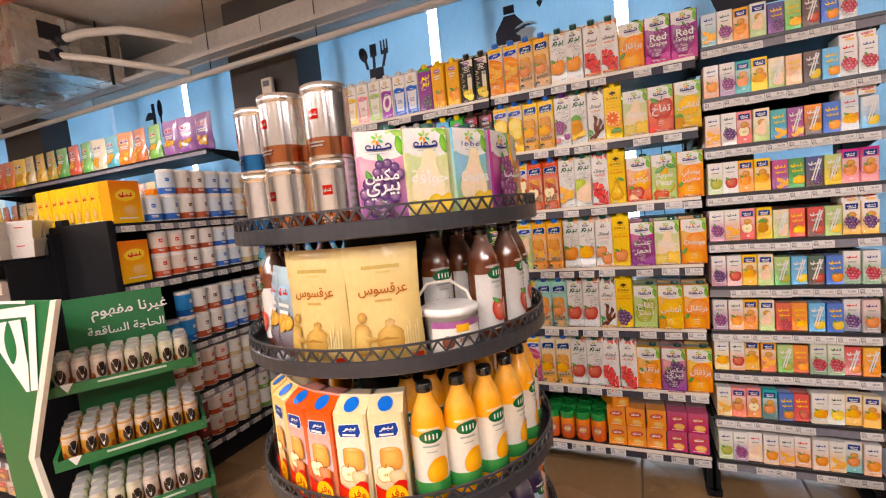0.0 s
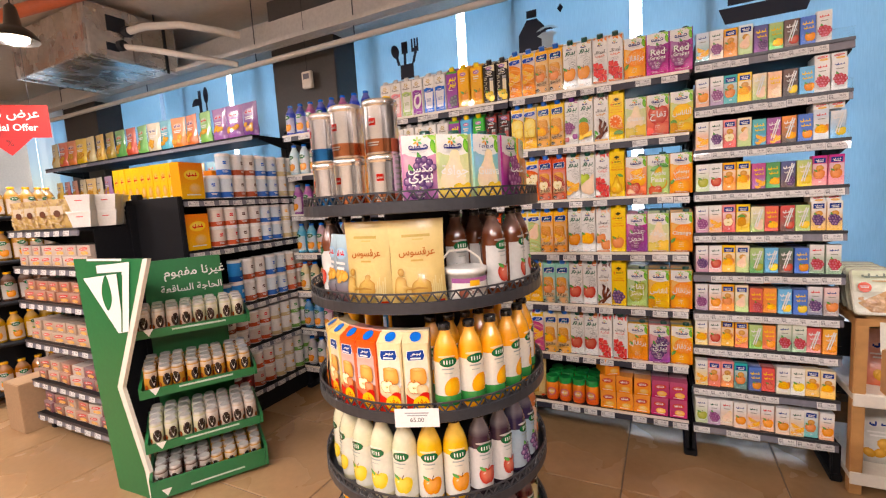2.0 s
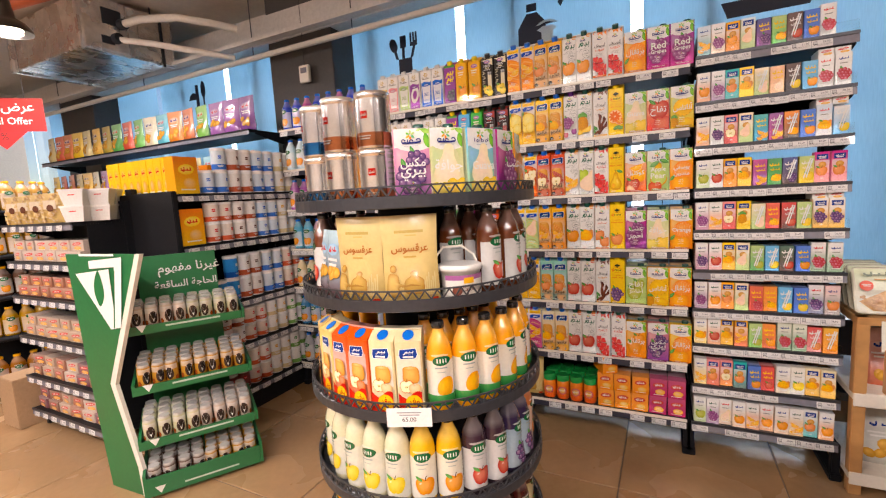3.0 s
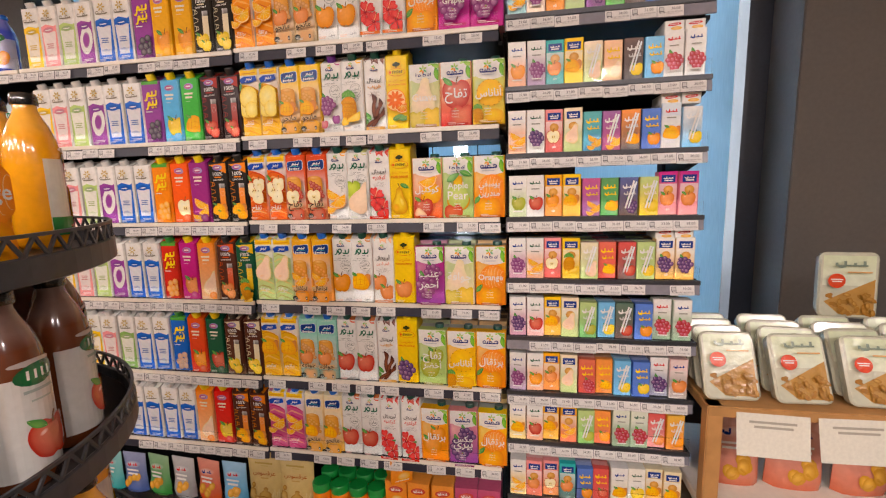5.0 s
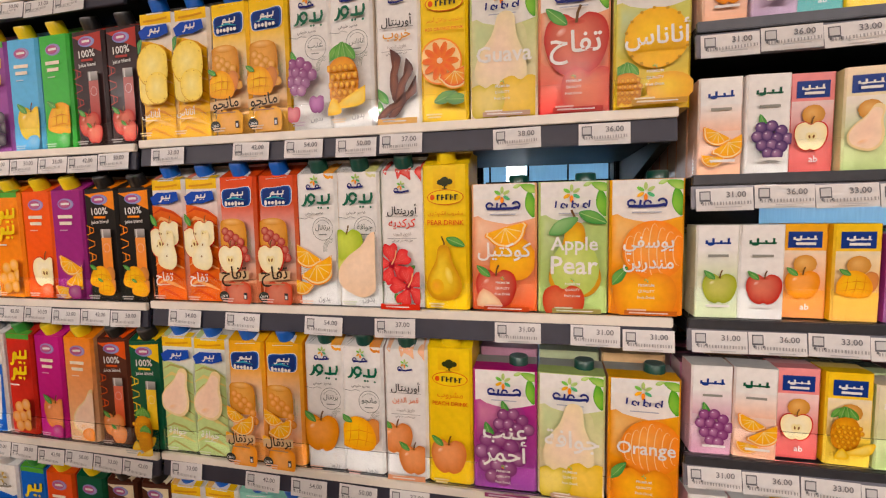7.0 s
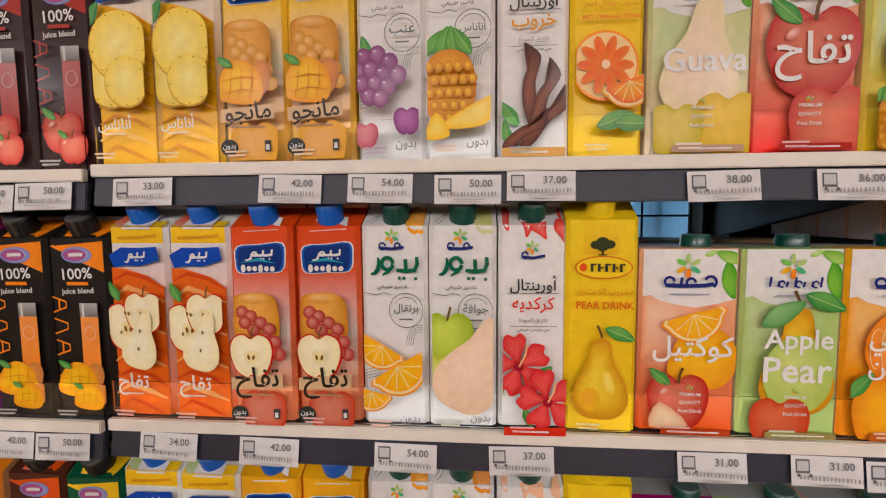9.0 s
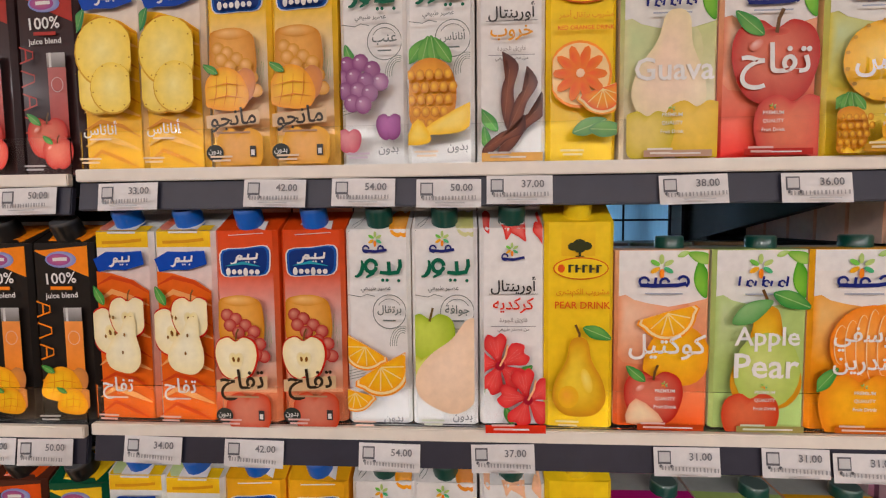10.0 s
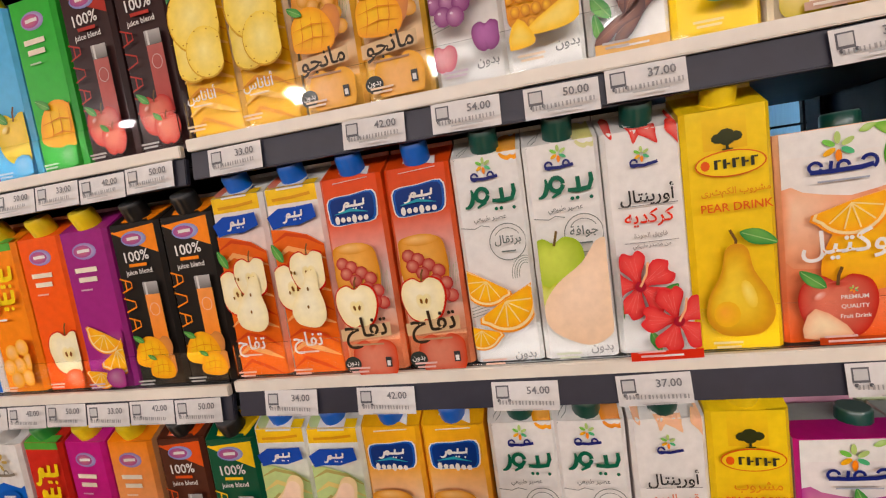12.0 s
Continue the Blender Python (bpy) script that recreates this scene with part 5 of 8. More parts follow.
        for du, dv in ((0.0, 0.052), (0.018, 0.058), (0.026, 0.04), (0.01, 0.036), (-0.006, 0.034), (0.02, 0.02), (0.002, 0.018)):
            c = {"berries": (0.03, 0.015, 0.04)}.get(fr, mixed(a, (0.85, 0.5, 0.1), 0.6))
            k.ell(du, dv, 0.0105, 0.0105, mixed(c, WHITE, 0.3), c, n=12)
    elif style == "dark":
        k.body(0.0645, 0.07, 0.203, a, a, a, 0.018)
        k.poly([(-0.04, 0.177), (-0.016, 0.188), (0.016, 0.188), (0.04, 0.177), (0.04, 0.203), (-0.04, 0.203)], b)
        k.poly([(-0.04, 0.177), (-0.016, 0.188), (0.0, 0.188), (0.0, 0.162), (0.04, 0.15), (0.04, 0.182)], b)
        k.ell(0.0, 0.168, 0.0165, 0.0085, (0.62, 0.58, 0.6), (0.2, 0.24, 0.5), lift=0)
        k.ell(-0.002, 0.168, 0.0125, 0.0062, (0.5, 0.16, 0.2), (0.3, 0.08, 0.26), lift=0)
        k.line([(-0.008, 0.168), (0.0, 0.1685), (0.007, 0.1685)], 0.0034, WHITE)
        k.text("100%", 0.0, 0.149, 0.016, WHITE, 0.04, 3)
        k.bars(0.0, 0.137, 0.023, 0.0035, b, 1)
        k.text("juice blend", 0.0, 0.1305, 0.008, WHITE, 0.034, 2)
        # outlined marks that climb the front
        for i in range(4):
            v0 = 0.042 + i * 0.0225
            k.line([(-0.026, v0), (-0.012, v0 + 0.005), (-0.012, v0 + 0.011), (-0.026, v0 + 0.016)], 0.0016, b)
            if i % 2:
                k.line([(-0.019, v0 + 0.003), (-0.019, v0 + 0.013)], 0.0016, b)
        k.rect(0.003, 0.036, 0.022, 0.105, b, mixed(b, WHITE, 0.12))
        k.rect(0.003, 0.105, 0.022, 0.119, (0.16, 0.15, 0.14), (0.42, 0.41, 0.4))
        k.rect(0.0055, 0.105, 0.008, 0.119, (0.6, 0.6, 0.58))
        k.arc(0.013, 0.088, 0.006, 0.007, 0, 360, 0.0008, mixed(b, WHITE, 0.5), n=14)
        fruit(k, fr, 0.0, 0.036, 0.04)
        fruit(k, fr, 0.012, 0.02, 0.03)
    elif style == "small":
        h = 0.112
        k.body(0.047, 0.036, h, mixed(a, WHITE, 0.4), mixed(b, WHITE, 0.6), mixed(a, WHITE, 0.55), 0, 0.002)
        k.rect(-0.03, h * 0.45, 0.03, h * 0.74, mixed(a, WHITE, 0.5), mixed(b, WHITE, 0.85))
        k.rect(-0.03, h * 0.72, 0.03, h, mixed(b, WHITE, 0.75))
        k.strokes(0, h * 0.82, 0.028, 0.009, (NAVY, DKGREEN, RED)[len(word) % 3])
        k.bars(0.0, h * 0.66, 0.022, 0.003, (0.25, 0.25, 0.22), 1)
        fruit(k, fr, 0.002, h * 0.32, 0.036)
        k.bars(0, h * 0.12, 0.026, 0.003, WHITE, 1)
    elif style == "small_badge":
        h = 0.112
        k.body(0.047, 0.036, h, mixed(a, WHITE, 0.15), b, mixed(a, b, 0.4), 0, 0.002)
        k.rect(-0.03, h * 0.3, 0.03, h * 0.72, mixed(a, WHITE, 0.25), mixed(b, WHITE, 0.65))
        k.rect(-0.017, h * 0.75, 0.017, h * 0.92, NAVY)
        k.strokes(0, h * 0.85, 0.024, 0.006, WHITE)
        k.bars(0, h * 0.78, 0.02, 0.003, WHITE, 1)
        k.ell(0.0, h * 0.58, 0.012, 0.011, (0.7, 0.42, 0.16), (0.52, 0.25, 0.06), n=12)
        fruit(k, fr, -0.002, h * 0.36, 0.034)
        k.text(word, 0, h * 0.13, 0.01, WHITE, 0.03)
    else:
        h = 0.1
        k.body(0.046, 0.036, h, mixed(a, WHITE, 0.12), mixed(b, WHITE, 0.12), mixed(a, b, 0.3), 0, 0.002)
        k.ell(0.008, h * 0.2, 0.02, 0.022, mixed(a, WHITE, 0.4), mixed(a, WHITE, 0.15), n=14)
        k.strokes(0, h * 0.76, 0.032, 0.013, YELLOW if style == "small_sun" else WHITE)
        k.strokes(0.002, h * 0.58, 0.03, 0.01, YELLOW if style == "small_sun" else mixed(WHITE, a, 0.3))
        fruit(k, fr, 0.006, h * 0.24, 0.03)
        if style == "small_straw":
            k.poly([(-0.012, 0.02), (-0.008, 0.018), (0.012, 0.09), (0.008, 0.092)], WHITE)
            k.poly([(-0.004, 0.02), (-0.001, 0.019), (0.018, 0.088), (0.014, 0.09)], (0.7, 0.75, 0.78))
    if not style.startswith("small"):
        # nutrition panel and code on the flank
        hw, dd = k.w / 2 + 0.0045, 0.03
        for q in range(9):
            z0 = 0.03 + q * 0.013
            for sgn in (-1, 1):
                x = sgn * (hw + 0.0004)
                k.add([(x, -dd * 0.6, z0), (x, dd * (0.5 + 0.3 * (q % 2)), z0), (x, dd * (0.5 + 0.3 * (q % 2)), z0 + 0.005), (x, -dd * 0.6, z0 + 0.005)], [(0, 1, 2, 3)], (0.3, 0.3, 0.3))
        k.bars(-0.012, 0.0075, 0.022, 0.0018, mixed(a, WHITE, 0.6), 2)
    CARTONS[key] = k.mesh("carton", CARD)
    return CARTONS[key]


HEIGHT = {"wide": 0.17, "tall_yellow": 0.213, "milk": 0.195, "plain": 0.2, "sun": 0.2, "dark": 0.2}
LABELS = {"banded": "slim juice carton with a blue ribbon and screw cap", "badge": "slim juice carton with a blue badge and screw cap", "white": "white slim juice carton with printed fruit and green cap",
          "herbal": "white slim drink carton with flowers and dark cap", "tall_yellow": "tall bright yellow fruit drink carton with yellow cap", "wide": "wide juice carton with white top and printed fruit",
          "milk": "white slim milk carton with a coloured lower half", "plain": "slim bright juice carton with printed fruit and cap", "sun": "slim juice carton with yellow lettering and cap", "dark": "black slim juice carton with a printed bottle"}


def carton(style, a, b, fr, word, cap, x, y, z, turn=0.0):
    """A carton that stands on a shelf with its front at y."""
    d = {"wide": 0.062}.get(style, 0.036 if style.startswith("small") else 0.07)
    ob = new("juice_carton", carton_mesh(style, a, b, fr, word))
    ob.location = (x + random.uniform(-0.001, 0.001), y + d / 2 + random.uniform(0, 0.005), z + 0.0006)
    ob.rotation_euler = (0, 0, radians(turn + random.uniform(-2.2, 2.2)))
    if style in ("banded", "badge", "white", "herbal", "tall_yellow"):
        ob.scale = (0.975, 1, 1)
    tagged(ob, LABELS.get(style, "small colourful drink carton with printed fruit"), "carton", "cartons on the shelves")
    if cap:
        if cap not in CAPS:
            CAPS[cap] = cap_mesh("cap", 0.0135, 0.024, cap)
        c = new("cap", CAPS[cap])
        c.parent = ob
        h = HEIGHT.get(style, 0.207)
        if style == "wide":
            c.location, c.scale = (0.018, 0.0, h), (1, 1, 0.5)
        else:
            c.location, c.rotation_euler = (0, -0.019, h - 0.0125), (radians(27), 0, 0)
    return ob


BLUECAP, GREENCAP, YELCAP, REDCAP, BLACKCAP, GREYCAP, PURCAP = (0.01, 0.12, 0.5), (0.005, 0.06, 0.045), (0.8, 0.6, 0.0), (0.5, 0.03, 0.03), (0.01, 0.01, 0.01), (0.6, 0.6, 0.58), (0.1, 0.02, 0.18)
REDDISH = (0.62, 0.1, 0.03)
B, D, H, W, T = "banded", "badge", "herbal", "white", "tall_yellow"
MAIN = [
    [(B, ORANGE, GOLD, "slice", "برتقال", BLUECAP)] * 2 + [(D, CREAM, GOLD, "peach", "مانجو", BLUECAP)] * 2 + [(W, ORANGE, GOLD, "orange", "برتقال", GREENCAP)] * 2 + [(H, ORANGE, GOLD, "flower", "خروب", GREENCAP)] * 2
    + [("wide", ORANGE, GOLD, "slice", "برتقال", GREENCAP), ("wide", MAGENTA, PURPLE, "grapes", "Red|Grapes", GREENCAP), ("wide", MAGENTA, PURPLE, "grapes", "Red|Grapes", GREENCAP)],
    [(B, GOLD, YELLOW, "rings", "أناناس", BLUECAP)] * 2 + [(D, GOLD, YELLOW, "mango", "مانجو", BLUECAP)] * 2 + [(W, PURPLE, MAGENTA, "grapes", "عنب", PURCAP), (W, GOLD, YELLOW, "pine", "أناناس", GREENCAP), (H, BROWN, BROWN, "pods", "خروب", GREENCAP),
     (T, 0, 0, "slice", "RED ORANGE DRINK", YELCAP), ("wide", PALE, LIME, "guava", "Guava", GREENCAP), ("wide", RED, PEACH, "apple", "تفاح", GREENCAP), ("wide", YELLOW, LIME, "pine", "أناناس", GREENCAP)],
    [(B, REDDISH, ORANGE, "half_apple", "تفاح", BLUECAP)] * 2 + [(D, REDDISH, (0.6, 0.08, 0.01), "cherries", "تفاح", BLUECAP)] * 2 + [(W, ORANGE, GOLD, "slice", "برتقال", GREENCAP), (W, LIME, PALE, "guava", "جوافة", GREENCAP),
     (H, RED, PINK, "flower", "كركديه", GREENCAP), (T, 0, 0, "pear", "PEAR DRINK", YELCAP), ("wide", REDDISH, PEACH, "apple", "كوكتيل", GREENCAP), ("wide", LIME, LIME, "pear", "Apple|Pear", GREENCAP), ("wide", ORANGE, GOLD, "slice", "يوسفي|مندرين", GREENCAP)],
    [(B, LIME, (0.7, 0.8, 0.5), "guava", "جوافة", BLUECAP)] * 2 + [(D, ORANGE, GOLD, "slice", "برتقال", BLUECAP)] * 2 + [(W, ORANGE, GOLD, "orange", "برتقال", GREENCAP), (W, REDDISH, GOLD, "mango", "مانجو", GREENCAP),
     (H, PEACH, PEACH, "peach", "قمر الدين", GREENCAP), (T, 0, 0, "peach", "PEACH DRINK", YELCAP), ("wide", PURPLE, MAGENTA, "grapes", "عنب|أحمر", GREENCAP), ("wide", PALE, LIME, "guava", "جوافة", GREENCAP), ("wide", ORANGE, GOLD, "slice", "Orange", GREENCAP)],
    [(B, GOLD, YELLOW, "mango", "مانجو", BLUECAP)] * 2 + [(D, TEAL, (0.3, 0.6, 0.5), "peach", "جوافة", BLUECAP)] * 2 + [(W, RED, REDDISH, "apple", "تفاح", GREENCAP)] * 2 + [(H, BROWN, BROWN, "pods", "خروب", GREENCAP),
     (T, 0, 0, "berries", "GRAPE DRINK", YELCAP), ("wide", LIME, LIME, "green", "تفاح|أخضر", GREENCAP), ("wide", YELLOW, GOLD, "pine", "أناناس", GREENCAP), ("wide", ORANGE, GOLD, "slice", "برتقال", GREENCAP)],
    [(B, MAGENTA, PINK, "slice", "كوكتيل", BLUECAP)] * 2 + [(D, GOLD, CREAM, "mango", "مانجو", BLUECAP)] * 2 + [(W, RED, REDDISH, "apple", "رمان", GREENCAP)] * 2 + [(H, RED, PINK, "flower", "كركديه", GREENCAP)] * 2
    + [("wide", ORANGE, GOLD, "orange", "برتقال", GREENCAP), ("wide", PURPLE, PINK, "berries", "مكس|بيري", GREENCAP), ("wide", ORANGE, YELLOW, "slice", "برتقال", GREENCAP)],
]
M = "milk"
mk = [(M, LIME, LIME, "x", "", GREYCAP), (M, PURPLE, PURPLE, "peach", "", GREYCAP), (M, BLUE, BLUE, "x", "", GREYCAP), (M, BLUE, BLUE, "x", "", GREYCAP)]
LEFT = [
    [(M, YELLOW, YELLOW, "x", "", GREYCAP), (M, PINK, PINK, "x", "", GREYCAP)] + mk + [("sun", PURPLE, PURPLE, "berries", "", YELCAP), ("plain", GOLD, GOLD, "orange", "", YELCAP), ("plain", GOLD, GOLD, "orange", "", YELCAP)] + [("dark", (0.02, 0.015, 0.01), CREAM, "lemon", "", BLACKCAP)] * 2,
    [(M, YELLOW, YELLOW, "x", "", GREYCAP), (M, PINK, PINK, "x", "", GREYCAP)] + mk + [("sun", PURPLE, PURPLE, "berries", "", YELCAP), ("plain", SKYB, SKYB, "lemon", "", YELCAP), ("plain", (0.06, 0.4, 0.06), (0.06, 0.4, 0.06), "mango", "", YELCAP)] + [("dark", (0.03, 0.012, 0.012), (0.34, 0.04, 0.03), "apple", "", BLACKCAP)] * 2,
    [(M, YELLOW, YELLOW, "x", "", GREYCAP), (M, PINK, PINK, "x", "", GREYCAP)] + mk + [("sun", ORANGE, ORANGE, "orange", "", YELCAP), ("plain", (0.75, 0.12, 0.01), (0.75, 0.12, 0.01), "half_apple", "", YELCAP), ("plain", (0.28, 0.03, 0.18), (0.28, 0.03, 0.18), "slice", "", YELCAP)] + [("dark", (0.015, 0.012, 0.01), ORANGE, "mango", "", BLACKCAP)] * 2,
    [(M, YELLOW, YELLOW, "x", "", GREYCAP), (M, PINK, PINK, "x", "", GREYCAP)] + mk + [("sun", (0.5, 0.04, 0.03), (0.5, 0.04, 0.03), "peach", "", LEAF), ("plain", MAGENTA, MAGENTA, "peach", "", YELCAP), ("plain", PEACH, ORANGE, "guava", "", YELCAP), ("dark", BROWN, REDDISH, "peach", "", BLACKCAP), ("dark", DKGREEN, YELLOW, "pine", "", BLACKCAP)],
    [(M, RED, RED, "x", "", GREYCAP), (M, YELLOW, YELLOW, "x", "", GREYCAP), (M, PINK, PINK, "x", "", GREYCAP), (M, LIME, LEAF, "x", "", GREYCAP)] + mk[2:] + [("sun", BLUE, BLUE, "mango", "", LEAF), ("plain", (0.6, 0.05, 0.04), REDDISH, "orange", "", YELCAP), ("plain", DKGREEN, DKGREEN, "apple", "", YELCAP)] + [("dark", BROWN, CREAM, "lemon", "", BLACKCAP)] * 2,
    [(M, RED, RED, "x", "", GREYCAP)] + [(M, BLUE, BLUE, "x", "", GREYCAP)] * 6 + [("plain", PEACH, ORANGE, "guava", "", YELCAP), ("plain", (0.6, 0.05, 0.04), RED, "lemon", "", YELCAP)] + [("dark", BROWN, ORANGE, "mango", "", BLACKCAP)] * 2,
]


def stock(xs, z, h, cols, y0, n, d, w):
    """The packs that stand behind the front row, with shade coloured into their tops."""
    k = Ink()
    for x, c in zip(xs, cols):
        for j in range(n):
            y = y0 + j * d
            b = Ink()
            # top ink mixed towards black: painted shade of the gap below the next shelf
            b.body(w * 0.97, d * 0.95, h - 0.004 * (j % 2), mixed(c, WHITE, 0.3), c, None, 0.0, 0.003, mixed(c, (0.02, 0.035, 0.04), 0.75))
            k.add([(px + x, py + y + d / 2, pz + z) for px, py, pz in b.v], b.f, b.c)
    ob = new("carton_stock", k.mesh("carton_stock", CARD))
    tagged(ob, "further rows of cartons behind the front ones", "cartons", kind="stuff")


for r, row in enumerate(MAIN):
    x = -0.583
    z = ES[r]
    fronts = []
    for i, (style, a, b, fr, word, cap) in enumerate(row):
        w = 0.0885 if style == "wide" else 0.0646
        a, b = (a or YELLOW), (b or YELLOW)
        carton(style, a, b, fr, word, cap, x + w / 2, FRONT + 0.007, z)
        fronts.append((x + w / 2, mixed(b, WHITE, 0.4), w))
        x += w + (0.0008 if i % 2 else 0)
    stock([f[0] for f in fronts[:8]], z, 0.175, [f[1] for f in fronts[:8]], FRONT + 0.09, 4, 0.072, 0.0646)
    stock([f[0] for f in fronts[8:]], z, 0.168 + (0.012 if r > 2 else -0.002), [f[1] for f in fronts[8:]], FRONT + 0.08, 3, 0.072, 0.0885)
for r, row in enumerate(LEFT):
    for i, (style, a, b, fr, word, cap) in enumerate(row):
        carton(style, a, b, fr, word, cap, -1.34 + 0.0687 * (i + 0.5), FRONT + 0.008, ES[r] - 0.004)
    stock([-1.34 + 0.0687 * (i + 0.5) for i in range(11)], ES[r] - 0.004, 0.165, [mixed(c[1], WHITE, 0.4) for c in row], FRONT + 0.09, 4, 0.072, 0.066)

S, SB, SS, ST = "small", "small_badge", "small_sun", "small_straw"
SMALL = [
    [(S, TEAL, SKYB, "slice"), (S, PEACH, WHITE, "grapes"), (SB, ORANGE, GOLD, "orange"), (SB, LIME, WHITE, "guava"), (SS, PURPLE, NAVY, "berries"), (SS, (0.1, 0.5, 0.08), LIME, "mango"), (ST, BROWN, BROWN, "apple"), (SS, BLUE, BLUE, "orange"), (S, WHITE, WHITE, "cherries")],
    [(S, ORANGE, WHITE, "orange"), (S, PURPLE, WHITE, "grapes"), (SB, TEAL, TEAL, "peach"), (SB, YELLOW, YELLOW, "mango"), (ST, LIME, PALE, "guava"), (SS, PEACH, PEACH, "guava"), (ST, (0.03, 0.02, 0.02), BROWN, "lemon"), (SS, SKYB, SKYB, "orange"), (S, WHITE, WHITE, "cherries"), (S, WHITE, WHITE, "cherries")],
    [(S, ORANGE, WHITE, "slice"), (S, WHITE, WHITE, "berries"), (SB, RED, PINK, "half_apple"), (SB, LIME, PALE, "guava"), (SS, (0.02, 0.3, 0.5), TEAL, "slice"), (ST, MAGENTA, PURPLE, "slice"), (ST, (0.03, 0.02, 0.02), ORANGE, "mango"), (SS, BLUE, BLUE, "orange"), (S, WHITE, SKYB, "mango"), (ST, SKYB, WHITE, "lemon")],
    [(S, LIME, WHITE, "green"), (S, WHITE, WHITE, "apple"), (SB, ORANGE, GOLD, "orange"), (SB, GOLD, YELLOW, "mango"), (SS, PURPLE, MAGENTA, "slice"), (SS, (0.05, 0.4, 0.08), LEAF, "mango"), (ST, BROWN, NAVY, "berries"), (ST, YELLOW, LIME, "lemon"), (SB, PINK, MAGENTA, "peach"), (SB, PINK, MAGENTA, "peach")],
    [(S, MAGENTA, WHITE, "grapes"), (S, ORANGE, WHITE, "slice"), (SB, RED, PINK, "half_apple"), (SB, YELLOW, YELLOW, "pine"), (ST, LIME, CREAM, "guava"), (SS, RED, (0.7, 0.1, 0.05), "mango"), (ST, BROWN, RED, "apple"), (ST, LIME, LIME, "lemon"), (SB, GOLD, WHITE, "berries"), (SB, GOLD, WHITE, "berries")],
    [(S, MAGENTA, WHITE, "berries"), (S, PINK, WHITE, "apple"), (SB, GOLD, YELLOW, "mango"), (SB, LIME, PALE, "guava"), (ST, (0.1, 0.4, 0.1), LIME, "green"), (ST, SKYB, SKYB, "lemon"), (ST, BROWN, DKGREEN, "apple"), (SS, BLUE, BLUE, "orange"), (S, LEAF, WHITE, "cherries"), (S, LEAF, WHITE, "cherries")],
    [(S, PURPLE, WHITE, "grapes"), (S, ORANGE, WHITE, "orange"), (SB, ORANGE, GOLD, "peach"), (SB, LIME, PALE, "guava"), (SS, RED, REDDISH, "cherries"), (SS, ORANGE, ORANGE, "mango"), (ST, SKYB, SKYB, "lemon"), (SS, BLUE, BLUE, "lemon"), (S, NAVY, WHITE, "berries"), (S, BROWN, RED, "peach")],
    [(S, YELLOW, WHITE, "mango"), (S, ORANGE, WHITE, "apple"), (SB, GOLD, GOLD, "mango"), (SB, REDDISH, GOLD, "slice"), (ST, (0.2, 0.5, 0.1), LIME, "green"), (SS, REDDISH, ORANGE, "orange"), (S, LEAF, LIME, "cherries"), (S, LEAF, LIME, "cherries"), (ST, PINK, RED, "peach"), (ST, ORANGE, GOLD, "orange")],
    [(S, YELLOW, WHITE, "slice"), (SB, REDDISH, PINK, "peach"), (SB, ORANGE, PINK, "half_apple"), (SB, GREENCAP, TEAL, "peach"), (SS, NAVY, BLUE, "orange"), (SS, RED, RED, "apple"), (S, CREAM, WHITE, "mango"), (S, WHITE, CREAM, "lemon"), (SB, GOLD, CREAM, "mango"), (SB, GOLD, CREAM, "mango")],
    [(S, LIME, WHITE, "green"), (S, PURPLE, WHITE, "grapes"), (S, PEACH, WHITE, "guava"), (S, PEACH, WHITE, "orange"), (S, ORANGE, WHITE, "slice"), (S, ORANGE, WHITE, "orange"), (S, PEACH, WHITE, "orange"), (S, GOLD, WHITE, "slice"), (SB, TEAL, WHITE, "peach"), (S, ORANGE, WHITE, "orange")],
]
for r, row in enumerate(SMALL):
    pitch = 0.0485
    for i, (style, a, b, fr) in enumerate(row):
        carton(style, a, b, fr, "abc"[: i % 3], None, 0.212 + pitch * (i + 0.5), FRONT + 0.004 + (0.008 if i % 3 == 2 else 0), RS[r], random.uniform(-3, 3))
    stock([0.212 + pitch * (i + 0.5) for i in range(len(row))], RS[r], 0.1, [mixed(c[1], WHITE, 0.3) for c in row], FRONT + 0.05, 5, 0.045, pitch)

# ---- other packs ----
PACKS = {}


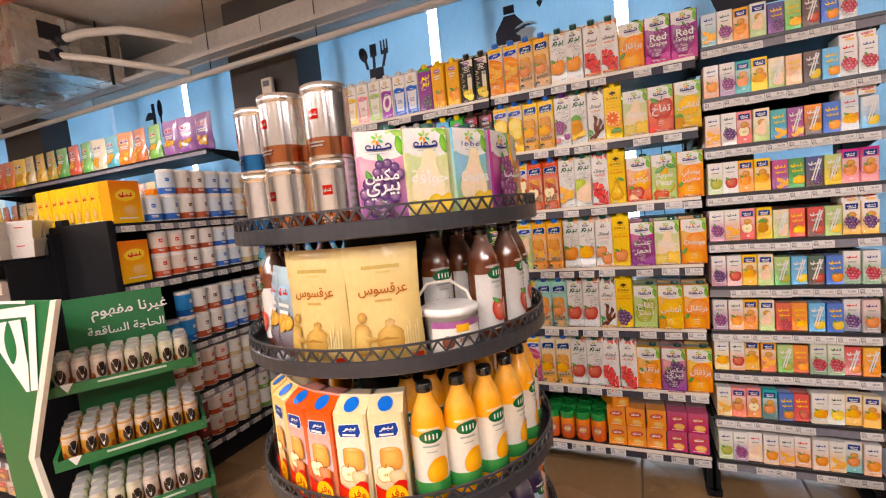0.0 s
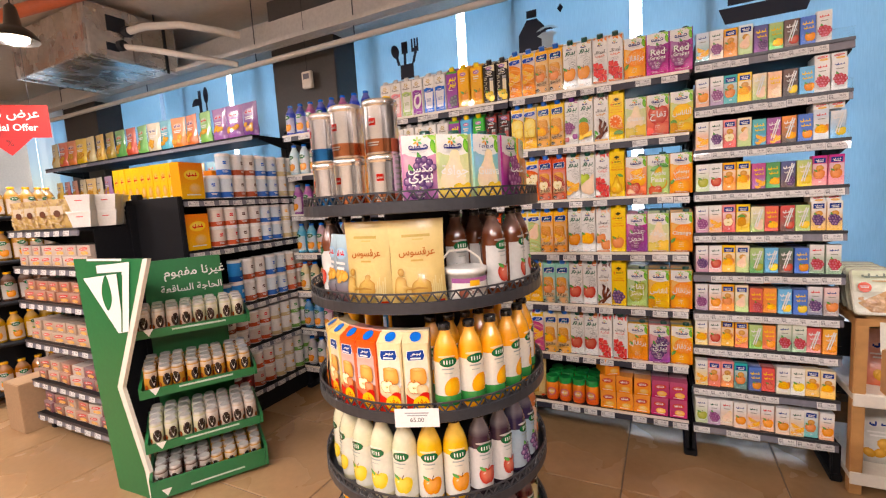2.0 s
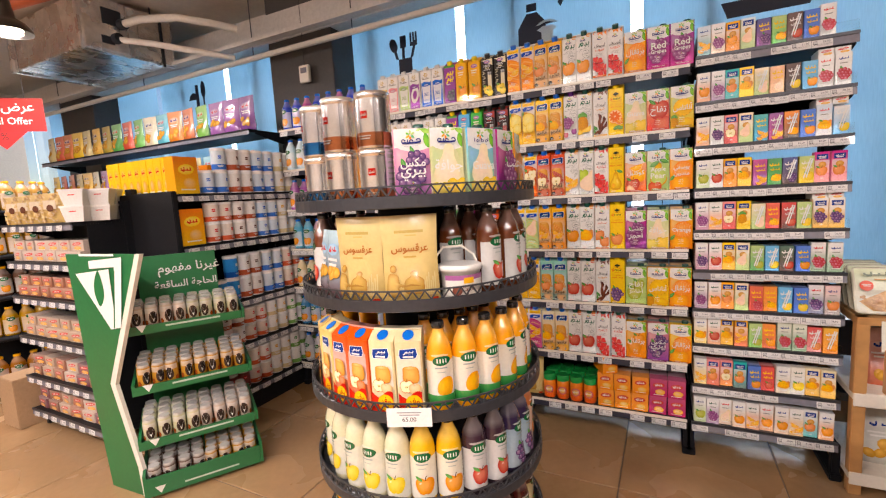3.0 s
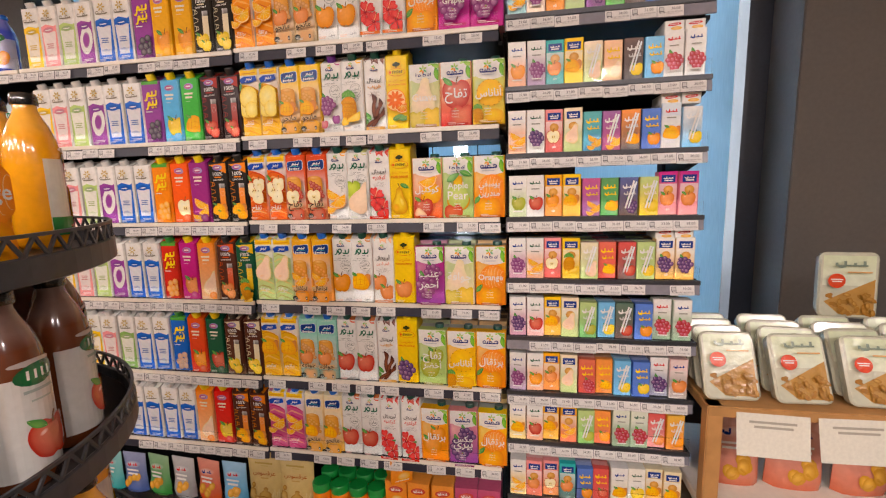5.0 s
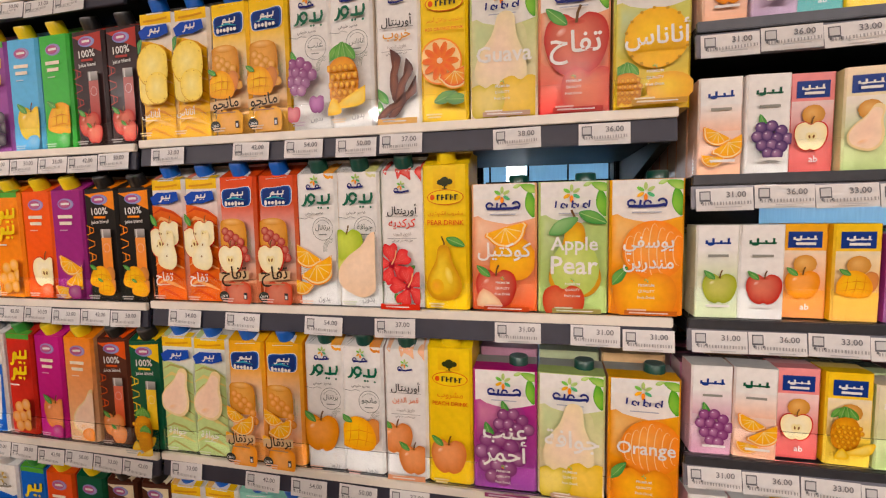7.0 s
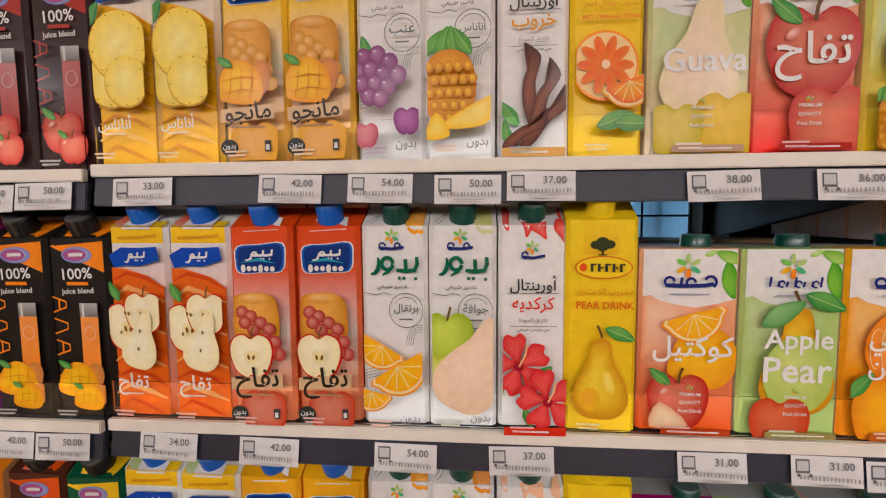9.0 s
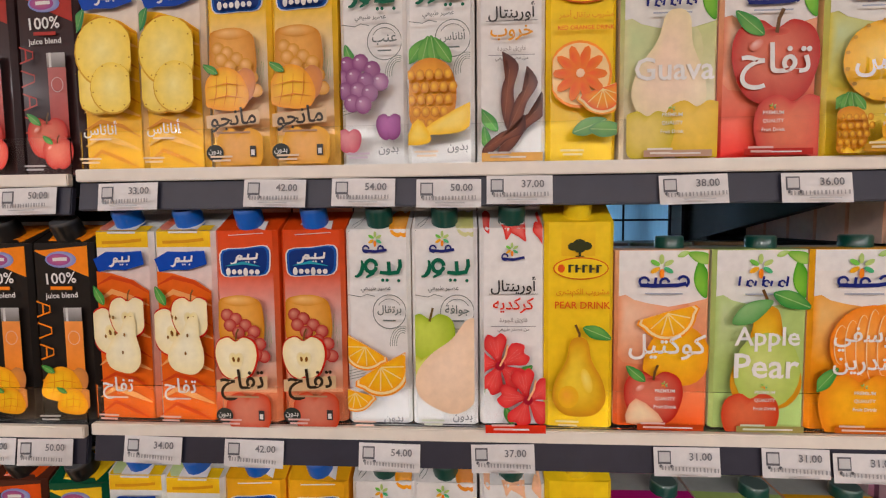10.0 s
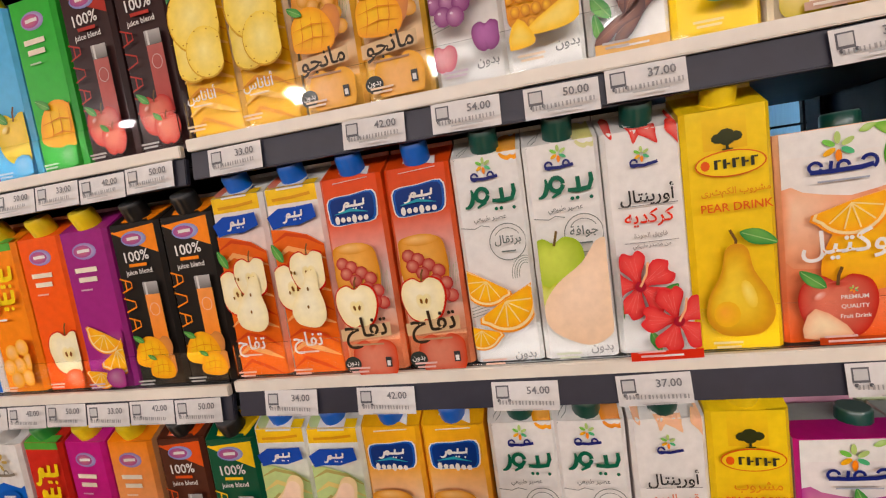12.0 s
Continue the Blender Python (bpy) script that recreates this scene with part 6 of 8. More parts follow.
def bottle_mesh(liquid, label, fr, cap, h=0.225, r=0.034):
    k = Ink(0.1, wrap=r)
    c2 = mixed(liquid, WHITE, 0.12)
    k.ring([(r * 0.84, 0, liquid), (r * 0.97, 0.006, liquid), (r * 0.99, 0.02, liquid), (r * 0.97, h * 0.3, liquid), (r, h * 0.5, liquid), (r * 0.99, h * 0.62, liquid), (r * 0.9, h * 0.71, liquid), (r * 0.72, h * 0.79, c2), (r * 0.5, h * 0.86, c2),
            (r * 0.41, h * 0.9, c2), (r * 0.41, h * 0.93, c2)], 22)
    k.rect(-0.05, h * 0.08, 0.05, h * 0.58, mixed(label, WHITE, 0.35), mixed(label, liquid, 0.12))
    k.ell(-0.004, h * 0.645, 0.023, 0.0035, mixed(liquid, WHITE, 0.45), n=14)
    k.ell(0, h * 0.585, 0.0235, 0.0125, (0.01, 0.13, 0.04), (0.006, 0.08, 0.03), 4, lift=0)
    for q in (-0.011, -0.004, 0.003, 0.01):
        k.rect(q - 0.0012, h * 0.585 - 0.005, q + 0.0014, h * 0.585 + 0.0052, WHITE)
    k.bars(-0.002, h * 0.5, 0.03, 0.0035, (0.3, 0.34, 0.32), 1)
    k.bars(-0.002, h * 0.455, 0.02, 0.0022, (0.35, 0.4, 0.36), 1)
    if fr == "mango":
        k.shape([(-0.5, -0.3), (-0.45, 0.2), (-0.05, 0.6), (0.4, 0.5), (0.5, 0.0), (0.3, -0.45), (-0.1, -0.5)], 0.008, h * 0.29, 0.042, (0.84, 0.46, 0.02), (0.74, 0.3, 0.01), 10)
        k.rect(-0.05, h * 0.08, 0.05, h * 0.2, (0.02, 0.14, 0.04), (0.06, 0.26, 0.07))
    else:
        fruit(k, fr, 0.004, h * 0.25, 0.046)
    k.ring([(r * 0.47, h * 0.925, cap), (r * 0.49, h * 0.93, cap), (r * 0.47, h * 0.985, cap), (r * 0.41, h, cap)], 16)
    return k.mesh("bottle", LIQUID)


def can_mesh(base, band, stripe, r=0.0415, h=0.13, metal=True):
    k = Ink(0.12, wrap=r)
    s = (0.8, 0.79, 0.78)
    k.ring([(r * 0.96, 0, s), (r, 0.004, s), (r, 0.006, base), (r, h * 0.28, base)], 24)
    k.ring([(r, h * 0.28, band), (r, h * 0.86, band), (r * 1.0, h * 0.88, s), (r * 1.03, h * 0.89, s), (r * 1.03, h * 0.985, s), (r * 0.97, h, s)], 24)
    k.rect(-0.009, h * 0.52, 0.009, h * 0.52 + 0.017, stripe)
    k.strokes(0, h * 0.5 + 0.011, 0.014, 0.008, WHITE)
    k.bars(0.0, h * 0.2, 0.03, 0.003, WHITE, 2)
    return k.mesh("tin", TIN if metal else CARD)


def drink_can_mesh(col, r=0.026, h=0.115):
    k = Ink(0.07, wrap=r)
    s = (0.6, 0.59, 0.57)
    k.ring([(r * 0.8, 0, s), (r, 0.008, col), (r, h * 0.88, col), (r * 0.8, h * 0.96, s), (r * 0.82, h, s)], 14)
    k.rect(-0.04, h * 0.66, 0.04, h * 0.86, mixed(col, WHITE, 0.4), mixed(col, WHITE, 0.65))
    k.ell(0.0, h * 0.5, 0.017, h * 0.25, (0.03, 0.02, 0.018), (0.05, 0.03, 0.025), lift=0)
    for q in (-0.03, 0.03):
        k.ell(q, h * 0.3, 0.009, 0.012, (0.4, 0.1, 0.03), (0.2, 0.05, 0.02), n=10)
    k.poly([(-0.013, h * 0.72), (0.013, h * 0.72), (0.0, h * 0.32)], WHITE)
    k.poly([(-0.007, h * 0.66), (0.007, h * 0.66), (0.0, h * 0.44)], (0.02, 0.02, 0.02))
    return k.mesh("drink_can", CANPRINT)


def pouch_mesh(low, high, art, w=0.135, h=0.195, d=0.05, word=""):
    """A stand-up pouch: pillowed front and back, flat sealed top."""
    k = Ink(w, -d / 2)
    n, m = 9, 11
    for side in (-1, 1):
        pts, cols, fs = [], [], []
        for j in range(m):
            t = j / (m - 1)
            bulge = d / 2 * (math.sin(min(1, (1 - t) * 1.25) * math.pi / 2)) * (0.75 + 0.25 * math.sin(t * 9))
            for i in range(n):
                u = i / (n - 1) * 2 - 1
                half = w / 2 * (1 - 0.05 * math.sin(t * math.pi))
                pts.append((u * half, side * (bulge * math.sqrt(max(0, 1 - abs(u) ** 2.4)) + 0.001), t * h))
                cols.append(mixed(low, high, t))
        for j in range(m - 1):
            for i in range(n - 1):
                q = (j * n + i, j * n + i + 1, (j + 1) * n + i + 1, (j + 1) * n + i)
                fs.append(q if side < 0 else q[::-1])
        k.add(pts, fs, cols, True)
    k.put = lambda u, v: (u, -(d / 2 * math.sin(min(1, (1 - v / h) * 1.25) * math.pi / 2) * (0.75 + 0.25 * math.sin(v / h * 9)) * math.sqrt(max(0, 1 - min(1, abs(2 * u / w)) ** 2.4)) + 0.002 + 0.0003 * k.layer), v)
    art(k, w, h)
    return k.mesh("pouch", FOIL)


def jar_art(k, w, h):
    """A line drawing of a seller with jugs under the product's name."""
    tan, deep = (0.5, 0.33, 0.1), (0.3, 0.16, 0.04)
    k.bars(0, h * 0.8, w * 0.5, 0.006, (0.4, 0.3, 0.1), 1)
    k.bars(0.004, h * 0.765, w * 0.2, 0.003, (0.5, 0.4, 0.15), 1)
    k.text("عرقسوس", 0, h * 0.62, h * 0.3, (0.34, 0.1, 0.025), w * 0.64)
    k.bars(0, h * 0.52, w * 0.22, 0.004, (0.45, 0.3, 0.1), 1)
    k.shape([(0, 0.5), (0.16, 0.42), (0.14, 0.3), (0.42, 0.1), (0.4, -0.35), (0.1, -0.5), (-0.2, -0.5), (-0.45, -0.3), (-0.4, 0.1), (-0.14, 0.3), (-0.16, 0.42)], w * 0.06, h * 0.24, w * 0.4, tan, deep)
    k.line([(-w * 0.16, h * 0.2), (w * 0.0, h * 0.22), (w * 0.16, h * 0.21)], h * 0.025, deep, 0.4)
    k.ell(-w * 0.3, h * 0.4, w * 0.06, h * 0.045, tan, deep, n=12)
    k.shape([(-0.2, 0.5), (0.2, 0.45), (0.3, 0.1), (0.6, 0.0), (0.25, -0.12), (0.3, -0.5), (-0.3, -0.5), (-0.32, 0.1)], -w * 0.3, h * 0.22, w * 0.36, mixed(tan, (0.7, 0.55, 0.25), 0.3), deep)
    for i in range(6):
        k.line([(w * (0.24 + 0.035 * i), h * 0.1), (w * (0.24 + 0.035 * i), h * (0.26 + 0.045 * (i % 3)))], w * 0.018, (0.6, 0.5, 0.26))
    for i in range(4):
        k.rect(-w * (0.12 - 0.1 * i), h * (0.06 + 0.015 * (i % 2)), -w * (0.06 - 0.1 * i), h * 0.12, mixed(tan, (0.4, 0.45, 0.2), 0.3))
    k.rect(w * 0.32, h * 0.02, w * 0.46, h * 0.07, (0.45, 0.04, 0.02))


def snack_art(c):
    def art(k, w, h):
        k.ell(0, h * 0.72, w * 0.32, h * 0.09, mixed(c, WHITE, 0.7), mixed(c, WHITE, 0.3), 6)
        k.strokes(0, h * 0.72, w * 0.42, h * 0.09, RED if c[0] < 0.5 else NAVY)
        for i in range(5):
            k.ell(w * random.uniform(-0.25, 0.25), h * random.uniform(0.18, 0.42), w * 0.14, h * 0.08, (0.75, 0.45, 0.12), (0.5, 0.25, 0.05), random.uniform(0, 180), n=9)
        k.bars(0, h * 0.55, w * 0.5, 0.007, WHITE, 2)
    return art


def box_mesh(w, d, h, a, b, band, word=""):
    k = Ink()
    k.body(w, d, h, a, b, mixed(a, b, 0.4), 0, 0.002)
    k.ell(0, h * 0.66, w * 0.34, h * 0.14, mixed(band, WHITE, 0.25), band, 5)
    k.strokes(0, h * 0.66, w * 0.44, h * 0.12, WHITE if sum(band) < 1 else RED)
    k.ell(w * 0.08, h * 0.28, w * 0.28, h * 0.16, mixed(GOLD, WHITE, 0.4), GOLD)
    k.bars(0, h * 0.1, w * 0.6, h * 0.03, WHITE, 1)
    return k.mesh("box", CARD)


def pack(name, key, make, at, turn=0.0, label="", category="packet", group="", tilt=0.0):
    if key not in PACKS:
        PACKS[key] = make()
    ob = new(name, PACKS[key])
    ob.location, ob.rotation_euler = at, (radians(tilt), 0, radians(turn))
    tagged(ob, label, category, group)
    return ob


# ---- lower rows of the juice wall ----
def spice_jar():
    k = Ink(0.09, wrap=0.031)
    k.ring([(0.029, 0, REDDISH), (0.031, 0.01, REDDISH), (0.031, 0.085, ORANGE), (0.026, 0.092, ORANGE)], 18)
    k.ell(0, 0.045, 0.022, 0.02, (0.75, 0.5, 0.1), MAGENTA, lift=0)
    k.strokes(0, 0.047, 0.03, 0.012, WHITE)
    g = (0.02, 0.26, 0.06)
    k.ring([(0.031, 0.092, g), (0.032, 0.118, g), (0.029, 0.121, g)], 18)
    return k.mesh("powder_jar", PLASTIC)


for j in range(3):
    for i in range(4):
        pack("powder_jar", "spice", spice_jar, (-0.43 + 0.066 * i, FRONT + 0.045 + 0.068 * j, ES[6]), random.uniform(-9, 9), "orange drink powder jar with a green lid", "jar", "powder jars")
for i in range(5):
    for j in range(2):
        c = (0.75, 0.26, 0.02) if i < 3 else (0.42, 0.03, 0.12)
        pack("powder_box", ("pw", i < 3), lambda c=c: box_mesh(0.072, 0.11, 0.082, c, mixed(c, WHITE, 0.1), (0.5, 0.05, 0.03)), (-0.155 + 0.0755 * i, FRONT + 0.07, ES[6] + 0.0005 + 0.083 * j), random.uniform(-3, 3), "small bright drink powder box", "box", "powder boxes")
pack("powder_box", ("pw", True), None, (-0.16, FRONT + 0.06, ES[6] + 0.1666), 30, "small orange drink powder box lying askew on others", "box", "powder boxes")
for i in range(2):
    pack("food_pouch", "yp", lambda: pouch_mesh((0.52, 0.38, 0.15), (0.6, 0.48, 0.24), jar_art), (-0.53 - 0.12 * i, FRONT + 0.06, ES[6]), 0, "pale yellow stand-up food pouch", "pouch", "yellow pouches")
for i in range(6):
    c = (TEAL, (0.05, 0.1, 0.3), LEAF, (0.3, 0.3, 0.32), REDDISH, SKYB)[i]
    pack("food_pouch", ("lp", i), lambda c=c: pouch_mesh(c, mixed(c, WHITE, 0.3), snack_art(c), 0.1, 0.15), (-1.3 + 0.105 * i, FRONT + 0.06, ES[6] - 0.004), random.uniform(-8, 8), "shiny colourful food pouch", "pouch", "pouches on the low shelf")
for r in range(7):
    for i in range(8):
        c = [(0.03, 0.06, 0.4), (0.5, 0.65, 0.7), (0.3, 0.1, 0.3), (0.1, 0.35, 0.5), (0.6, 0.5, 0.3), (0.05, 0.2, 0.4), (0.4, 0.4, 0.42)][r]
        if i % 3 == 2:
            c = mixed(c, REDDISH, 0.5)
        pack("bottle", ("lb", r, i % 3), lambda c=c: bottle_mesh(c, mixed(c, WHITE, 0.5), "orange", BLUECAP, 0.19), (-2.06 + 0.085 * i, FRONT + 0.05, ES[r] - 0.004), random.uniform(-15, 15), "small plastic bottle with a coloured label", "bottle", "bottles on the end bay")
# small packs that stand on others in the narrow bay
for z, n in ((RS[1], 2), (RS[2], 2), (RS[4], 2)):
    for i in range(n):
        k = (0.5, 0.45, 0.4)
        pack("drink_carton", "flat", lambda: box_mesh(0.046, 0.09, 0.026, WHITE, WHITE, RED), (0.622 + 0.048 * i, FRONT + 0.06, z + 0.1095), 0, "small white drink carton laid on others", "carton", "cartons laid flat")

# ---- round display ----
DC = Vector((-0.584, 0.921, 0))
PLATES = [1.222, 0.978, 0.7, 0.452, 0.2]
stand = empty("round_display", DC)
tagged(stand, "round black steel tiered display full of drinks", "display stand")
RD = 0.351
for zp in PLATES:
    tier = new("tier")
    tier.parent = stand
    tier.location = (0, 0, zp)
    k = Ink()
    g = (0.05, 0.052, 0.06)
    k.ring([(0.02, -0.012, g), (RD - 0.004, -0.012, g), (RD - 0.004, -0.004, g), (0.02, -0.004, g)], 64)
    o = new("plate", k.mesh("plate", STEEL_GREY))
    o.parent = tier
    n = 72
    vs, fs = [], []
    # solid band with rounded lip
    prof = [(RD, -0.016), (RD + 0.003, -0.014), (RD + 0.003, 0.012), (RD, 0.014), (RD - 0.003, 0.012), (RD - 0.003, -0.014)]
    for i in range(n):
        a = 2 * math.pi * i / n
        vs += [(r * math.sin(a), -r * math.cos(a), z) for r, z in prof]
    for i in range(n):
        j = (i + 1) % n
        fs += [(i * 6 + q, j * 6 + q, j * 6 + (q + 1) % 6, i * 6 + (q + 1) % 6) for q in range(6)]
    mesh_object("band", vs, fs, STEEL_GREY, tier)
    # lattice of slanting bars with a top wire
    vs, fs = [], []

    def bar(a0, z0, a1, z1, t=0.0021):
        b = len(vs)
        for a, z in ((a0, z0), (a1, z1)):
            for dr, da in ((-0.0015, -t), (-0.0015, t), (0.0015, t), (0.0015, -t)):
                q = a + da / RD
                vs.append(((RD + dr) * math.sin(q), -(RD + dr) * math.cos(q), z))
        fs.extend([(b, b + 1, b + 5, b + 4), (b + 1, b + 2, b + 6, b + 5), (b + 2, b + 3, b + 7, b + 6), (b + 3, b, b + 4, b + 7)])
    m = 76
    for i in range(m):
        a0, a1, a2 = (2 * math.pi * (i + f) / m for f in (0, 0.5, 1))
        bar(a0, 0.013, a1, 0.034)
        bar(a1, 0.034, a2, 0.013)
    mesh_object("lattice", vs, fs, STEEL_GREY, tier)
    vs, fs = [], []
    for i in range(n):
        a = 2 * math.pi * i / n
        vs += [(r * math.sin(a), -r * math.cos(a), z) for r, z in ((RD - 0.002, 0.033), (RD + 0.002, 0.033), (RD + 0.002, 0.037), (RD - 0.002, 0.037))]
    for i in range(n):
        j = (i + 1) % n
        fs += [(i * 4 + q, j * 4 + q, j * 4 + (q + 1) % 4, i * 4 + (q + 1) % 4) for q in range(4)]
    mesh_object("top_band", vs, fs, STEEL_GREY, tier)
k = Ink()
k.ring([(0.12, 0.03, g), (0.12, 1.2, g)], 24)
o = new("core", k.mesh("core", STEEL_DARK))
o.parent = stand
k = Ink()
k.ring([(0.38, 0.0, g), (0.38, 0.06, g), (0.36, 0.18, g)], 48)
o = new("base", k.mesh("base", STEEL_DARK))
o.parent = stand
FACE = 29.7


def on_tier(name, key, make, tier, a, r, label, category, group, up=0.0, jitter=5):
    t = radians(FACE + a)
    r *= 0.97
    return pack(name, key, make, (DC.x + r * math.sin(t), DC.y - r * math.cos(t), PLATES[tier] - 0.0035 + up), FACE + a + random.uniform(-jitter, jitter), label, category, group)


# tins and boxes on the top
for a, cols in ((-62, ((0.6, 0.6, 0.62), (0.78, 0.78, 0.8), "b")), (-39, ((0.5, 0.2, 0.1), (0.8, 0.78, 0.76), "c")), (-18.5, ((0.5, 0.2, 0.1), (0.8, 0.78, 0.76), "c"))):
    for up in (0, 0.1315):
        on_tier("coffee_tin", ("tin", cols[2]), lambda c=cols: can_mesh(c[0] if c[2] == "c" else (0.05, 0.2, 0.5), c[1], (0.6, 0.04, 0.03)), 0, a, 0.295, "shiny silver coffee tin with a copper band", "tin", "coffee tins", up, 12)
for a, (c1, c2, fr, wd) in zip((-0.5, 14.5, 32, 50, 68), (((0.3, 0.12, 0.34), (0.7, 0.34, 0.42), "berries", "مكس|بيري"), (PALE, LIME, "guava", "جوافة"), (LIME, SKYB, "guava", "Guava"), (PURPLE, MAGENTA, "grapes", "عنب"), (ORANGE, GOLD, "slice", "Orange"))):
    t = radians(FACE + a)
    ob = carton("wide", c1, c2, fr, wd, GREENCAP, 0, 0, PLATES[0] - 0.0035)
    ob.location = (DC.x + 0.282 * math.sin(t), DC.y - 0.282 * math.cos(t), PLATES[0] - 0.003)
    ob.rotation_euler = (0, 0, t + radians(random.uniform(-3, 3)))
# second tier
for a in (-30, -4.5):
    on_tier("food_pouch", "yp", None, 1, a, 0.305, "pale yellow stand-up pouch with brown lettering", "pouch", "yellow pouches", jitter=3).scale = (1.03, 1, 1.1)
for a in (-52, -66, -80):
    on_tier("food_pouch", "bp", lambda: pouch_mesh((0.1, 0.03, 0.03), (0.45, 0.62, 0.7), snack_art(SKYB), 0.1, 0.18), 1, a, 0.29, "blue and brown shiny chocolate drink pouch", "pouch", "blue pouches")


def tub_mesh():
    k = Ink(0.14, wrap=0.05)
    k.ring([(0.046, 0, WHITE), (0.052, 0.07, WHITE), (0.055, 0.07, WHITE), (0.056, 0.082, WHITE), (0.05, 0.085, WHITE)], 28)
    k.wrap = 0.053
    k.rect(-0.06, 0.012, 0.06, 0.06, (0.7, 0.68, 0.62))
    k.rect(-0.06, 0.05, 0.06, 0.062, (0.3, 0.1, 0.25))
    k.text("Carob", 0.0, 0.028, 0.014, (0.2, 0.08, 0.05), 0.04)
    k.rect(-0.012, 0.042, 0.014, 0.056, GOLD)
    k.ell(-0.028, 0.025, 0.012, 0.012, (0.3, 0.1, 0.06), (0.15, 0.04, 0.03))
    return k.mesh("tub", PLASTIC)


tub = on_tier("plastic_tub", "tub", tub_mesh, 1, 20, 0.295, "white plastic tub with a printed label", "tub", "")
tube("handle", [(-0.054, 0, 0.07), (-0.058, 0.02, 0.1), (-0.03, 0.03, 0.125), (0.02, 0.03, 0.125), (0.05, 0.02, 0.1), (0.054, 0, 0.07)], 0.003, SHELF_WHITE, tub)
for a, r in ((40, 0.29), (57, 0.3), (74, 0.3), (92, 0.3), (26, 0.2), (48, 0.2), (70, 0.2)):
    on_tier("juice_bottle", "apple", lambda: bottle_mesh((0.12, 0.035, 0.015), (0.6, 0.6, 0.58), "apple", BLACKCAP), 1, a, r, "brown apple juice bottle with a white label", "bottle", "apple juice bottles")
# third tier: cartons with a promotion sleeve, then mango bottles


def sleeve_mesh(c):
    k = Ink()
    k.body(0.066, 0.07, 0.205, mixed(c, CREAM, 0.3), c, c, 0.02)
    k.rect(-0.04, 0.07, 0.04, 0.15, mixed(c, WHITE, 0.7), mixed(c, WHITE, 0.35))
    k.ell(0, 0.196, 0.0145, 0.0085, (0.02, 0.14, 0.5), BLUECAP, n=16)
    k.poly([(-0.022, 0.166), (0.02, 0.169), (0.024, 0.152), (0.018, 0.141), (-0.021, 0.14), (-0.0245, 0.152)], WHITE)
    k.poly([(-0.0205, 0.1645), (0.0185, 0.1675), (0.0222, 0.152), (0.017, 0.1425), (-0.0195, 0.1415), (-0.0228, 0.152)], (0.01, 0.04, 0.22))
    k.swash(0.0, 0.158, 0.03, 0.009, WHITE, 0.002)
    k.bars(0, 0.1455, 0.026, 0.004, WHITE, 1)
    k.shape([(-0.4, 0.5), (0.3, 0.5), (0.5, 0.2), (0.42, -0.5), (-0.42, -0.5), (-0.5, 0.2)], 0.004, 0.102, 0.04, (0.72, 0.42, 0.14), (0.5, 0.22, 0.05))
    k.ell(0.003, 0.119, 0.016, 0.005, (0.78, 0.52, 0.25), (0.6, 0.3, 0.08), n=14)
    fruit(k, "half_apple", -0.008, 0.072, 0.032)
    k.shape(APPLE, 0.012, 0.066, 0.028, mixed(c, (0.9, 0.6, 0.4), 0.4), mixed(c, (0.5, 0.2, 0.02), 0.5))
    k.shape([(-0.036, 0.02), (-0.01, 0.004), (0.014, 0.022), (0.036, 0.014), (0.036, -0.03), (-0.036, -0.04)], 0.0, 0.038, 1.0, (0.6, 0.05, 0.03), (0.42, 0.015, 0.015), 0, 3, (0, -0.01))
    k.ell(0.008, 0.03, 0.021, 0.0215, (0.84, 0.56, 0.02), (0.78, 0.44, 0.01), n=20)
    k.text("وفر", 0.008, 0.034, 0.024, (0.4, 0.02, 0.02), 0.028)
    k.bars(0.008, 0.018, 0.016, 0.003, (0.4, 0.02, 0.02), 1)
    return k.mesh("carton", CARD)


for a, kind in ((-72, 0), (-58, 0), (-45, 1), (-33, 1), (-20.5, 2), (-8, 2)):
    c = ((0.7, 0.5, 0.2), (0.6, 0.1, 0.03), (0.68, 0.56, 0.34))[kind]
    on_tier("juice_carton", ("sl", kind), lambda c=c: sleeve_mesh(c), 2, a, 0.296, "slim juice carton in a red promotion sleeve", "carton", "cartons in promotion sleeves", 0, 2)
for a in (6.5, 19.5, 32.5, 46, 60, 75, 91):
    on_tier("juice_bottle", "mangob", lambda: bottle_mesh((0.8, 0.36, 0.01), (0.68, 0.66, 0.58), "mango", BLACKCAP), 2, a, 0.302, "orange mango juice bottle with a dark cap", "bottle", "mango juice bottles")
for a in (0, 14, 28, 42, 58):
    on_tier("juice_bottle", "mangob", None, 2, a, 0.215, "orange mango juice bottle with a dark cap", "bottle", "mango juice bottles")
# fourth tier
for a, key in ((-72, "l"), (-58, "l"), (-44, "l"), (-31, "l"), (-18, "l"), (-5, "o"), (8.5, "o"), (22, "a"), (35.5, "a"), (49, "g"), (62, "g"), (77, "p"), (92, "p")):
    spec = {"l": ((0.62, 0.58, 0.4), (0.62, 0.6, 0.5), "lemon"), "o": ((0.7, 0.42, 0.03), (0.66, 0.64, 0.55), "orange"), "a": ((0.04, 0.02, 0.03), (0.6, 0.58, 0.56), "apple"), "g": ((0.03, 0.02, 0.05), (0.3, 0.4, 0.48), "berries"), "p": ((0.45, 0.15, 0.06), (0.6, 0.4, 0.3), "peach")}[key]
    on_tier("juice_bottle", ("t4", key), lambda s=spec: bottle_mesh(s[0], s[1], s[2], BLACKCAP), 3, a, 0.302, "juice bottle with printed label and dark cap", "bottle", "juice bottles on the low tier")
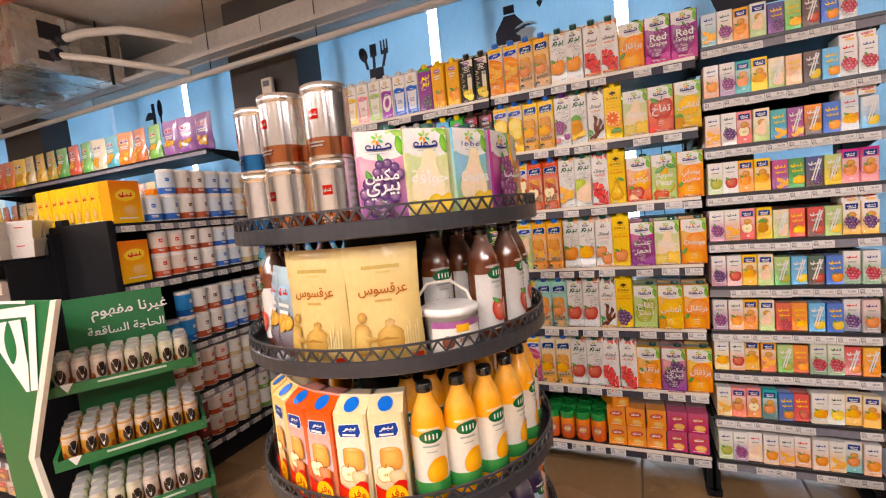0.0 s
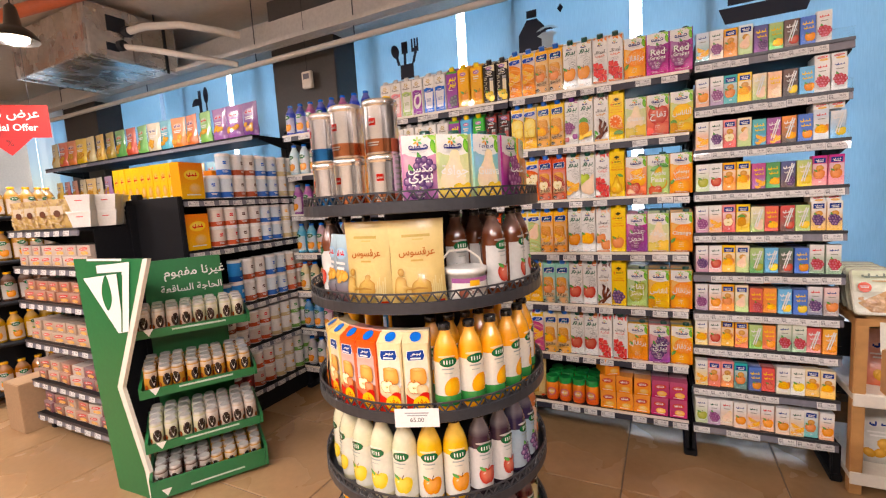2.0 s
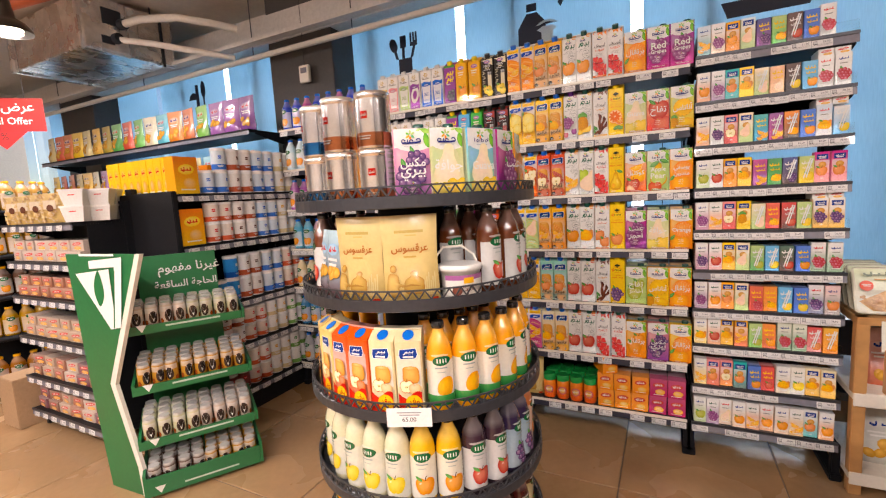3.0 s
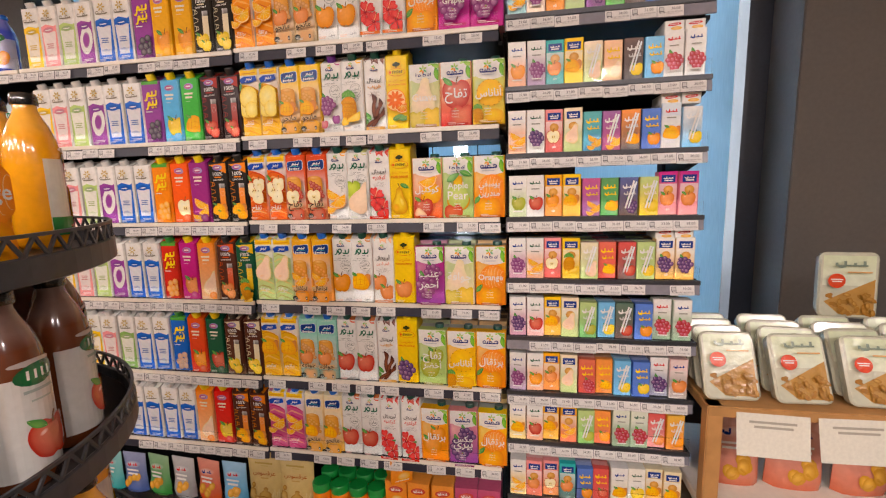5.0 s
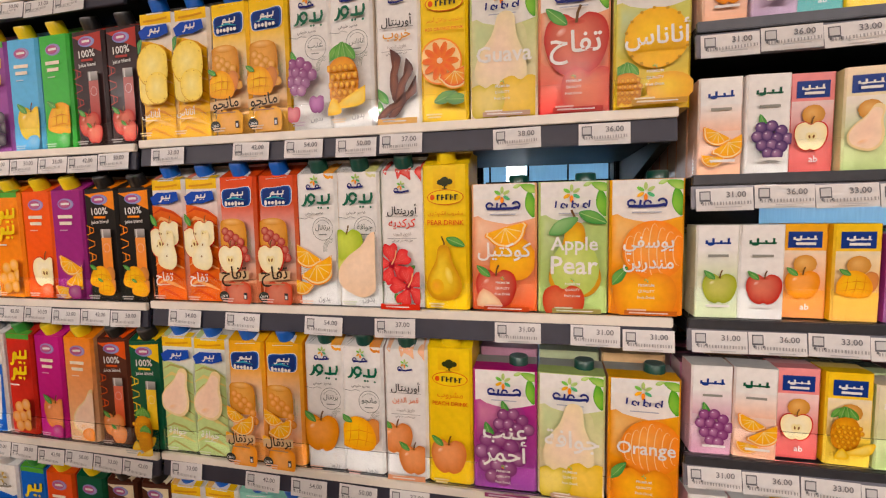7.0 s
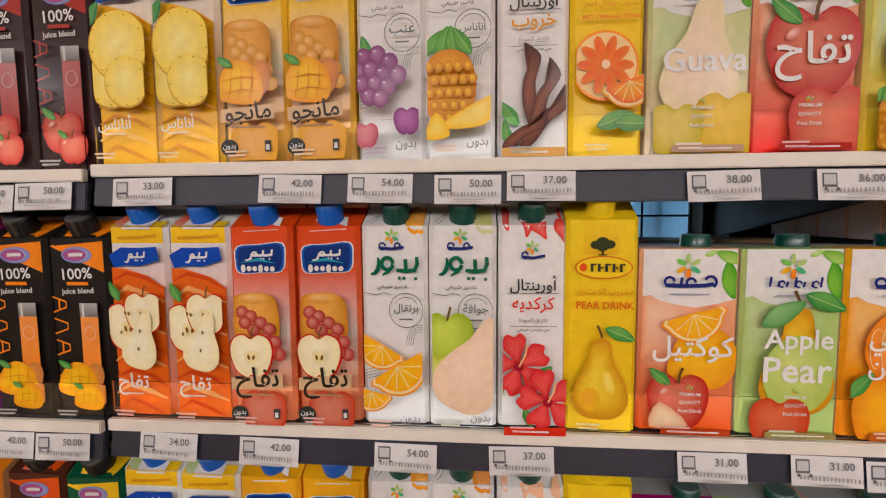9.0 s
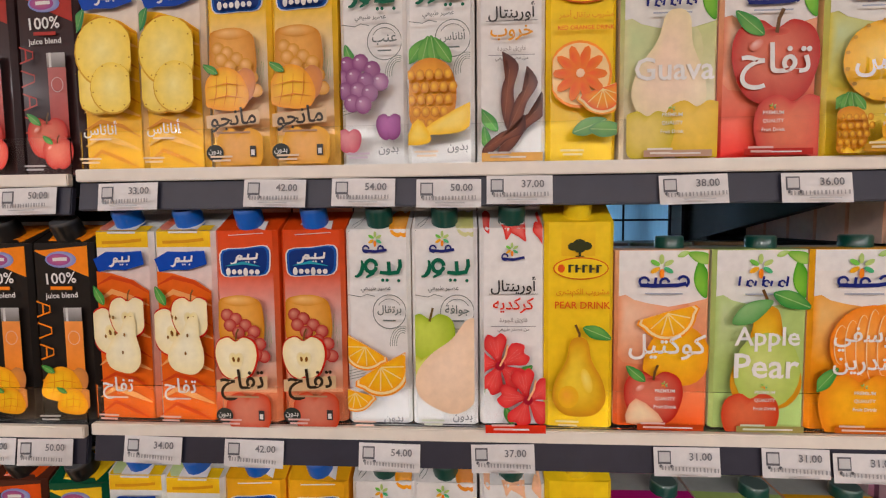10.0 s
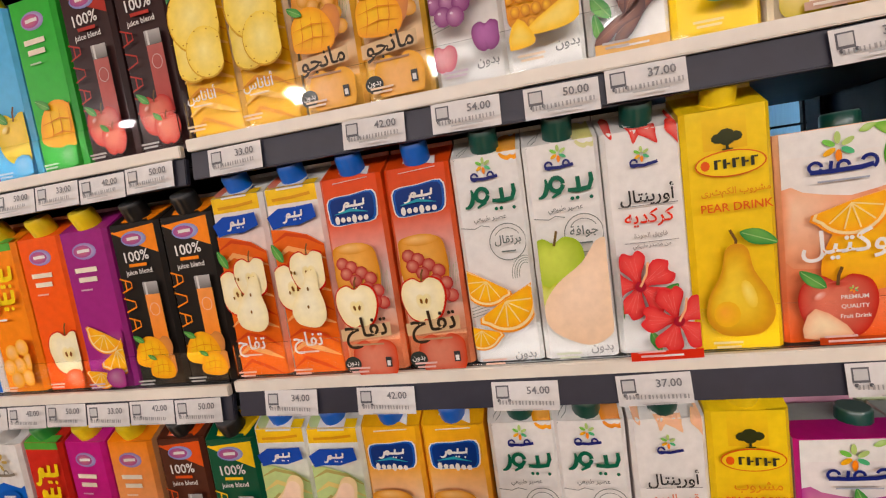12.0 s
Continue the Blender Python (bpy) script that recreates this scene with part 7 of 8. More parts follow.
for a in range(-60, 110, 17):
    on_tier("sauce_bottle", "sauce", lambda: bottle_mesh((0.06, 0.012, 0.01), (0.5, 0.4, 0.2), "apple", (0.05, 0.4, 0.08), 0.22, 0.03), 4, a, 0.3, "dark syrup bottle with a green cap", "bottle", "syrup bottles")
for a in range(125, 300, 20):
    for tr in range(5):
        on_tier("juice_bottle", "mangob" if tr != 1 else "apple", None, tr, a, 0.29, "juice bottle with printed label and dark cap", "bottle", "bottles at the back")
# price card on the rim
k = Ink(0.2, 0)
k.rect(-0.055, -0.024, 0.055, 0.024, (0.72, 0.71, 0.69))
k.text("65.00", 0.0, -0.005, 0.016, (0.1, 0.1, 0.1), 0.05)
k.bars(0, 0.011, 0.06, 0.003, (0.3, 0.3, 0.3), 2)
o = new("price_card", k.mesh("price_card", PAPER))
t = radians(FACE - 8)
o.location, o.rotation_euler = (DC.x + 0.358 * math.sin(t), DC.y - 0.358 * math.cos(t), 0.705), (0, 0, t)
tagged(o, "white paper price card on the display rim", "price card")

# ---- gondola with tins, facing the aisle ----
GZ = [1.315, 1.045, 0.695, 0.435, 0.162]
gon, gsh = shelf_unit("dark steel gondola with shelves of tins and boxes", -2.11, -1.16, GZ, STEEL_DARK, RAIL_GREY, y=1.16, top=1.36, turn=90, depth=0.4, riser=False, foot=False)
gon.location = (-2.11, 1.16, 0)
block("base", (0.0, 0.03, 0.0), (0.95, 0.42, 0.11), STEEL_DARK, gon, 0.004)
block("end_panel", (-0.03, 0.0, 0.0), (-0.002, 1.3, 1.33), STEEL_DARK, gon, 0.004)
block("middle_panel", (0.0, 0.425, 0.0), (0.95, 1.28, 1.3), STEEL_DARK, gon)
for sh in gsh:
    add_tags(sh, [0.05 + 0.09 * i for i in range(10)], ("54.00", "42.00", "33.00", "50.00", "38.00") * 2)
TINC = [((0.7, 0.25, 0.08), (0.75, 0.5, 0.2), RED), ((0.05, 0.15, 0.5), (0.6, 0.68, 0.75), BLUE), ((0.55, 0.12, 0.06), (0.7, 0.62, 0.56), RED), ((0.02, 0.1, 0.4), (0.05, 0.25, 0.6), WHITE), ((0.4, 0.1, 0.05), (0.72, 0.7, 0.68), BROWN), ((0.6, 0.5, 0.3), WHITE, GOLD), ((0.12, 0.02, 0.02), (0.2, 0.05, 0.05), RED), ((0.2, 0.4, 0.12), WHITE, LEAF)]
for r, z in enumerate(GZ):
    hh = (0.125, 0.11, 0.13, 0.1, 0.11)[r]
    for i in range(11):
        yy = 1.2 + 0.084 * i
        for lev in range(2 if r in (1, 3, 4) or i > 2 else 1):
            if r < 2 and i < 1:
                pack("milk_powder_box", "nido", lambda: box_mesh(0.135, 0.07, 0.19, (0.8, 0.5, 0.01), (0.7, 0.2, 0.02), (0.82, 0.6, 0.03)), (-2.16, yy + 0.03, z + 0.0005), 90 + random.uniform(-4, 4), "yellow milk powder box with a red oval", "box", "milk powder boxes")
                break
            if r < 2 and i < 2:
                break
            ti = [(2, 1, 4, 1, 5), (4, 2, 4, 1, 5), (0, 3, 4, 1, 2), (2, 4, 2, 5, 7), (6, 6, 2, 5, 7)][r][min(4, i // 2)]
            spec = TINC[ti]
            pack("tin", ("gt", ti, hh), lambda s=spec, h=hh: can_mesh(s[0], s[1], s[2], 0.039, h, False), (-2.16, yy, z + 0.0005 + lev * hh * 1.004), 90 + random.uniform(-25, 25), "printed food tin on the gondola", "tin", "tins on the gondola")
for i in range(9):
    pack("milk_powder_box", "yb", lambda: box_mesh(0.06, 0.09, 0.2, (0.8, 0.55, 0.02), YELLOW, (0.75, 0.5, 0.02)), (-2.26 - 0.064 * i, 1.25, 1.3155), random.uniform(-3, 3), "yellow milk powder box on the gondola top", "box", "yellow boxes")
# whatever stands further along on the top
for i in range(8):
    c = (ORANGE, WHITE, BROWN, GOLD)[i % 4]
    pack("food_box", ("tb", i % 4), lambda c=c: box_mesh(0.07, 0.1, 0.17, c, c, RED), (-2.33 - 0.07 * (i % 4), 1.5 + 0.2 * (i // 4), 1.3155), 90, "printed food box on the gondola top", "box", "boxes on the gondola top")

# ---- end of the gondola ----
EZ = [1.205, 1.0, 0.8, 0.565, 0.325, 0.12]
cap_unit, csh = shelf_unit("grey gondola end shelves with bread and wafer packets", -3.27, -2.5, EZ, STEEL_GREY, RAIL_GREY, y=0.86, top=1.3, depth=0.26, riser=False, foot=False)
block("side_panel", (0.775, 0.06, 0.1), (0.782, 0.26, 1.19), STEEL_DARK, cap_unit)
for x in (0.03, 0.74):
    block("leg", (x - 0.015, 0.05, 0.0), (x + 0.015, 0.08, 0.095), STEEL_DARK, cap_unit)
for sh in csh:
    add_tags(sh, [0.06 + 0.1 * i for i in range(7)], ("31.00", "36.00", "33.00", "50.00") * 2)


def bowl_mesh():
    k = Ink(0.1, -0.051)
    for z0, z1, w0, w1 in ((0, 0.07, 0.038, 0.05), (0.07, 0.08, 0.053, 0.053)):
        a = [(-w0, -w0, z0), (w0, -w0, z0), (w0, w0, z0), (-w0, w0, z0)]
        b = [(-w1, -w1, z1), (w1, -w1, z1), (w1, w1, z1), (-w1, w1, z1)]
        k.add(a + b, [(0, 1, 5, 4), (1, 2, 6, 5), (2, 3, 7, 6), (3, 0, 4, 7), (4, 5, 6, 7), (3, 2, 1, 0)], WHITE)
    k.front = -0.047
    k.rect(-0.015, 0.05, 0.015, 0.056, RED)
    return k.mesh("bowl", PAPER)


for i in range(2):
    for j in range(2):
        for up in (0, 0.0805):
            pack("paper_bowl", "bowl", bowl_mesh, (-2.53 - 0.082 * i + 0.02 * j, 0.91 + 0.078 * i + 0.105 * j, EZ[0] + up), 44 + random.uniform(-4, 4), "white square paper food bowl with lid", "bowl", "white bowls")


def pasta_tub():
    """A clear box heaped with pale pasta shapes, with a paper label."""
    k = Ink(0.13, -0.06)
    k.body(0.13, 0.12, 0.15, (0.52, 0.36, 0.14), (0.6, 0.46, 0.24), (0.5, 0.36, 0.16), 0, 0.012)
    k.gable = (0.2, 0.3, 0.12)
    for q in range(46):
        c = mixed((0.66, 0.5, 0.22), (0.36, 0.2, 0.07), random.random())
        k.shape(LEAFY, random.uniform(-0.055, 0.055), random.uniform(0.01, 0.14), random.uniform(0.02, 0.034), mixed(c, WHITE, 0.3), c, random.uniform(0, 180), 2)
    k.rect(-0.03, 0.07, 0.034, 0.115, (0.6, 0.52, 0.4))
    k.ell(0.002, 0.075, 0.018, 0.018, (0.12, 0.05, 0.03), n=14)
    return k.mesh("pasta_tub", FOIL)


for i in range(4):
    pack("pasta_tub", "pasta", pasta_tub, (-2.74 - 0.135 * i, 0.935, EZ[0] + 0.0005), 24 + random.uniform(-6, 6), "clear box heaped with pale dried pasta", "box", "pasta boxes")
for i in range(6):
    pack("biscuit_tray", "tray", lambda: box_mesh(0.09, 0.1, 0.05, (0.5, 0.35, 0.15), (0.6, 0.45, 0.2), CREAM), (-2.8 - 0.1 * i, 1.06, EZ[0] + 0.0005), 0, "small brown biscuit tray", "box", "biscuit trays")
for r, z in enumerate(EZ[1:]):
    for i in range(6):
        for up in range(2):
            c = [(0.5, 0.4, 0.34), (0.34, 0.13, 0.07), (0.42, 0.3, 0.22), (0.22, 0.09, 0.05), (0.16, 0.04, 0.06)][(r + i * (r > 2)) % 5]
            pack("wafer_packet", ("wf", c), lambda c=c: box_mesh(0.115, 0.12, 0.055, c, mixed(c, WHITE, 0.25), RED), (-2.58 - 0.125 * i, 0.95 + 0.015 * up, z + 0.0005 + up * 0.056), random.uniform(-7, 7), "white and red wafer packet", "packet", "wafer packets")
tagged(block("cardboard_box", (-3.5, 0.8, 0.0), (-3.3, 1.1, 0.3), BOXBOARD, bevel=0.004), "brown cardboard box on the floor", "box")

# ---- snack wall ----
SZ = [1.8, 1.45, 1.12, 0.78, 0.44, 0.16]
snack, ssh = shelf_unit("long dark shelving along the windows with snack bags", -5.75, -2.64, SZ, STEEL_DARK, RAIL_GREY, y=2.1, top=1.85, panel=(-5.7, -2.7), depth=0.36, riser=False)
SN = [(0.6, 0.5, 0.25), (0.62, 0.12, 0.05), (0.65, 0.2, 0.05), (0.75, 0.5, 0.05), (0.7, 0.6, 0.3), (0.78, 0.5, 0.1), (0.4, 0.3, 0.05), (0.1, 0.35, 0.08), (0.55, 0.08, 0.04), (0.15, 0.4, 0.1), (0.6, 0.55, 0.4), (0.1, 0.4, 0.5), (0.6, 0.2, 0.04), (0.55, 0.15, 0.05), (0.2, 0.45, 0.1), (0.3, 0.12, 0.35), (0.32, 0.12, 0.4), (0.2, 0.06, 0.28)]
for i in range(18):
    pack("snack_bag", ("sn", i), lambda c=SN[i]: pouch_mesh(c, mixed(c, WHITE, 0.25), snack_art(c), 0.165, 0.25, 0.07), (-5.63 + 0.172 * i, 2.16, SZ[0]), random.uniform(-8, 8), "shiny colourful snack bag on the top shelf", "bag", "snack bags")
for r in (1, 2):
    for i in range(20):
        c = SN[(i * 5 + r * 3) % 18]
        pack("snack_bag", ("s2", (i * 5 + r * 3) % 18), lambda c=c: pouch_mesh(c, mixed(c, WHITE, 0.4), snack_art(c), 0.14, 0.2, 0.06), (-5.62 + 0.152 * i, 2.15, SZ[r]), random.uniform(-8, 8), "shiny colourful snack bag on a shelf", "bag", "snack bags")

# ---- round stand with jars further off ----
jar_stand = empty("round_display", (-4.3, 1.15, 0))
tagged(jar_stand, "round dark tiered stand with oil and honey jars", "display stand")
for z in (0.1, 0.44, 0.72, 1.0, 1.3):
    k = Ink()
    k.ring([(0.4, z - 0.03, g), (0.42, z - 0.025, g), (0.42, z, g), (0.39, z, g)], 40)
    o = new("tier", k.mesh("tier", STEEL_DARK))
    o.parent = jar_stand
k = Ink()
k.ring([(0.16, 0.0, g), (0.16, 1.32, g)], 20)
o = new("core", k.mesh("core", STEEL_DARK))
o.parent = jar_stand
for t, z in enumerate((0.1, 0.44, 0.72, 1.0, 1.3)):
    for i in range(12):
        a = radians(-30 + i * 15)
        c = ((0.28, 0.11, 0.01), (0.45, 0.25, 0.02), (0.1, 0.05, 0.03), (0.3, 0.15, 0.03), (0.35, 0.2, 0.05))[t]
        pack("food_jar", ("oj", t), lambda c=c: bottle_mesh(c, mixed(c, WHITE, 0.4), "orange", GOLD, 0.2, 0.045), (-4.3 + 0.34 * math.sin(a), 1.15 - 0.34 * math.cos(a), z), math.degrees(a), "amber food jar with a printed label", "jar", "amber jars")
# hanging offer sign
k = Ink(0.6, 0)
k.rect(-0.26, 0.0, 0.26, 0.24, (0.3, 0.02, 0.02), (0.34, 0.03, 0.025))
k.text("عرض مميز", 0.0, 0.165, 0.1, WHITE, 0.4)
k.text("Special Offer", 0.0, 0.07, 0.07, WHITE, 0.46)
k.poly([(-0.14, 0.0), (0.14, 0.0), (0.0, -0.13)], (0.5, 0.03, 0.03))
k.text("%", 0.0, -0.035, 0.07, (0.08, 0.01, 0.01), 0.1)
o = new("hanging_sign", k.mesh("hanging_sign", PAPER))
o.location, o.rotation_euler = (-4.25, 1.3, 1.88), (0, 0, radians(45))
tagged(o, "red hanging special offer sign with white letters", "sign")
for x in (-0.15, 0.15):
    tube("wire", [(x, 0, 0.24), (x, 0, 1.05)], 0.0015, STEEL_GREY, o)

# ---- green can stand ----
gs = empty("can_stand", (-1.97, 0.7, 0), 57)
tagged(gs, "green cardboard drink stand with four sloping trays", "display stand")
U = 0.52


def slab(name, pts, x0, x1, mat, parent):
    """A board with the outline pts (y, z), from x0 to x1."""
    n = len(pts)
    vs = [(x0, y, z) for y, z in pts] + [(x1, y, z) for y, z in pts]
    fs = [tuple(reversed(range(n))), tuple(range(n, 2 * n))] + [(i, (i + 1) % n, n + (i + 1) % n, n + i) for i in range(n)]
    return mesh_object(name, vs, fs, mat, parent)


SIDE = [(0.05, 0.0), (0.27, 0.0), (0.32, 0.5), (0.36, 1.07), (-0.12, 1.07), (0.17, 0.5), (0.06, 0.13)]
TRIM = [(-0.12, 1.07), (-0.15, 1.07), (0.135, 0.5), (0.03, 0.13), (0.02, 0.0), (0.05, 0.0), (0.06, 0.13), (0.17, 0.5)]
LEANS = {0.0: 36, U: 0}
for x in (0.0,):
    for nm, pts, th, mt in (("side_panel", SIDE, 0.006, GREEN), ("pale_edge", TRIM, 0.008, SHELF_WHITE)):
        o = slab(nm, pts, -th, th, mt, gs)
        o.location, o.rotation_euler = (x + 0.075, -0.045, 0), (0, 0, radians(LEANS[x]))
slab("back_board", [(0.28, 0.0), (0.29, 0.0), (0.31, 1.02), (0.3, 1.02)], 0.1, U - 0.08, GREEN, gs)
# emblem and writing
k = Ink(1.0, 0)
k.poly([(-0.14, 0.07), (0.06, 0.09), (0.055, -0.12), (0.025, -0.125)], WHITE)
k.shape(LEAFY, -0.01, 0.02, 0.13, (0.01, 0.14, 0.04), (0.01, 0.13, 0.04), 84)
k.poly([(-0.05, 0.118), (0.14, 0.132), (0.085, -0.115), (0.05, -0.12), (0.092, 0.098), (-0.05, 0.09)], WHITE)
k.line([(0.09, 0.086), (0.046, -0.12)], 0.007, (0.01, 0.13, 0.04))
k.bars(0.0, 0.135, 0.2, 0.008, WHITE, 1)
o = new("emblem", k.mesh("emblem", PAPER))
o.parent = gs
o.scale = (1.2, 1, 1.2)
o.location, o.rotation_euler = (0.0665 - 0.13 * math.sin(radians(36)), 0.13 * math.cos(radians(36)) - 0.05, 0.9), (0, 0, radians(-54))
k = Ink(1.0, 0)
for line, u, v in (("غيرنا مفهوم", 0.06, 0.045), ("الحاجة الساقعة", 0.04, -0.03)):
    k = Ink(1.0, 0)
    k.text(line, u, v, 0.075, WHITE, 0.27)
    o = new("writing", k.mesh("writing", PAPER))
    o.parent = gs
    o.location, o.rotation_euler = (U / 2, 0.292, 0.9), (radians(-1), 0, 0)
CAN = [(0.62, 0.52, 0.44), (0.5, 0.27, 0.06), (0.6, 0.6, 0.42), (0.16, 0.1, 0.08)]
for t, (z, y) in enumerate(((0.7, 0.06), (0.45, 0.0), (0.22, -0.04), (0.02, -0.07))):
    tr = new("tray")
    tr.parent = gs
    tr.location, tr.rotation_euler = (0.0, y, z), (radians(4), 0, 0)
    block("tray_floor", (0.062, 0.0, 0.0), (U - 0.008, 0.28 - y, 0.008), GREEN, tr)
    block("tray_front", (0.062, -0.008, 0.0), (U - 0.008, 0.0, 0.038 if t < 3 else 0.085), GREEN, tr)
    for x in (0.05, U - 0.006):
        block("tray_side", (x, -0.008, 0.0), (x + 0.012, 0.27 - y, 0.05 if t < 3 else 0.1), GREEN, tr)
    k = Ink(1.0, 0)
    k.poly([(-0.02, 0.042), (0.02, 0.042), (0.0, 0.008)], WHITE)
    k.bars(0.2, 0.022, 0.22, 0.008, (0.5, 0.6, 0.52), 1)
    o = new("tray_emblem", k.mesh("tray_emblem", PAPER))
    o.parent = tr
    o.location = (0.11, -0.009, 0.0)
    m = gs.matrix_basis @ tr.matrix_basis
    for i in range(1, 9):
        for j in range(4 if y < 0.05 else 3):
            p = m @ Vector((0.04 + 0.055 * i, 0.032 + 0.055 * j, 0.0085))
            ci = (t + (i > 4) * (t != 1) * 2) % 4 if t != 1 else 1
            ob = pack("drink_can", ("dc", ci), lambda c=CAN[ci]: drink_can_mesh(c), p, 60 + random.uniform(-40, 40), "small printed metal drink can on a green tray", "can", "cans on the green stand")
            ob.rotation_euler = (m.to_euler().x, m.to_euler().y, radians(60 + random.uniform(-30, 30)))

# ---- wooden rack with nut trays ----
rack = empty("wooden_rack", (0.75, 1.84, 0))
tagged(rack, "light wooden rack with white shelves beside the juice wall", "rack")
for x in (0.0, 0.5, 1.05):
    for y in (0.0, 0.4):
        block("post", (x - 0.02, y - 0.02, 0.0), (x + 0.02, y + 0.02, 0.70), WOOD, rack, 0.003)
for z in (0.06, 0.38, 0.67):
    block("shelf", (-0.02, -0.022, z), (1.07, 0.42, z + 0.03), SHELF_WHITE if z < 0.6 else WOOD, rack, 0.003)
for z in (0.045, 0.36):
    block("rail", (-0.02, -0.03, z), (1.07, -0.024, z + 0.05), SHELF_WHITE, rack, 0.002)


def nut_tray():
    """A rounded clear-wrapped tray of nuts with a printed film."""
    k = Ink(0.15, 0)
    w, h, d, r = 0.075, 0.2, 0.035, 0.02
    out = []
    for cx, cz, a0 in ((w - r, h - r, 0), (-w + r, h - r, 90), (-w + r, r, 180), (w - r, r, 270)):
        for s in range(4):
            a = radians(a0 + s * 30)
            out.append((cx + r * math.cos(a), cz + r * math.sin(a)))
    n = len(out)
    c = (0.5, 0.5, 0.4)
    pts = [(x, -d / 2, z) for x, z in out] + [(x * 0.9, d / 2, z * 0.94 + 0.006) for x, z in out] + [(x * 0.93, -d / 2 - 0.005, (z - h / 2) * 0.95 + h / 2) for x, z in out]
    fs = [(i, n + i, n + (i + 1) % n, (i + 1) % n) for i in range(n)] + [(2 * n + i, i, (i + 1) % n, 2 * n + (i + 1) % n) for i in range(n)] + [tuple(range(n, 2 * n)), tuple(reversed(range(2 * n, 3 * n)))]
    k.add(pts, fs, c)
    k.front = -d / 2 - 0.005
    k.rect(-0.065, 0.1, 0.065, 0.19, mixed(LIME, WHITE, 0.7), mixed(LIME, WHITE, 0.5))
    k.poly([(-0.02, 0.012), (0.065, 0.012), (0.065, 0.12), (-0.06, 0.05)], (0.42, 0.24, 0.08))
    for i in range(34):
        k.ell(random.uniform(-0.05, 0.06), random.uniform(0.016, 0.075), 0.011, 0.006, mixed((0.6, 0.36, 0.12), (0.3, 0.14, 0.04), random.random()), (0.3, 0.15, 0.04), random.uniform(0, 180), n=7)
    k.strokes(0.0, 0.165, 0.08, 0.02, (0.2, 0.25, 0.2))
    k.ell(-0.035, 0.115, 0.022, 0.022, (0.6, 0.1, 0.05), (0.55, 0.06, 0.03), lift=0)
    k.bars(-0.035, 0.118, 0.03, 0.003, WHITE, 2)
    k.bars(0.02, 0.14, 0.06, 0.004, (0.6, 0.35, 0.15), 1)
    return k.mesh("nut_tray", FOIL)


for i in range(6):
    for j in range(4):
        pack("nut_tray", "nut", nut_tray, (0.8 + 0.17 * i, 1.86 + 0.06 * j, 0.701), random.uniform(-6, 6), "clear wrapped tray of nuts with printed film", "tray", "nut trays", -24).scale = (0.92, 0.92, 0.9)
pack("nut_tray", "nut", None, (1.21, 2.13, 0.86), -6, "clear wrapped tray of nuts standing on others", "tray", "nut trays", -4)
k = Ink(0.3, 0)
k.rect(-0.085, -0.055, 0.085, 0.055, (0.68, 0.66, 0.58))
k.bars(0, 0.03, 0.11, 0.006, (0.35, 0.33, 0.28), 2)
k.ell(0.01, -0.028, 0.024, 0.012, (0.4, 0.2, 0.08), (0.25, 0.1, 0.04))
cardm = k.mesh("price_card", PAPER)

for i in range(5):
    o = new("price_card", cardm)
    o.location, o.rotation_euler = (0.88 + 0.19 * i, 1.803, 0.635), (radians(-12), radians(random.uniform(-2, 2)), 0)
    tagged(o, "cream price card fixed to the wooden rack", "price card", "rack price cards")
for i in range(6):
    for z, c in ((0.09, (0.5, 0.5, 0.46)), (0.41, (0.55, 0.15, 0.08))):
        pack("nut_bag", ("nb", z), lambda c=c: pouch_mesh(c, mixed(c, WHITE, 0.5), snack_art(c), 0.15, 0.22, 0.08), (0.85 + 0.165 * i, 1.95, z + 0.0005), random.uniform(-10, 10), "clear bag of nuts on the rack", "bag", "nut bags")

# ---- nut counter with domed bins ----
CX0, CX1, CY0, CY1, CZ = 0.52, 1.42, -0.35, 0.97, 0.85
counter = empty("nut_counter", (CX0, CY0, 0))
tagged(counter, "wooden self-service nut counter with clear domed bins", "counter")
L, WD = CY1 - CY0, CX1 - CX0
for x in (0.0, WD - 0.025):
    block("side_board", (x, 0.0, CZ - 0.1), (x + 0.025, L, CZ), WOOD, counter, 0.003)
for y in (0.0, L - 0.025):
    block("end_board", (0.026, y, CZ - 0.1), (WD - 0.026, y + 0.025, CZ - 0.002), WOOD, counter, 0.003)
block("floor_board", (0.026, 0.026, CZ - 0.09), (WD - 0.026, L - 0.026, CZ - 0.07), STEEL_DARK, counter)
block("plinth", (0.14, 0.06, 0.0), (WD - 0.1, L - 0.12, CZ - 0.1), STEEL_DARK, counter, 0.004)


def lid_mesh(w, d):
    """A clear dome with a flat rim."""
    vs, fs = [], []
    n, m = 13, 9
    for j in range(m):
        for i in range(n):
            u, v = i / (n - 1) * 2 - 1, j / (m - 1) * 2 - 1
            z = 0.06 * math.sqrt(max(0, 1 - abs(u) ** 3)) * math.sqrt(max(0, 1 - abs(v) ** 3))
            vs.append((u * w / 2, v * d / 2, z))
    for j in range(m - 1):
        for i in range(n - 1):
            fs.append((j * n + i, j * n + i + 1, (j + 1) * n + i + 1, (j + 1) * n + i))
    return vs, fs


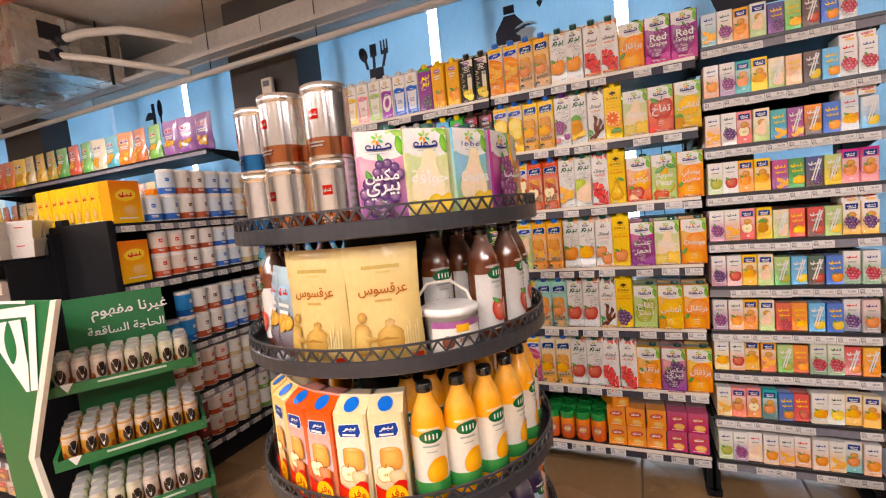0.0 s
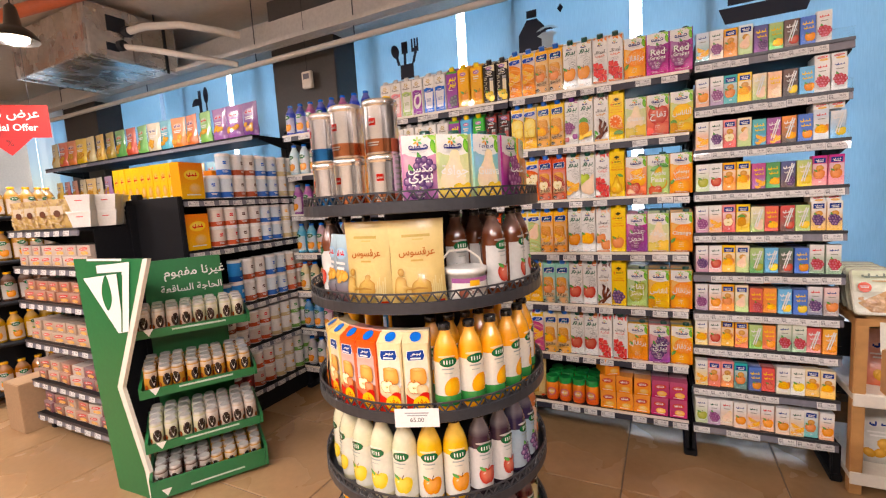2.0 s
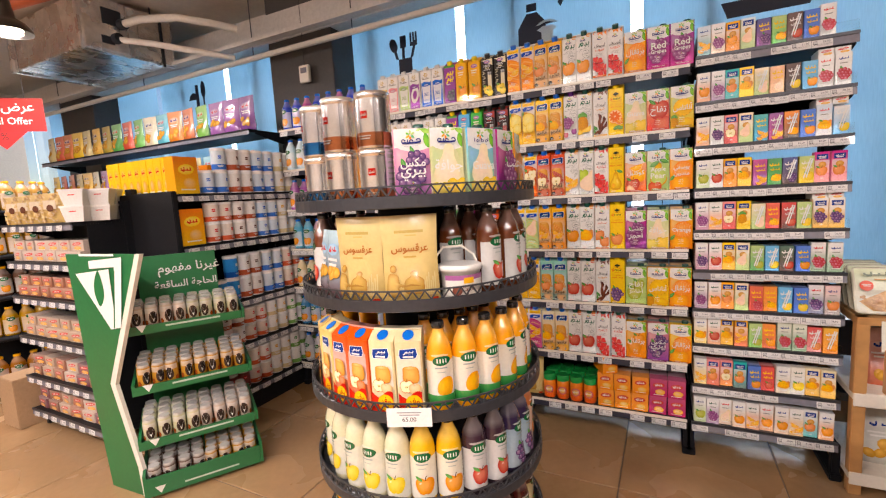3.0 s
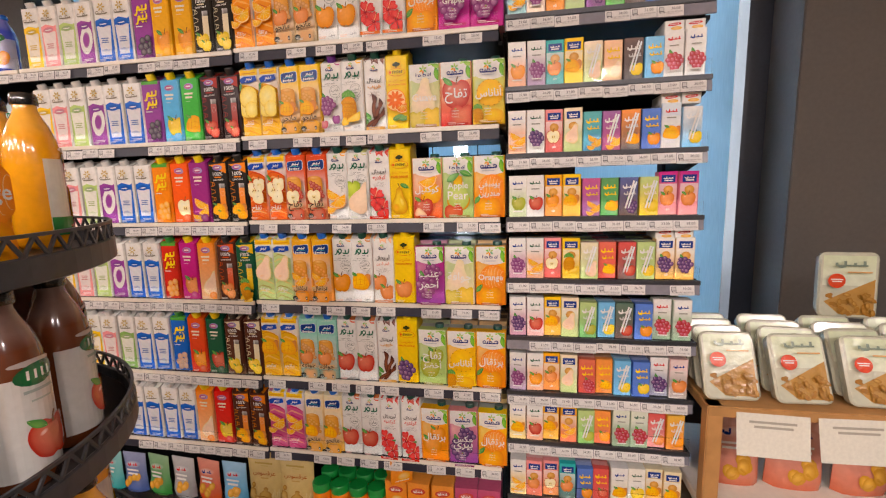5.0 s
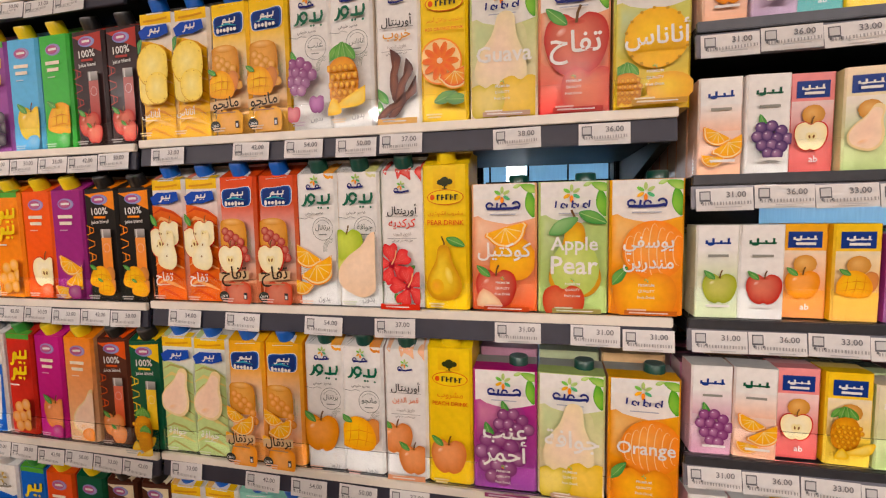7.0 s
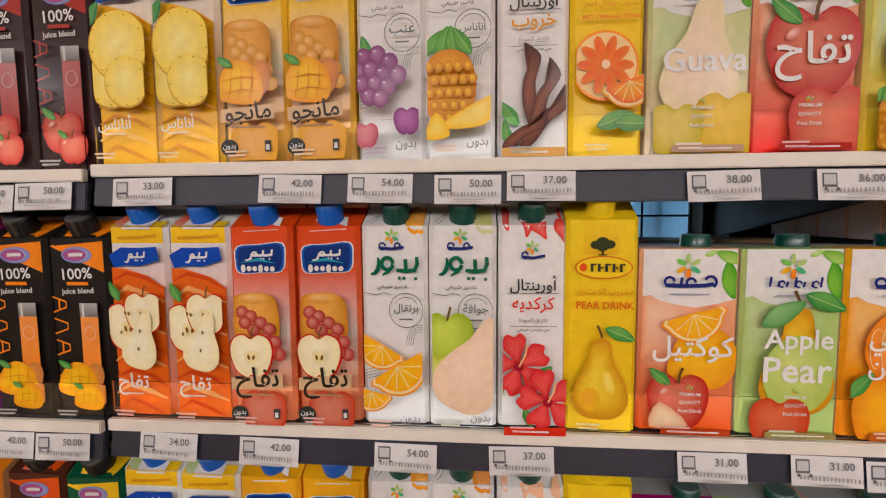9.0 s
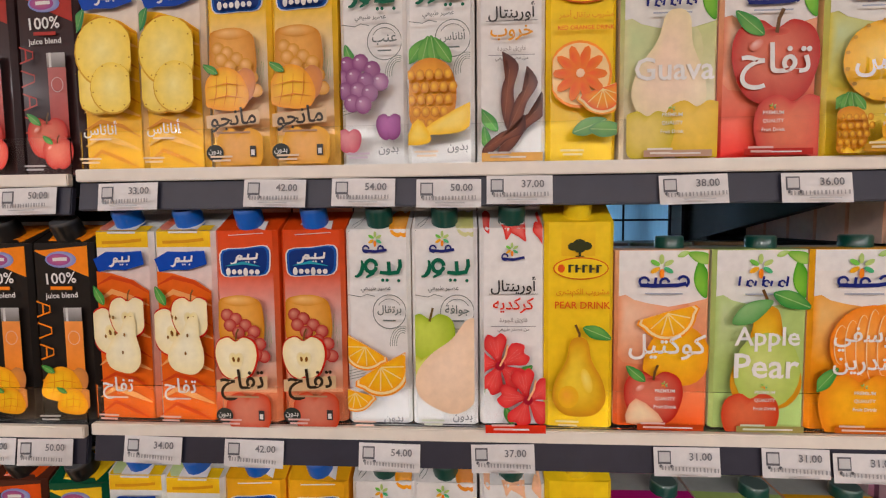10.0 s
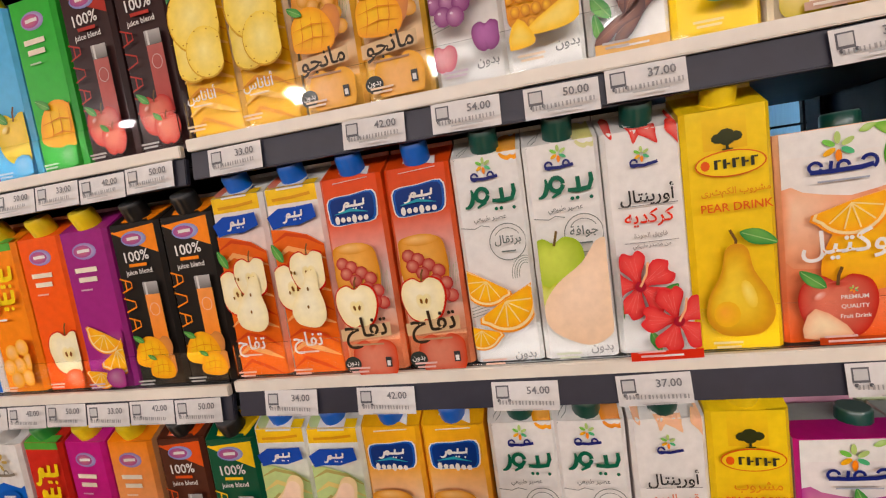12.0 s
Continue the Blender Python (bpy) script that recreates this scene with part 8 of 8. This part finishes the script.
for c in range(2):
    for r in range(6):
        x, y = 0.03 + 0.42 * c, 0.04 + r * 0.208
        bn = new("bin")
        bn.parent = counter
        bn.location = (x + 0.205, y + 0.1, CZ - 0.008)
        block("rim", (-0.2, 0.088, 0.0), (0.2, 0.1, 0.03), STEEL_DARK, bn, 0.002)
        block("rim", (-0.2, -0.1, 0.0), (0.2, -0.068, 0.012), STEEL_GREY, bn, 0.002)
        block("scoop_slot", (-0.14, -0.074, 0.012), (0.14, -0.062, 0.052), BLACK, bn, 0.005)
        block("tub", (-0.2, -0.098, -0.045), (0.2, 0.086, -0.01), STEEL_GREY, bn)
        k = Ink()
        col = ((0.24, 0.11, 0.04), (0.3, 0.18, 0.07), (0.16, 0.08, 0.04))[(r + c) % 3]
        for i in range(150):
            px, py = random.uniform(-0.18, 0.18), random.uniform(-0.045, 0.08)
            s = random.uniform(0.007, 0.011)
            a = random.uniform(0, 3)
            q = mixed(col, (0.45, 0.3, 0.14), random.random() * 0.6)
            ca, sa = s * math.cos(a), s * math.sin(a)
            k.add([(px + ca, py + sa, -0.006), (px - sa * 0.6, py + ca * 0.6, -0.006), (px - ca, py - sa, -0.006), (px + sa * 0.6, py - ca * 0.6, -0.006), (px, py, 0.002 + s * 0.6)], [(0, 1, 4), (1, 2, 4), (2, 3, 4), (3, 0, 4)], q)
        o = tagged(new("nuts", k.mesh("nuts", CARD)), "loose shelled nuts", kind="stuff")
        o.parent = bn
        vs, fs = lid_mesh(0.4, 0.17)
        lid = mesh_object("lid", vs, fs, LID, bn)
        lid.modifiers.new("thickness", "SOLIDIFY").thickness = 0.003
        lid.location = (0, 0.02, 0.012)
        lid.visible_shadow = False
        for p in lid.data.polygons:
            p.use_smooth = True

# shelving beyond the column
far, fsh = shelf_unit("dark shelving with jars beyond the column", 1.95, 2.9, [1.9, 1.55, 1.25, 0.95, 0.6, 0.2], STEEL_DARK, RAIL_GREY, y=2.3, top=2.1, panel=(1.96, 2.89), depth=0.36, riser=False)
for r, z in enumerate([1.55, 1.25, 0.95]):
    for i in range(9):
        c = ((0.6, 0.5, 0.4), (0.3, 0.2, 0.1), (0.7, 0.66, 0.6))[(i // 2 + r) % 3]
        pack("food_jar", ("fj", (i // 2 + r) % 3), lambda c=c: bottle_mesh(c, mixed(c, WHITE, 0.5), "orange", BLACKCAP, 0.18, 0.045), (2.0 + 0.1 * i, 2.37, z), random.uniform(-10, 10), "food jar with a printed label", "jar", "jars beyond the column")

# ---- floor tiles ----
TS = 0.6
tm = bpy.data.meshes.new("tile")
bm = bmesh.new()
bmesh.ops.create_cube(bm, size=1)
for v in bm.verts:
    v.co = Vector((v.co.x * (TS - 0.005), v.co.y * (TS - 0.005), v.co.z * 0.008))
bmesh.ops.bevel(bm, geom=[e for e in bm.edges if all(v.co.z > 0 for v in e.verts)], offset=0.002, segments=1, affect="EDGES")
bm.to_mesh(tm)
bm.free()
tm.materials.append(TILE)
for i in range(18):
    for j in range(10):
        o = new("tile", tm)
        o.parent = floor
        o.matrix_parent_inverse = Matrix.Translation(floor.location).inverted()
        o.location = (-7.7 + TS * i + 0.13, -3.25 + TS * j + 0.28, -0.004)
